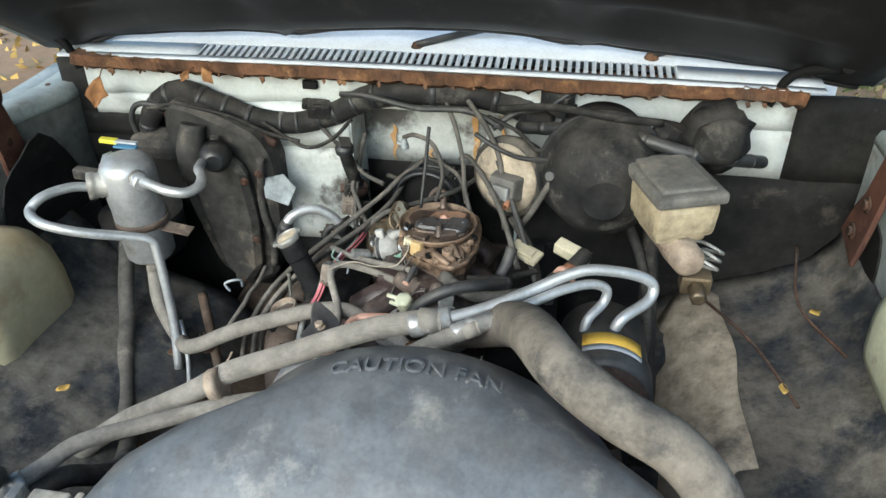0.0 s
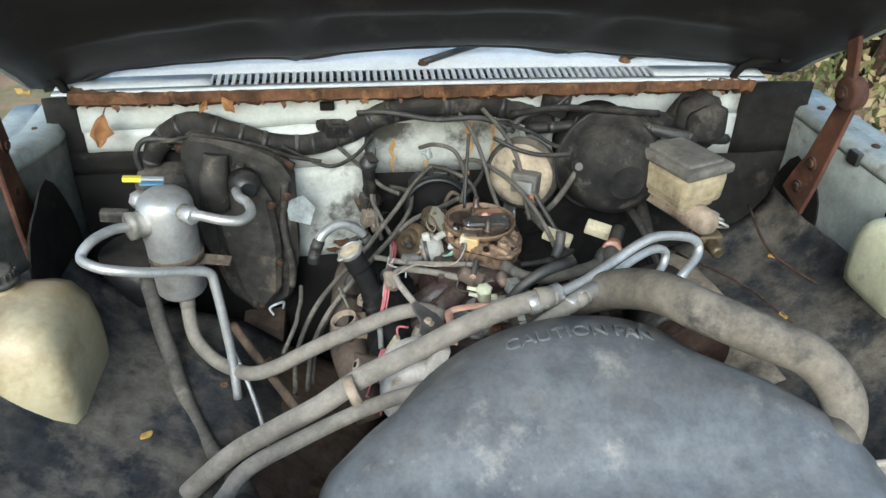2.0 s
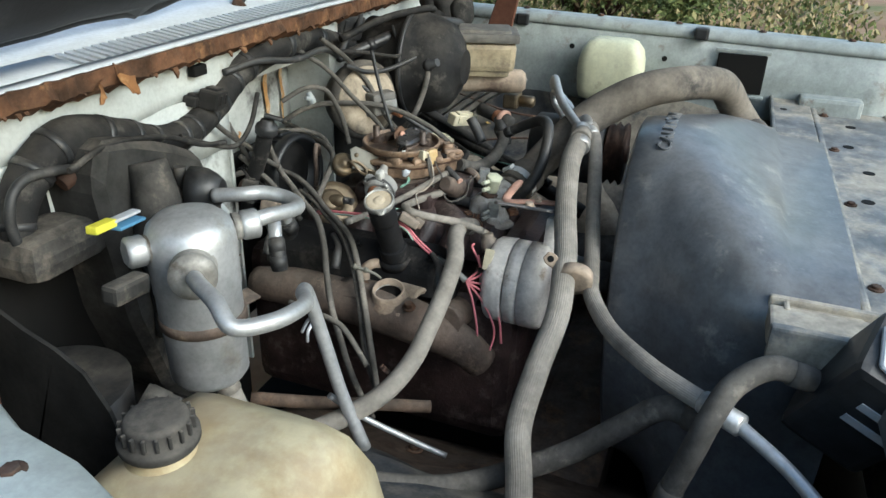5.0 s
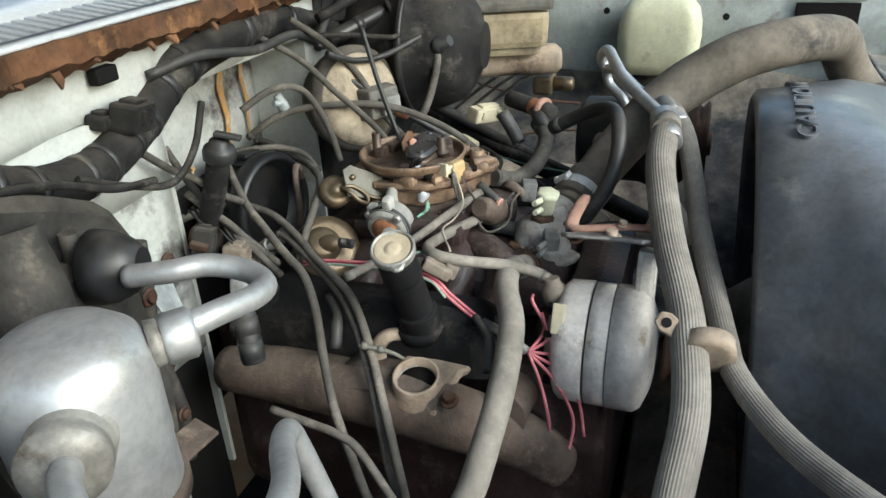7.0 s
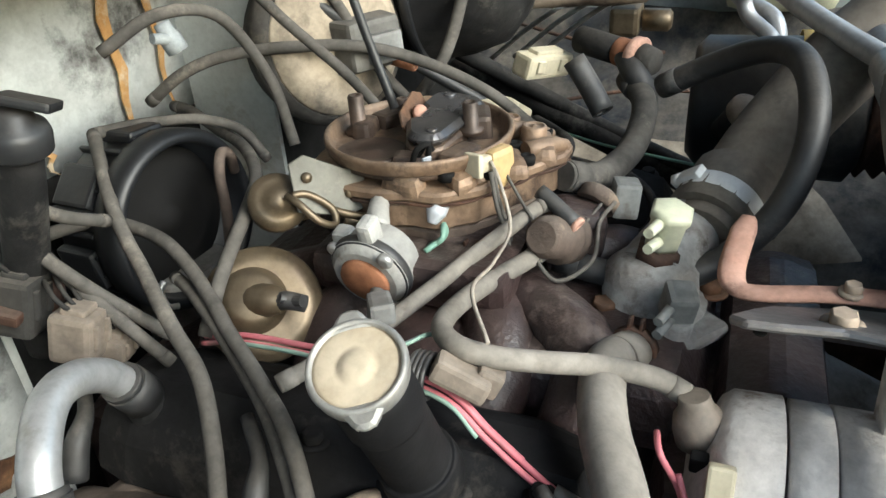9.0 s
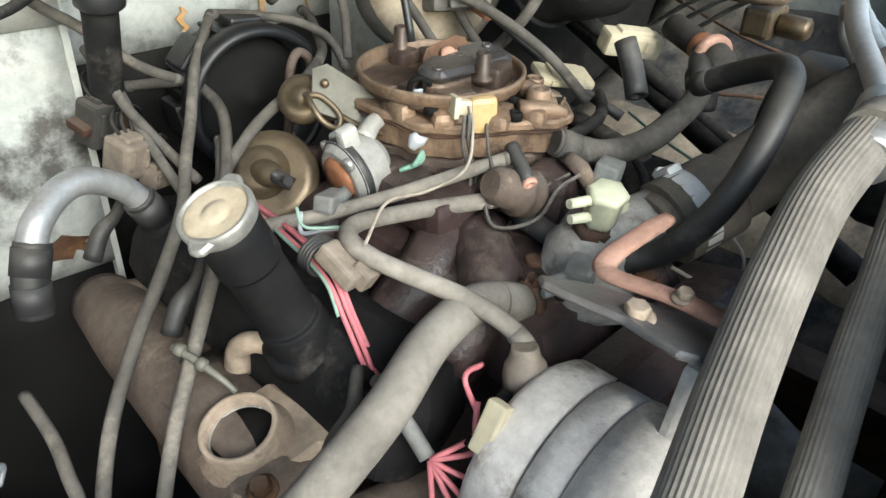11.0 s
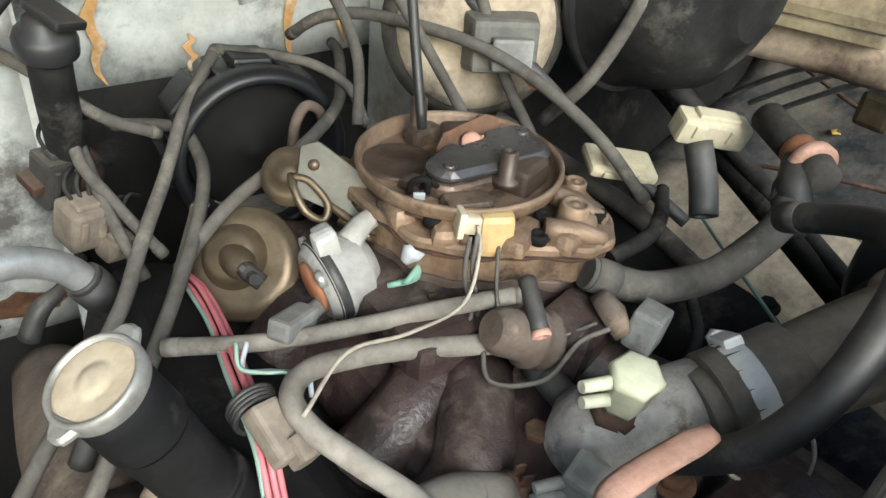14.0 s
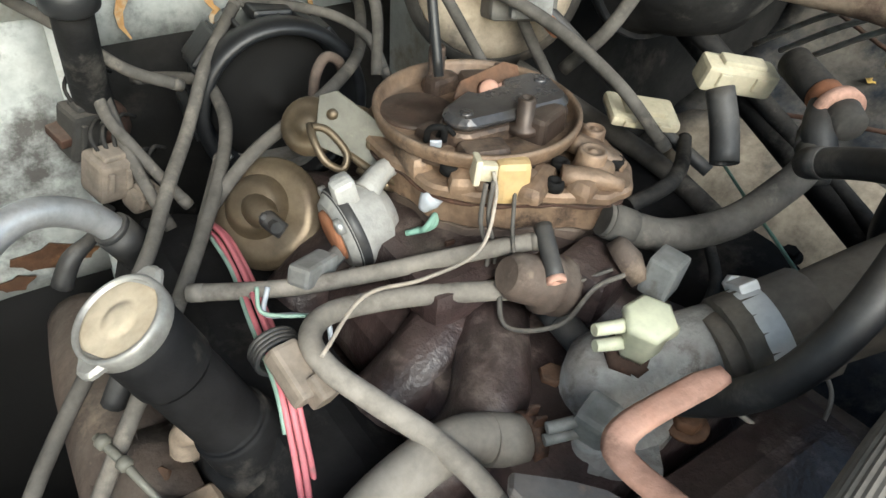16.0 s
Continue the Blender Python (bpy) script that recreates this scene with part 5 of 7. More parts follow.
def choke_pulloff():
    c, ax = V(-0.046, 0.793, 0.955), V(-0.88, 0.05, -0.22).normalized()
    ob = thing("vacuum_break", c, "dull grey vacuum diaphragm can with a rusty end plate", "vacuum can")
    b = B()
    lathe(b, c - ax * 0.018, ax, [(-0.006, 0.013), (0, 0.018), (0.004, 0.0255), (0.018, 0.0265), (0.022, 0.0295), (0.030, 0.0295), (0.032, 0.0265), (0.036, 0.0235)], 32)
    part("can", b, "castgrey", ob, "pale grey cast can")
    band = B()
    lathe(band, c + ax * 0.004, ax, [(0, 0.0285), (0.002, 0.0302), (0.007, 0.0302), (0.009, 0.0285)], 32)
    part("clamp_ring", band, "black", ob, "black crimp ring")
    e = B()
    lathe(e, c + ax * 0.018, ax, [(0, 0.0185), (0.003, 0.0175), (0.0045, 0.008), (0.0045, 0)], 24)
    part("end_plate", e, "orange", ob, "orange-rusted end plate")
    u = frame_of(ax, (0, 0, 1))
    for q, sz in (((0.004, 0.030, 0.004), (0.012, 0.024, 0.016)), ((-0.006, -0.028, 0.004), (0.026, 0.014, 0.012)), ((-0.024, 0.016, -0.004), (0.014, 0.012, 0.014))):
        t = B()
        box(t, c + u @ V(*q), sz, u, 0.004)
        part("mounting_lug", t, "castgrey", ob)
    for q in ((0.020, 0.022, 0.016), (0.018, -0.024, 0.016), (-0.024, 0.016, 0.008)):
        t = B()
        lathe(t, c + u @ V(*q), ax, [(0, 0.0055), (0.004, 0.0055), (0.005, 0.003)], 8)
        part("screw", t, "steel", ob)
    t = B()
    tube(t, [c + V(0.006, 0.0, 0.022), c + V(0.022, 0.006, 0.030), c + V(0.044, 0.012, 0.030)], [0.009, 0.0075, 0.0060], 4, 10)
    part("mounting_arm", t, "castgrey", ob, "pale grey arm of the can")
    p = B()
    box(p, c + V(-0.046, -0.024, -0.004), (0.036, 0.016, 0.014), Euler((0, 0.3, 0.55)).to_matrix(), 0.003)
    part("grey_plug", p, "greyplug", ob, "grey plastic plug")
    n = B()
    tube(n, [c + ax * 0.02 + u @ V(0.01, -0.006, 0), c + ax * 0.045 + u @ V(0.018, -0.01, 0)], 0.006, 1, 10)
    part("nipple", n, "greyplug", ob)
    return ob


def thermostat_housing():
    ob = thing("thermostat_housing", (0.085, 0.615, 0.89), "corroded aluminium water outlet with sensors screwed in", "water outlet")
    b = B()
    lathe(b, (0.055, 0.632, 0.885), (0, 0, 1), [(0, 0.040), (0.012, 0.040), (0.016, 0.034), (0.036, 0.032), (0.046, 0.022), (0.048, 0.0)], 26)
    tube(b, [V(0.055, 0.632, 0.912), V(0.085, 0.622, 0.92), V(0.125, 0.605, 0.932)], [0.028, 0.026, 0.025], 4, 20)
    box(b, (0.052, 0.630, 0.889), (0.10, 0.05, 0.012), Euler((0, 0, 0.9)).to_matrix(), 0.005)
    part("outlet", b, "corroded", ob, "white-corroded cast aluminium neck")
    h = B()
    lathe(h, (0.056, 0.630, 0.928), (-0.12, -0.2, 1), [(0, 0.016), (0.004, 0.0165), (0.010, 0.0165), (0.012, 0.012)], 6)
    part("brass_nut", h, "darkrust", ob, "dark brown gasket nut")
    h = B()
    lathe(h, (0.056, 0.631, 0.922), (-0.12, -0.2, 1), [(0, 0.019), (0.005, 0.0185), (0.006, 0.014)], 20)
    part("white_base", h, "corroded", ob, "white crusted base of the switch")
    s = B()
    lathe(s, (0.057, 0.628, 0.940), (-0.12, -0.2, 1), [(0, 0.012), (0.004, 0.013), (0.022, 0.0135), (0.026, 0.0155), (0.030, 0.0155), (0.032, 0.0125), (0.032, 0)], 6)
    v = part("vacuum_switch", s, "paleplastic", ob, "pale green hexagonal plastic switch")
    for dz, dx in ((0.948, 0.0), (0.962, 0.004)):
        n = B()
        tube(n, [V(0.052, 0.627, dz), V(0.028 - dx, 0.634, dz + 0.003)], [0.0045, 0.0035], 1, 10)
        part("nipple", n, "paleplastic", v)
    n = B()
    box(n, (0.073, 0.622, 0.950), (0.012, 0.010, 0.008), bevel=0.002)
    part("side_tab", n, "paleplastic", v)
    q = B()
    lathe(q, (0.018, 0.612, 0.885), (-0.2, -0.1, 1), [(0, 0.015), (0.012, 0.015), (0.014, 0.011), (0.03, 0.011)], 16)
    sw = part("coolant_sensor", q, "corroded", ob)
    q2 = B()
    box(q2, (0.013, 0.610, 0.922), (0.022, 0.020, 0.026), Euler((0.1, -0.2, 0.3)).to_matrix(), 0.004)
    for z in (0.916, 0.926):
        tube(q2, [V(0.008, 0.612, z), V(-0.014, 0.620, z - 0.002)], 0.0035, 1, 8)
    part("sensor_plug", q2, "greyplug", sw, "dark grey plug")
    t = B()
    box(t, (0.118, 0.662, 0.943), (0.024, 0.02, 0.028), Euler((0.1, 0.1, 0.3)).to_matrix(), 0.003)
    part("temperature_plug", t, "greyplug", ob, "black plug with wire loop")
    for x, y in ((0.03, 0.66), (0.075, 0.592)):
        k = B()
        hexbolt(k, (x, y, 0.896), (0, 0, 1), 0.009, 0.009)
        part("housing_bolt", k, "rust", ob)
    return ob


def hose_clamp(c, axis, r, screw, name="hose_clamp", material="band", label="bright worm-drive hose clamp on the radiator hose"):
    axis = Vector(axis).normalized()
    ob = thing(name, c, label, "hose clamp")
    b = B()
    lathe(b, Vector(c) - axis * 0.007, axis, [(0, r), (0, r + 0.0016), (0.0004, r + 0.002), (0.0136, r + 0.002), (0.014, r + 0.0016), (0.014, r)], 40)
    part("band", b, material, ob)
    s = Vector(screw)
    u = frame_of(axis, s - Vector(c))
    h = B()
    box(h, s, (0.022, 0.010, 0.012), u, 0.002)
    lathe(h, s + u @ V(0.010, 0.001, 0), u @ V(1, 0, 0), [(0, 0.006), (0.007, 0.006), (0.008, 0.004)], 6)
    part("worm_screw", h, material, ob)


def alternator():
    c = V(-0.075, 0.0, 0.842)
    ob = thing("alternator", (-0.075, 0.53, 0.77), "dusty aluminium alternator bolted to the front of the engine", "alternator")
    b = B()
    lathe(b, (-0.075, 0.592, 0.842), (0, -1, 0), [(-0.012, 0.0), (-0.012, 0.030), (-0.002, 0.052), (0.004, 0.066), (0.010, 0.071), (0.036, 0.072), (0.0365, 0.069)], 40)
    e = part("rear_housing", b, "altcase", ob, "chalky cast aluminium rear housing")
    # black blocks on the housing paint the shade in its vents
    for k in range(10):
        a = 2 * math.pi * k / 10
        v = B()
        box(v, (-0.075 + 0.050 * math.cos(a), 0.597, 0.842 + 0.050 * math.sin(a)), (0.016, 0.010, 0.007), Euler((0, -a, 0)).to_matrix(), 0.002)
        part("vent_slot", v, "void", e)
    b = B()
    lathe(b, (-0.075, 0.555, 0.842), (0, -1, 0), [(0.0012, 0.0655), (0.002, 0.0712), (0.0235, 0.0712), (0.0243, 0.0655)], 48)
    part("stator_ring", b, "altcase", ob, "grey laminated stator ring")
    b = B()
    lathe(b, (-0.075, 0.530, 0.842), (0, -1, 0), [(0, 0.069), (0.001, 0.072), (0.030, 0.072), (0.038, 0.066), (0.046, 0.045), (0.050, 0.025), (0.052, 0)], 40)
    fr = part("front_housing", b, "altcase", ob)
    p = B()
    lathe(p, (-0.075, 0.474, 0.842), (0, -1, 0), [(0, 0.034), (0.004, 0.036), (0.012, 0.026), (0.020, 0.036), (0.024, 0.034), (0.025, 0.012)], 28)
    part("pulley", p, "darkrust", ob)
    lg = B()
    box(lg, (-0.050, 0.500, 0.925), (0.030, 0.022, 0.060), Euler((0, 0.25, 0)).to_matrix(), 0.006)
    part("top_lug", lg, "altcase", fr)
    # boot, plug and its wires on the back
    t = B()
    lathe(t, (-0.071, 0.597, 0.888), (0.1, 0.25, 1), [(0, 0.0145), (0.010, 0.0150), (0.018, 0.0135), (0.022, 0.0105), (0.026, 0.0095), (0.030, 0.0085)], 18)
    part("terminal_boot", t, "brownplug", ob, "dusty rubber terminal boot")
    q = B()
    box(q, (-0.118, 0.586, 0.895), (0.010, 0.014, 0.034), Euler((0, 0.5, 0)).to_matrix(), 0.002)
    part("regulator_plug", q, "cream", ob, "pale wire clip")
    return ob


def alternator_bracket():
    ob = thing("bracket", (-0.045, 0.53, 0.95), "dark steel alternator bracket with a pale rusty L-shaped arm", "bracket")
    b = B()
    tilt = Matrix.Translation((-0.06, 0.53, 0.967)) @ Euler((0, radians(22), 0)).to_matrix().to_4x4() @ Matrix.Translation((0.06, -0.53, -0.962))
    plate(b, [(-0.078, 0.576), (-0.070, 0.584), (-0.045, 0.572), (-0.030, 0.562), (-0.005, 0.52), (0.0, 0.495), (-0.02, 0.484), (-0.062, 0.484), (-0.073, 0.495), (-0.066, 0.53), (-0.076, 0.56)], 0.005, tilt @ Matrix.Translation((0, 0, 0.960)), 0.0015)
    part("plate", b, "darksteel", ob, "dark steel plate")
    # black discs paint the shade in the plate's slots
    for x, y in ((-0.068, 0.568), (-0.060, 0.556)):
        s = B()
        lathe(s, (x, y, 0.9652), (0, 0, 1), [(0, 0.0035), (0.0006, 0.0035)], 10)
        part("slot", s, "void", ob)
    h = B()
    hexbolt(h, (-0.052, 0.530, 0.965), (0, 0, 1), 0.0072, 0.009)
    part("bolt", h, "flange", ob, "light rusty hex bolt")
    a = B()
    line = smooth_line([V(0.064, 0.576, 0.960), V(0.045, 0.579, 0.957), V(0.010, 0.583, 0.951), V(-0.005, 0.579, 0.949), V(-0.011, 0.566, 0.951), V(-0.012, 0.532, 0.957), V(-0.017, 0.500, 0.962), V(-0.018, 0.470, 0.963)], 4)
    rows = [[], [], [], [], []]
    for i, p in enumerate(line):
        d = (line[min(i + 1, len(line) - 1)] - line[max(i - 1, 0)]).normalized()
        q = d.cross(V(0, 0, 1)).normalized()
        w = 0.0056 * min(1.0, 0.45 + 0.2 * i)
        for k, (u, h) in enumerate(((-1, -0.0008), (-0.7, 0.0008), (0, 0.0011), (0.7, 0.0008), (1, -0.0008))):
            rows[k].append(p + q * w * u + V(0, 0, h))
    sheet(a, rows, 0.0035)
    part("arm", a, "pinkrust", ob, "pale orange-rusted steel arm")
    st = B()
    hexbolt(st, (-0.014, 0.522, 0.962), (0, 0, 1), 0.0048, 0.007)
    part("nut", st, "flange", ob)
    return ob


def distributor():
    """A squat black drum lying on its side: ribbed wall, raised panels and a deep dark face."""
    c, ax = V(0.012, 0.996, 0.929), V(-0.10, -0.95, 0.04).normalized()
    ob = thing("distributor", (c.x, c.y + 0.04, 0.80), "large black ribbed distributor cap at the back of the engine", "distributor")
    b = B()
    lathe(b, c - ax * 0.088, ax, [(0, 0.0), (0, 0.050), (0.006, 0.062), (0.014, 0.068), (0.060, 0.072), (0.064, 0.076), (0.082, 0.077), (0.088, 0.073), (0.089, 0.068), (0.084, 0.065), (0.056, 0.063), (0.054, 0.0)], 52)
    part("cap", b, "gloss", ob, "glossy black plastic drum with a deep face")
    u = frame_of(ax, (0, 0, 1))
    for k in range(26):
        a = 2 * math.pi * k / 26
        t = B()
        box(t, c + u @ V(0.0725 * math.cos(a), 0.0725 * math.sin(a), -0.050), (0.006, 0.004, 0.046), u @ Euler((0, 0, a)).to_matrix(), 0.0015)
        part("side_rib", t, "gloss", ob)
    for a in (0.6, 1.5, 2.4, 3.3):
        t = B()
        box(t, c + u @ V(0.073 * math.cos(a), 0.073 * math.sin(a), -0.050), (0.010, 0.034, 0.040), u @ Euler((0, 0, a)).to_matrix(), 0.003)
        part("raised_panel", t, "gloss", ob)
    # face painted blacker than the cap, for the shade of a deep cavity
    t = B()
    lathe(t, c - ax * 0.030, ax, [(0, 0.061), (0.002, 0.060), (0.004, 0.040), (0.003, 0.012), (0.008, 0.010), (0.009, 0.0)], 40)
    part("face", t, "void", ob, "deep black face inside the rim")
    s = B()
    lathe(s, V(c.x + 0.01, c.y + 0.05, 0.80), (0, 0, 1), [(0, 0.03), (0.05, 0.034), (0.08, 0.05)], 18)
    part("shaft_housing", s, "dullalu", ob)
    q = B()
    o = V(-0.052, 0.985, 0.902)
    tube(q, [o + V(0.006, 0.0, 0.006), o, o + V(-0.003, -0.006, -0.010), o + V(0.004, -0.010, -0.014)], 0.0026, 4, 8)
    part("spring_clip", q, "steel", ob, "bright wire clip")
    return ob


engine_body()
exhaust_manifold()
moved(oil_filler(), 0.003, 0.011, -0.015)
carburettor()
moved(mixture_connector(), 0.001, 0.012, -0.008)
moved(egr_valve(), 0.04, 0.02, -0.031)
moved(choke_pulloff(), 0.021, 0.015, -0.013)
moved(thermostat_housing(), -0.006, -0.002, 0.001)
moved(alternator(), -0.004, -0.013, -0.001)
moved(alternator_bracket(), -0.014, -0.003, 0.007)
distributor()


# ---- air conditioning, tanks, brakes ----
def accumulator():
    c = V(-0.517, 0.817, 0)
    ob = thing("accumulator", (c.x, c.y, 0.87), "dull silver aluminium air-conditioning accumulator can", "accumulator")
    b = B()
    lathe(b, (c.x, c.y, 0.872), (-0.02, 0.0, 1), [(0, 0.030), (0.004, 0.042), (0.012, 0.0475), (0.085, 0.0485), (0.088, 0.0495), (0.128, 0.0495), (0.132, 0.0505), (0.185, 0.0515), (0.20, 0.051), (0.212, 0.047), (0.222, 0.036), (0.226, 0.018), (0.226, 0)], 44)
    part("can", b, "alu", ob, "dull spun aluminium can")
    for ax, at, n in (((0.72, -0.66, 0.02), 1.068, 0.0), ((-0.87, 0.49, 0.05), 1.062, 1.0)):
        d = Vector(ax).normalized()
        p = V(c.x, c.y, at) + d * 0.046
        s = B()
        lathe(s, p, d, [(0, 0.017), (0.008, 0.016), (0.010, 0.012)], 16)
        part("boss", s, "dullalu", ob)
        t = B()
        lathe(t, p + d * 0.009, d, [(0, 0.0165), (0.003, 0.018), (0.019, 0.018), (0.022, 0.015)], 6)
        part("fitting_nut", t, "alu", ob, "hexagonal aluminium nut")
    d = V(-0.78, -0.58, 0.1).normalized()
    s = B()
    p = V(c.x, c.y, 1.044)
    lathe(s, p + d * 0.044, d, [(0, 0.026), (0.006, 0.026), (0.007, 0.023), (0.013, 0.026), (0.015, 0.023), (0.024, 0.026), (0.034, 0.026), (0.036, 0.012)], 24)
    part("line_fitting", s, "dullalu", ob, "grey threaded line fitting")
    k = B()
    lathe(k, (c.x, c.y, 0.955), (0, 0, 1), [(0, 0.0505), (0, 0.052), (0.014, 0.052), (0.014, 0.0505)], 36)
    plate(k, [(0.04, -0.012), (0.10, -0.014), (0.105, 0.012), (0.045, 0.014)], 0.004, Matrix.Translation((c.x, c.y - 0.01, 0.958)) @ Euler((0.3, 0.2, 0.1)).to_matrix().to_4x4())
    part("strap", k, "manifold", ob, "rusty mounting strap")
    g = B()
    box(g, (c.x - 0.070, c.y + 0.06, 1.096), (0.034, 0.014, 0.009), Euler((0, 0.1, 0.1)).to_matrix(), 0.002)
    part("marker_tip", g, "yellow", ob, "bright yellow tag")
    g = B()
    box(g, (c.x - 0.035, c.y + 0.062, 1.094), (0.045, 0.012, 0.004), Euler((0, 0.1, 0.1)).to_matrix(), 0.002)
    part("tag_strip", g, "label", ob, "white tag strip")
    g = B()
    box(g, (c.x - 0.035, c.y + 0.058, 1.086), (0.045, 0.016, 0.004), Euler((0, 0.1, 0.1)).to_matrix(), 0.002)
    part("tag_edge", g, "blue", ob)
    w = B()
    box(w, (c.x - 0.10, c.y + 0.01, 1.046), (0.05, 0.022, 0.022), Euler((0, 0.1, 0)).to_matrix(), 0.005)
    part("pressure_switch_plug", w, "darkgrey", ob)
    return ob


def hvac_case():
    ob = thing("evaporator_case", (-0.38, 0.97, 0.70), "dusty dark plastic heater and evaporator case on the bulkhead", "heater case")
    tilt = Euler((0.08, 0.04, 0.10)).to_matrix()
    def slab(outline, y0, y1):
        t = B()
        plate(t, outline, y1 - y0, Matrix.Translation((0, y1, 0)) @ Euler((math.pi / 2, 0, 0)).to_matrix().to_4x4(), 0.012)
        return t
    part("case", slab([(-0.52, 1.10), (-0.50, 1.150), (-0.45, 1.140), (-0.38, 1.112), (-0.325, 1.082), (-0.300, 1.03), (-0.302, 0.84), (-0.325, 0.74), (-0.40, 0.70), (-0.46, 0.76), (-0.50, 0.90)], 0.945, 1.045), "darkgrey", ob, "dust-covered dark moulded case")
    part("front_cover", slab([(-0.475, 1.05), (-0.44, 1.075), (-0.385, 1.06), (-0.345, 1.02), (-0.335, 0.90), (-0.345, 0.78), (-0.385, 0.73), (-0.43, 0.78), (-0.455, 0.90)], 0.912, 0.947), "darkgrey", ob, "raised dusty front cover of the case")
    for x, z0, z1, w in ((-0.462, 0.86, 1.10, 0.016), (-0.405, 0.74, 1.09, 0.012), (-0.322, 0.78, 1.04, 0.012)):
        f = B()
        rows = [V(x + 0.006 * math.sin(k * 1.3), 0.925 if -0.45 < x < -0.35 else 0.938, z0 + (z1 - z0) * k / 6) for k in range(7)]
        tube(f, rows, w * 0.7, 4, 8)
        part("rib", f, "darkgrey", ob)
    tp = B()
    tube(tp, [V(-0.53, 0.99, 1.10), V(-0.47, 0.985, 1.12), V(-0.40, 0.985, 1.10), V(-0.34, 0.985, 1.075), V(-0.30, 0.99, 1.05)], 0.010, 5, 8)
    part("top_seam", tp, "darkrust", ob, "brown dusty joint of the case halves")
    nk = B()
    tube(nk, [V(-0.455, 0.925, 1.00), V(-0.452, 0.922, 1.06), V(-0.445, 0.935, 1.11)], [0.032, 0.030, 0.024], 5, 14)
    part("pipe_tower", nk, "darkgrey", ob, "tan-dusted moulded pipe tower")
    e = B()
    box(e, (-0.565, 0.995, 1.035), (0.12, 0.09, 0.05), bevel=0.02, taper=0.85)
    part("evaporator_cover", e, "darkgrey", ob, "tan-dusted evaporator cover")
    m = B()
    lathe(m, (-0.63, 0.96, 0.88), (0, 0, -1), [(0, 0.09), (0.09, 0.085), (0.11, 0.06), (0.115, 0.0)], 28)
    part("blower_motor", m, "black", ob)
    for x, z in ((-0.47, 1.035), (-0.40, 1.075), (-0.345, 1.0), (-0.34, 0.86), (-0.39, 0.745), (-0.312, 1.02)):
        s = B()
        hexbolt(s, (x, 0.913 if x < -0.30 else 0.945, z), (0, -1, 0), 0.006, 0.006)
        part("case_screw", s, "darkrust", ob)
    g = B()
    lathe(g, (-0.395, 0.912, 1.058), (0.3, -1, 0), [(0, 0.032), (0.020, 0.030), (0.032, 0.024), (0.042, 0.016)], 22)
    part("pipe_grommet", g, "black", ob, "black rubber grommet")
    tb = B()
    plate(tb, [(0, 0), (0.05, -0.01), (0.06, 0.03), (0.03, 0.055), (-0.01, 0.04)], 0.003, Matrix.Translation((-0.315, 0.93, 0.955)) @ Euler((1.2, 0.3, 0.4)).to_matrix().to_4x4())
    part("torn_flap", tb, "duct", ob, "blue-grey bent sheet flap")


def bottle(name, label, c, size, cap_at, material):
    """A blown plastic tank with rounded shoulders, seams and a ribbed screw cap."""
    ob = thing(name, (c[0], c[1], c[2] - size[2] / 2), label, "tank", "fluid tanks")
    b = B()
    t = bmesh.new()
    bmesh.ops.create_cube(t, size=1)
    bmesh.ops.subdivide_edges(t, edges=list(t.edges), cuts=5, use_grid_fill=True)
    for v in t.verts:
        p = v.co * 2
        q = V(p.x, p.y, p.z)
        k = (abs(q.x) ** 12 + abs(q.y) ** 12 + abs(q.z) ** 12) ** (1 / 12)
        q = q / max(k, 1e-6) * max(abs(p.x), abs(p.y), abs(p.z))
        f = 1 - 0.24 * max(0, q.z - 0.40) ** 2 / 0.36 - 0.08 * max(0, -q.z) - 0.05 * max(0, q.z)
        w = 0.03 * noise.noise(q * 1.7 + V(*c))
        v.co = V(q.x * size[0] / 2 * (f + w), q.y * size[1] / 2 * (f + w), q.z * size[2] / 2)
    bmesh.ops.smooth_vert(t, verts=t.verts, factor=0.4, use_axis_x=True, use_axis_y=True, use_axis_z=True)
    for f in t.faces:
        f.smooth = True
    put(b, t, Matrix.Translation(c))
    part("body", b, material, ob, "yellowed translucent blown plastic body")
    se = B()
    z0, z1 = c[2] - size[2] * 0.42, c[2] + size[2] * 0.30
    for dz in (0.10, -0.04, -0.16):
        box(se, (c[0] + size[0] * 0.10, c[1] - size[1] * 0.452, c[2] + size[2] * dz), (size[0] * 0.3, 0.004, 0.004), bevel=0.001)
    part("level_mark", se, "tank", ob)
    if cap_at:
        n = B()
        lathe(n, V(*cap_at) - V(0, 0, 0.035), (0, 0, 1), [(0, 0.030), (0.012, 0.030), (0.02, 0.025), (0.035, 0.025)], 28)
        part("neck", n, material, ob)
        k = B()
        rows = [(0, 0.031), (0.003, 0.033), (0.010, 0.033), (0.012, 0.028), (0.024, 0.027), (0.028, 0.024), (0.027, 0.018), (0.027, 0.0)]
        lathe(k, V(*cap_at) - V(0, 0, 0.012), (0, 0, 1), rows, 36)
        cp = part("cap", k, "darkgrey", ob, "ribbed dark grey screw cap")
        for j in range(18):
            a = 2 * math.pi * j / 18
            r = B()
            box(r, V(*cap_at) + V(0.0285 * math.cos(a), 0.0285 * math.sin(a), 0.007), (0.004, 0.003, 0.012), Euler((0, 0, a)).to_matrix(), 0.001)
            part("grip_rib", r, "darkgrey", cp)
    return ob


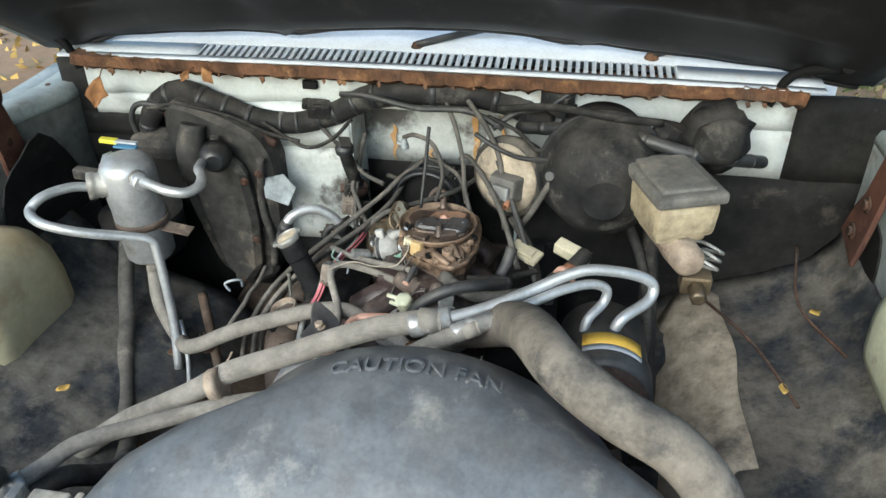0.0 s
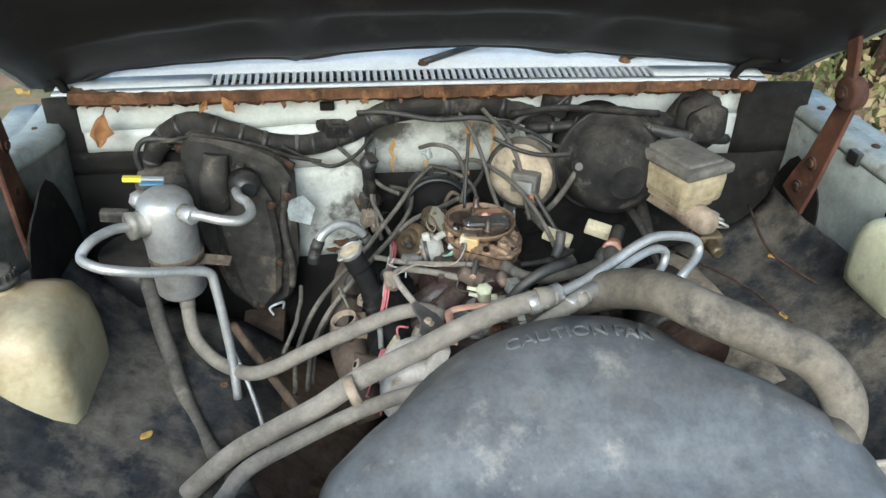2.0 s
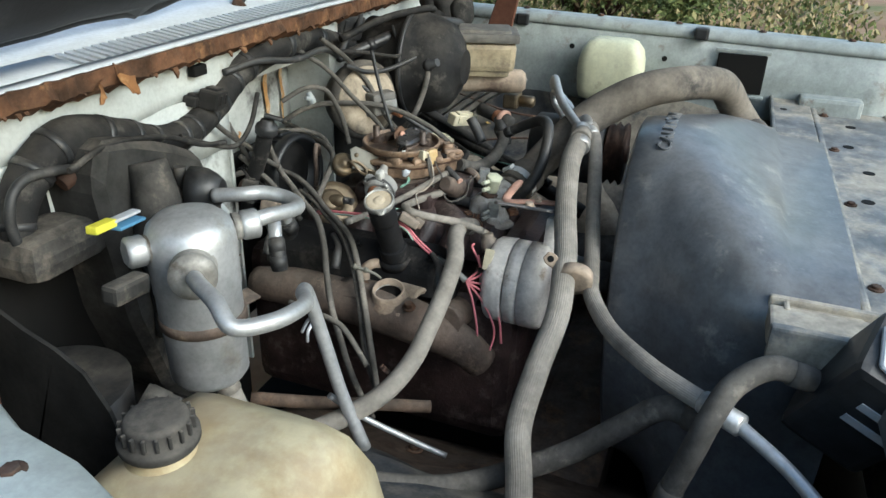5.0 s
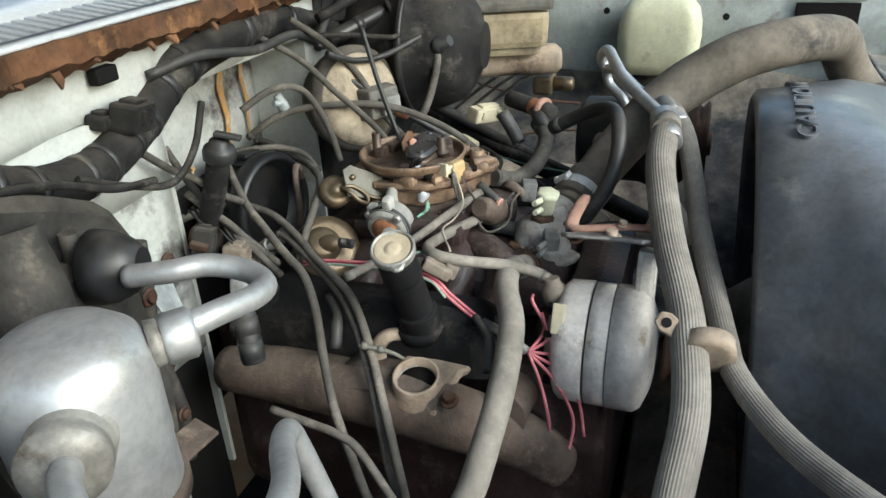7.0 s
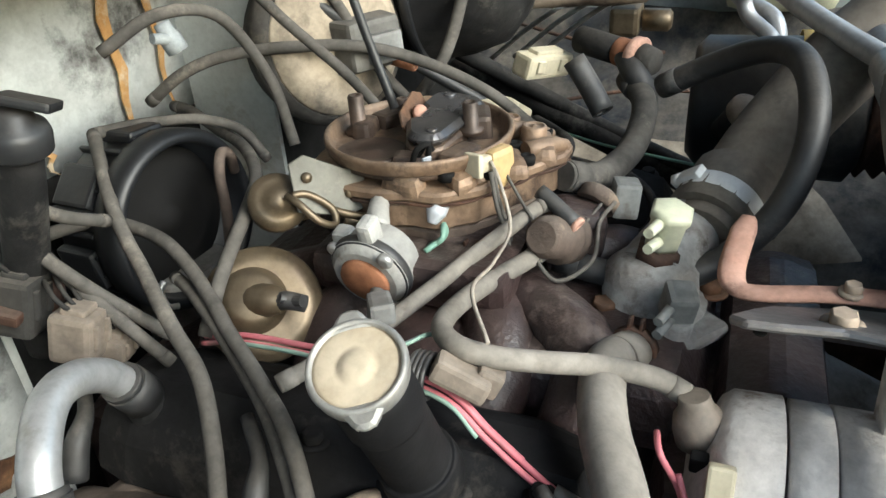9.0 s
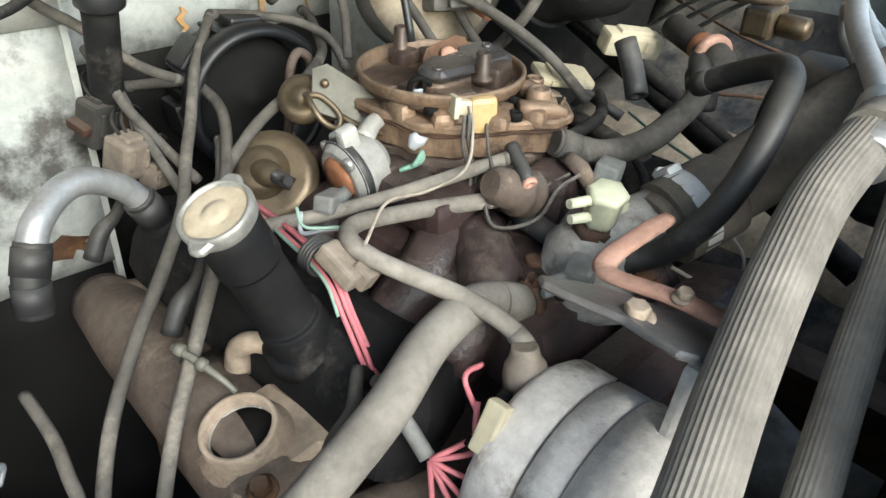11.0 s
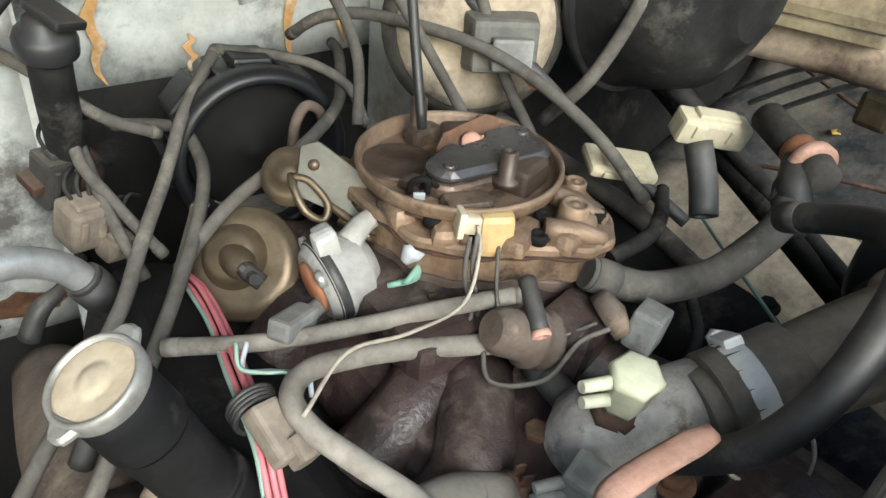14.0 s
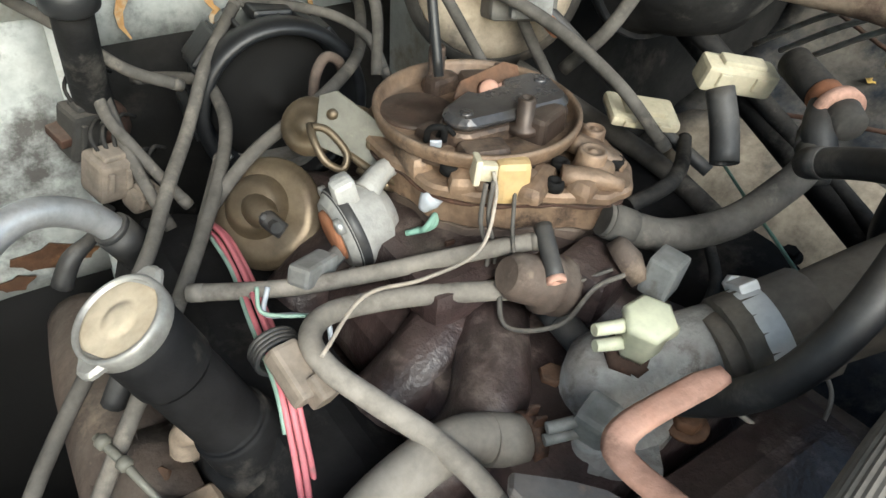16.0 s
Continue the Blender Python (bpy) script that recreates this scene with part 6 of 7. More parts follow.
def brake_booster():
    ob = thing("brake_booster", (0.40, 0.94, 0.95), "black round brake servo with a dusty rim on the bulkhead", "brake servo")
    b = B()
    lathe(b, (0.405, 1.03, 1.085), (0.03, -1, 0.0), [(0, 0.09), (0.03, 0.09), (0.05, 0.094), (0.08, 0.100), (0.10, 0.112), (0.105, 0.115), (0.113, 0.115), (0.118, 0.108), (0.150, 0.102), (0.185, 0.088), (0.205, 0.062), (0.212, 0.040), (0.22, 0.036)], 48)
    part("shell", b, "loom", ob, "dark dusty pressed shell")
    r = B()
    lathe(r, (0.408, 0.925, 1.085), (0.03, -1, 0.0), [(0, 0.1165), (0.003, 0.1178), (0.007, 0.1178), (0.010, 0.1165)], 48)
    part("rim", r, "black", ob, "black rolled rim")
    v = B()
    lathe(v, (0.325, 0.865, 1.10), (-0.3, -1, 0.4), [(0, 0.014), (0.012, 0.014), (0.014, 0.008), (0.03, 0.008)], 14)
    part("check_valve", v, "black", ob)
    return ob


def master_cylinder():
    ob = thing("master_cylinder", (0.47, 0.76, 1.02), "amber brake fluid reservoir with grey lid on a cast cylinder", "master cylinder")
    rot = Euler((0, 0, radians(20))).to_matrix()
    c = V(0.467, 0.785, 1.108)
    b = B()
    box(b, c + V(0, 0, -0.012), (0.102, 0.135, 0.062), rot, 0.012, 1.05)
    box(b, c + V(0, 0, -0.046), (0.085, 0.115, 0.02), rot, 0.008)
    part("reservoir", b, "resv", ob, "amber stained plastic reservoir")
    l = B()
    box(l, c + V(0, 0, 0.030), (0.118, 0.152, 0.020), rot, 0.007)
    box(l, c + V(0, 0, 0.040), (0.09, 0.118, 0.012), rot, 0.006)
    part("lid", l, "lid", ob, "grey ribbed rubber-edged lid")
    y = B()
    d = rot @ V(0, -1, 0)
    lathe(y, V(0.428, 0.905, 1.035), d, [(0, 0.036), (0.012, 0.036), (0.014, 0.026), (0.15, 0.026), (0.17, 0.028), (0.215, 0.026), (0.225, 0.018), (0.226, 0)], 24)
    part("cylinder", y, "flange", ob, "tan cast iron cylinder")
    for k in range(3):
        t = B()
        o = V(0.50 + 0.012 * k, 0.72 + 0.04 * k, 1.03 - 0.01 * k)
        tube(t, [o + V(-0.03, 0.01, 0), o + V(0.01, -0.005, 0.008), o + V(0.04, -0.02, 0.0), o + V(0.045, 0.0, -0.015), o + V(0.02, 0.02, -0.022), o + V(0.03, 0.06, -0.05), o + V(0.05, 0.12, -0.10)], 0.0032, 6, 8)
        part("brake_line", t, "zinc", ob, "thin steel brake pipe")
    pv = B()
    box(pv, (0.52, 0.725, 0.985), (0.05, 0.035, 0.035), bevel=0.006)
    lathe(pv, (0.52, 0.705, 0.985), (0, -1, 0), [(0, 0.014), (0.03, 0.014), (0.034, 0.009)], 6)
    part("combination_valve", pv, "brass", ob)
    return ob


def servo_unit():
    c, ax = V(0.225, 0.985, 1.035), V(-0.45, -0.85, 0.12).normalized()
    ob = thing("cruise_servo", c, "round grey vacuum servo with a square plastic cover", "servo")
    b = B()
    lathe(b, c - ax * 0.04, ax, [(0, 0.060), (0.03, 0.074), (0.050, 0.080), (0.060, 0.080), (0.064, 0.074), (0.068, 0.070)], 40)
    part("can", b, "darkgrey", ob)
    f = B()
    lathe(f, c + ax * 0.025, ax, [(0, 0.070), (0.006, 0.068), (0.014, 0.052), (0.016, 0.030), (0.020, 0.0)], 36)
    part("face", f, "tan", ob, "tan-dusted face")
    u = frame_of(ax, (0, 0, 1))
    x = B()
    box(x, c + ax * 0.052 + u @ V(0.016, -0.006, 0), (0.064, 0.050, 0.032), u, 0.005, 0.85)
    part("cover", x, "lid", ob, "grey square cover")
    x = B()
    box(x, c + ax * 0.072 + u @ V(0.020, -0.010, 0), (0.034, 0.026, 0.012), u, 0.003)
    part("cover_cap", x, "greyplug", ob)
    n = B()
    tube(n, [c + ax * 0.05 + u @ V(0.03, -0.02, 0), c + ax * 0.085 + u @ V(0.04, -0.03, 0)], 0.006, 1, 10, inner=0.6)
    part("nipple", n, "orange", ob, "rusty nipple")
    return ob


def compressor():
    ob = thing("compressor", (0.37, 0.50, 0.83), "black air-conditioning compressor with an orange and white label", "compressor")
    b = B()
    lathe(b, (0.365, 0.62, 0.93), (0, -1, 0), [(0, 0.055), (0.01, 0.066), (0.10, 0.068), (0.11, 0.072), (0.15, 0.072), (0.158, 0.060)], 36)
    part("body", b, "black", ob)
    p = B()
    lathe(p, (0.365, 0.462, 0.93), (0, -1, 0), [(0, 0.060), (0.004, 0.066), (0.012, 0.056), (0.02, 0.066), (0.028, 0.056), (0.036, 0.066), (0.040, 0.062), (0.040, 0.02), (0.046, 0.018)], 36)
    part("clutch_pulley", p, "darkrust", ob)
    for nm, y0, y1, mt in (("label", 0.50, 0.525, "orangelabel"), ("label", 0.488, 0.499, "label")):
        rows = [[V(0.365 + 0.0735 * math.sin(a), y, 0.93 + 0.0735 * math.cos(a)) for a in np.linspace(-0.5, 0.75, 9)] for y in (y0, y1)]
        s = B()
        sheet(s, rows, 0.0008)
        part(nm, s, mt, ob, "orange printed label" if mt == "orangelabel" else "white label edge")
    return ob


def canister_box():
    """The black box at the front with a hexagonal white sticker on its lid."""
    m = Euler((radians(24), radians(-22), radians(-20))).to_matrix()
    c = V(-0.409, 0.105, 1.042) - m @ V(0, 0, 0.090)
    ob = thing("junction_box", (c.x, c.y, 0.86), "black plastic box with a white hexagonal sticker on top", "box")
    b = B()
    box(b, c, (0.092, 0.10, 0.17), m, 0.012)
    part("body", b, "black", ob)
    s = B()
    hx = [(0.049 * math.cos(a), 0.049 * math.sin(a)) for a in [radians(60 * k + 15) for k in range(6)]]
    plate(s, hx, 0.007, Matrix.Translation(c + m @ V(0, 0, 0.086)) @ m.to_4x4(), 0.002)
    st = part("lid", s, "label", ob, "white hexagonal lid with faded print")
    for j in range(3):
        k = B()
        box(k, c + m @ V(-0.018 + 0.018 * j, 0.004 * j, 0.0935), (0.006, 0.022, 0.0008), m, 0)
        part("faded_print", k, "blueprint", st)
    for j in range(2):
        k = B()
        box(k, c + m @ V(-0.0465, -0.01, 0.035 - 0.03 * j), (0.002, 0.055, 0.012), m, 0)
        part("marking_bar", k, "label", ob)
    return ob


moved(accumulator(), -0.007, -0.007, -0.002)
hvac_case()
bottle("washer_tank", "yellowed plastic washer tank with a ribbed dark screw cap", (-0.760, 0.612, 0.836), (0.225, 0.235, 0.34), (-0.777, 0.653, 1.027), "tank")
bottle("coolant_tank", "pale translucent coolant tank against the far fender", (0.80, 0.545, 1.02), (0.10, 0.165, 0.155), None, "paleplastic")
moved(brake_booster(), -0.05, -0.02, 0)
master_cylinder()
moved(servo_unit(), -0.03, -0.025, 0)
moved(compressor(), 0.008, 0.012, 0.008)
moved(canister_box(), 0.01, -0.069, -0.023)


# ---- hoses, pipes, wires ----
def hose(name, label, category, material, r, pts, sides=14, ribs=0.0, inner=0.0, group=""):
    bm = B()
    tube(bm, [V(*p) for p in pts], r, 7, sides, ribs, inner=inner)
    ob = solo(name, bm, material, label, category, group)
    line = smooth_line([V(*p) for p in pts], 7)
    rr = r if isinstance(r, (int, float)) else r[len(r) // 2]
    if category == "wiring":
        # turns of tape at uneven steps
        rnd = random.Random(len(line))
        k = 3
        while k < len(line) - 3:
            i0 = k / (len(line) - 1) * (len(r) - 1) if not isinstance(r, (int, float)) else 0
            q = rr if isinstance(r, (int, float)) else float(np.interp(i0, range(len(r)), r))
            t = B()
            tube(t, [line[k], line[k].lerp(line[k + 1], 0.8)], q * 1.05, 1, 14)
            part("tape_wrap", t, "black", ob)
            k += rnd.choice((3, 4, 6, 7))
    elif rr >= 0.0045 and category == "hose":
        for e, s in ((0, 1), (-1, -1)):
            a, b = line[e], line[e + s]
            d = (b - a).normalized()
            t = B()
            tube(t, [a + d * rr * 0.3, a + d * rr * 1.9], rr * 1.07, 1, 18)
            part("end_cuff", t, material, ob)
    return ob


hose("suction_hose", "thick ribbed dusty grey air-conditioning hose lying across the engine", "hose", "achose", 0.0170,
     [(0.137, 0.489, 1.042), (0.12, 0.488, 1.04), (0.05, 0.488, 1.020), (-0.015, 0.478, 0.998), (-0.085, 0.463, 0.972), (-0.15, 0.446, 0.952), (-0.19, 0.438, 0.936), (-0.25, 0.43, 0.896), (-0.32, 0.438, 0.846), (-0.39, 0.44, 0.8), (-0.45, 0.42, 0.76), (-0.52, 0.4, 0.7)], 68, 0.014)
hose("liquid_hose", "ribbed grey air-conditioning hose beside the thicker one", "hose", "achose", 0.012,
     [(0.19, 0.484, 1.042), (0.138, 0.464, 1.026), (0.071, 0.448, 0.99), (0.002, 0.434, 0.955), (-0.083, 0.416, 0.93), (-0.15, 0.404, 0.918), (-0.2, 0.392, 0.908), (-0.277, 0.352, 0.905), (-0.349, 0.297, 0.913), (-0.379, 0.251, 0.909), (-0.409, 0.202, 0.908)], 56, 0.014)
for nm, pts, r in (("suction_pipe", [(0.135, 0.487, 1.044), (0.2, 0.52, 1.05), (0.26, 0.555, 1.062), (0.31, 0.578, 1.078), (0.347, 0.59, 1.083), (0.405, 0.605, 1.07), (0.436, 0.612, 1.05), (0.432, 0.598, 1.03), (0.395, 0.565, 1.018), (0.38, 0.555, 0.99)], 0.0085),
                   ("discharge_pipe", [(0.19, 0.486, 1.043), (0.255, 0.535, 1.05), (0.305, 0.565, 1.06), (0.345, 0.588, 1.058), (0.368, 0.595, 1.046), (0.366, 0.588, 1.026), (0.345, 0.565, 1.01), (0.34, 0.555, 0.985)], 0.0075),
                   ("accumulator_pipe", [(-0.575, 0.772, 1.045), (-0.605, 0.742, 1.058), (-0.632, 0.7, 1.06), (-0.645, 0.672, 1.045), (-0.615, 0.648, 1.04), (-0.575, 0.643, 1.033), (-0.532, 0.66, 1.016), (-0.482, 0.695, 0.992), (-0.448, 0.712, 0.975), (-0.44, 0.708, 0.945), (-0.432, 0.695, 0.878), (-0.425, 0.679, 0.804), (-0.42, 0.65, 0.72)], 0.009),
                   ("evaporator_pipe", [(-0.48, 0.768, 1.07), (-0.448, 0.754, 1.07), (-0.413, 0.747, 1.064), (-0.384, 0.756, 1.058), (-0.37, 0.782, 1.059), (-0.378, 0.812, 1.064), (-0.395, 0.835, 1.064), (-0.405, 0.87, 1.06)], 0.0095)):
    hose(nm, "bent bare aluminium air-conditioning pipe", "pipe", "alu", r, pts, 16, group="air-conditioning pipes")
for p0, p1, r in (((0.09, 0.483, 1.030), (0.15, 0.494, 1.047), 0.0185), ((0.155, 0.472, 1.032), (0.21, 0.500, 1.047), 0.0145), ((-0.392, 0.229, 0.909), (-0.422, 0.184, 0.908), 0.0145)):
    b = B()
    d = V(*p1) - V(*p0)
    lathe(b, p0, d, [(0, r * 0.9), (0.004, r), (d.length * 0.3, r), (d.length * 0.32, r * 0.93), (d.length * 0.4, r * 0.93), (d.length * 0.42, r), (d.length * 0.6, r), (d.length * 0.62, r * 0.93), (d.length * 0.95, r * 0.93), (d.length, r * 0.6)], 20)
    solo("ferrule", b, "steel", "crimped bright ferrule at the end of the hose", "ferrule", "hose ferrules")
hose("condenser_pipe", "bare aluminium pipe running down from the hose end", "pipe", "alu", 0.008, [(-0.418, 0.19, 0.908), (-0.46, 0.13, 0.89), (-0.5, 0.08, 0.86), (-0.51, 0.04, 0.8)], 14)


def hose_tab():
    ob = thing("hose_strap", (-0.205, 0.424, 0.985), "tan metal strap clamping two hoses together", "clamp")
    b = B()
    d = V(-0.083, -0.01, -0.033).normalized()
    lathe(b, V(-0.192, 0.446, 0.994), d, [(0, 0.018), (0, 0.0265), (0.016, 0.0265), (0.016, 0.018)], 26, None, 1.0)
    part("band", b, "flange", ob)
    t = B()
    plate(t, [(-0.008, 0), (0.008, 0), (0.010, 0.022), (0.006, 0.030), (-0.006, 0.030), (-0.010, 0.022)], 0.003, Matrix.Translation((-0.197, 0.466, 1.002)) @ frame_of((-0.8, -0.1, 0.5), (0.1, 0.8, 0.5)).to_4x4())
    tb = part("tab", t, "flange", ob)
    # black disc on the tab paints the shade in its hole
    h = B()
    lathe(h, V(-0.197, 0.466, 1.002) + frame_of((-0.8, -0.1, 0.5), (0.1, 0.8, 0.5)) @ V(0, 0.02, 0.0032), (-0.8, -0.1, 0.5), [(0, 0.005), (0.0006, 0.005)], 12)
    part("tab_hole", h, "void", tb)
    return ob


moved(hose_tab(), 0.004, -0.024, -0.062)
hose("radiator_hose", "fat dusty brown-grey upper radiator hose", "hose", "radhose", [0.0268, 0.0280, 0.0310, 0.0330, 0.0335, 0.033, 0.032, 0.031, 0.031, 0.031, 0.030, 0.030],
     [(0.095, 0.602, 0.928), (0.13, 0.588, 0.942), (0.18, 0.56, 0.975), (0.225, 0.515, 1.025), (0.252, 0.47, 1.062), (0.275, 0.405, 1.098), (0.31, 0.335, 1.112), (0.37, 0.285, 1.104), (0.44, 0.262, 1.078), (0.485, 0.235, 1.03), (0.475, 0.2, 0.99), (0.42, 0.175, 0.972)], 24)
hose_clamp((0.120, 0.592, 0.938), (0.9, -0.36, 0.36), 0.0318, (0.121, 0.613, 0.963))
hose("air_hose", "long dusty grey heater hose sagging over the manifold", "hose", "achose", 0.0140,
     [(-0.018, 0.632, 0.898), (-0.058, 0.643, 0.913), (-0.11, 0.635, 0.915), (-0.168, 0.614, 0.908), (-0.236, 0.606, 0.884), (-0.29, 0.608, 0.854), (-0.339, 0.615, 0.822), (-0.385, 0.64, 0.79), (-0.43, 0.69, 0.762), (-0.475, 0.735, 0.757), (-0.51, 0.77, 0.79), (-0.518, 0.8, 0.87)], 18)
hose("lower_hose", "long dark grey hose running along the inner fender", "hose", "hose", 0.0155,
     [(-0.6, 0.85, 0.88), (-0.568, 0.761, 0.825), (-0.542, 0.702, 0.785), (-0.517, 0.637, 0.756), (-0.483, 0.57, 0.735), (-0.448, 0.506, 0.728), (-0.405, 0.44, 0.738), (-0.372, 0.37, 0.77), (-0.362, 0.31, 0.825), (-0.37, 0.265, 0.872), (-0.4, 0.215, 0.88)], 18)
hose("bypass_hose", "dusty grey hose arching up beside the black box", "hose", "hose", 0.014, [(-0.445, 0.25, 0.79), (-0.436, 0.232, 0.86), (-0.425, 0.218, 0.915), (-0.4, 0.2, 0.945), (-0.38, 0.165, 0.965), (-0.372, 0.12, 0.955)], 16)
hose("vent_hose", "pale grey bent hose looping between carburettor and alternator", "hose", "lighthose", 0.0066,
     [(0.03, 0.704, 0.936), (0.008, 0.714, 0.936), (-0.018, 0.727, 0.936), (-0.051, 0.737, 0.938), (-0.086, 0.736, 0.945), (-0.104, 0.722, 0.947), (-0.104, 0.7, 0.943), (-0.092, 0.674, 0.936), (-0.076, 0.642, 0.928), (-0.066, 0.612, 0.918), (-0.064, 0.594, 0.908)], 16)
hose("vacuum_pipe", "straight pale grey rubber vacuum hose", "hose", "lighthose", 0.0056, [(0.05, 0.704, 0.966), (0.038, 0.714, 0.962), (-0.006, 0.745, 0.945), (-0.045, 0.762, 0.938), (-0.09, 0.785, 0.93), (-0.14, 0.82, 0.922)], 14)
hose("heater_hose", "glossy black heater hose curving round the front of the engine", "hose", "blackhose", 0.0098,
     [(0.052, 0.70, 0.918), (0.05, 0.66, 0.912), (0.050, 0.618, 0.914), (0.068, 0.585, 0.925), (0.068, 0.556, 0.965), (0.080, 0.543, 1.003), (0.105, 0.543, 1.034), (0.14, 0.553, 1.05), (0.175, 0.575, 1.045), (0.20, 0.61, 1.025), (0.215, 0.65, 1.0)], 18)
hose("crankcase_hose", "dusty grey hose curving away from the carburettor base", "hose", "hose", 0.0115,
     [(0.098, 0.706, 0.964), (0.118, 0.694, 0.955), (0.144, 0.682, 0.948), (0.185, 0.668, 0.952), (0.225, 0.664, 0.965), (0.267, 0.670, 0.972), (0.30, 0.69, 0.98)], 16)
hose("loop_hose", "thin glossy black hose dropping behind the manifold", "hose", "blackhose", 0.0055, [(0.0, 0.735, 0.92), (0.01, 0.715, 0.89), (0.005, 0.69, 0.875), (-0.02, 0.67, 0.872), (-0.05, 0.665, 0.87)], 12)
VAC = [
    [(0.004, 1.067, 1.004), (-0.025, 1.037, 0.990), (-0.051, 1.009, 0.975), (-0.070, 0.984, 0.960), (-0.089, 0.956, 0.950), (-0.110, 0.927, 0.941), (-0.127, 0.902, 0.933), (-0.150, 0.868, 0.922), (-0.185, 0.838, 0.900), (-0.225, 0.812, 0.870), (-0.262, 0.785, 0.835), (-0.29, 0.755, 0.795), (-0.31, 0.725, 0.745), (-0.315, 0.69, 0.68)],
    [(-0.090, 1.085, 0.945), (-0.062, 1.06, 0.950), (-0.045, 1.033, 0.954), (-0.047, 0.997, 0.954), (-0.054, 0.964, 0.950), (-0.069, 0.933, 0.942), (-0.089, 0.902, 0.933), (-0.106, 0.879, 0.925), (-0.135, 0.838, 0.918), (-0.165, 0.800, 0.908), (-0.205, 0.765, 0.880), (-0.245, 0.735, 0.838), (-0.275, 0.71, 0.78), (-0.29, 0.69, 0.69)],
    [(0.135, 1.10, 0.980), (0.128, 1.074, 0.979), (0.104, 1.029, 0.974), (0.069, 0.975, 0.975), (0.016, 0.927, 0.976), (-0.027, 0.909, 0.968), (-0.054, 0.904, 0.957), (-0.075, 0.905, 0.938), (-0.10, 0.905, 0.91)],
    [(0.075, 1.070, 1.005), (0.085, 1.035, 1.030), (0.105, 1.000, 1.042), (0.130, 0.945, 1.045), (0.155, 0.895, 1.040), (0.180, 0.850, 1.022), (0.205, 0.80, 0.99), (0.225, 0.76, 0.95)],
    [(0.002, 1.066, 1.004), (0.022, 1.052, 1.004), (0.048, 1.040, 1.000), (0.075, 1.018, 0.994), (0.092, 0.992, 0.980), (0.10, 0.975, 0.95)],
    [(-0.140, 1.020, 1.010), (-0.137, 0.987, 0.985), (-0.136, 0.968, 0.972), (-0.126, 0.959, 0.952), (-0.116, 0.948, 0.933), (-0.10, 0.935, 0.905)],
    [(-0.125, 1.05, 1.06), (-0.131, 1.010, 1.005), (-0.131, 0.975, 0.965), (-0.128, 0.945, 0.935), (-0.12, 0.92, 0.90)],
    [(-0.22, 1.015, 1.10), (-0.175, 1.005, 1.055), (-0.150, 0.995, 1.035), (-0.115, 0.985, 1.000), (-0.075, 0.990, 0.975)],
    [(-0.066, 0.952, 0.930), (-0.078, 0.930, 0.930), (-0.098, 0.898, 0.924), (-0.118, 0.868, 0.916), (-0.15, 0.825, 0.905), (-0.19, 0.785, 0.882), (-0.235, 0.75, 0.84), (-0.268, 0.725, 0.77), (-0.28, 0.70, 0.70)],
]
for i, pts in enumerate(VAC):
    hose("vacuum_hose", "thin dusty grey rubber vacuum hose", "hose", "hose", 0.0052 if i < 4 else 0.0045, pts, 12, group="vacuum hoses")
hose("copper_tube", "small copper-coloured bent tube at the distributor", "pipe", "manifold", 0.0045, [(0.016, 0.968, 0.90), (0.022, 0.968, 0.935), (0.028, 0.972, 0.966), (0.040, 0.976, 0.980), (0.054, 0.979, 0.973), (0.062, 0.984, 0.955)], 12)
dip = hose("dipstick_tube", "dark upright tube with a black knob on top", "tube", "loom", 0.0135, [(-0.143, 0.961, 1.062), (-0.142, 0.972, 1.03), (-0.139, 0.992, 0.985), (-0.134, 1.012, 0.945), (-0.130, 1.02, 0.90)], 18)
b = B()
lathe(b, (-0.143, 0.961, 1.056), (0.0, -0.2, 1), [(0, 0.0150), (0.003, 0.0185), (0.013, 0.0190), (0.018, 0.0170), (0.020, 0.0120), (0.026, 0.0110), (0.028, 0.0)], 24)
box(b, (-0.137, 0.948, 1.085), (0.022, 0.030, 0.006), Euler((0.3, 0.2, 0.5)).to_matrix(), 0.002)
part("knob", b, "black", dip, "black knob with a raised grip")
b = B()
lathe(b, (-0.136, 1.004, 0.962), (0.1, 0.4, -1), [(0, 0.0150), (0.006, 0.020), (0.018, 0.021), (0.024, 0.015)], 18)
box(b, (-0.150, 1.000, 0.955), (0.045, 0.022, 0.008), Euler((0.3, 0, 0.3)).to_matrix(), 0.002)
part("foot_bracket", b, "darkrust", dip, "dark rusty bracket round the tube foot")
hose("throttle_rod", "slim dark rod rising out of the carburettor", "rod", "black", 0.0034, [(0.04, 0.815, 1.03), (0.045, 0.84, 1.10), (0.05, 0.86, 1.17)], 8)
# loom along the bulkhead: one thick wrapped bundle
hose("wiring_loom", "thick black wrapped wiring loom sagging along the bulkhead", "wiring", "loom", [0.016, 0.024, 0.027, 0.026, 0.023, 0.022, 0.024, 0.026, 0.027, 0.024, 0.02],
     [(-0.60, 1.0, 1.03), (-0.57, 1.01, 1.10), (-0.50, 1.005, 1.145), (-0.42, 1.0, 1.125), (-0.34, 1.01, 1.095), (-0.26, 1.018, 1.088), (-0.18, 1.028, 1.11), (-0.10, 1.03, 1.15), (0.04, 1.03, 1.168), (0.16, 1.03, 1.155), (0.26, 1.01, 1.12)], 14)
hose("wiring_loom", "black wrapped loom branch over the brake servo", "wiring", "black", 0.012, [(0.2, 0.99, 1.12), (0.30, 0.93, 1.15), (0.40, 0.88, 1.165), (0.50, 0.86, 1.15), (0.58, 0.89, 1.13), (0.64, 0.95, 1.10)], 12)
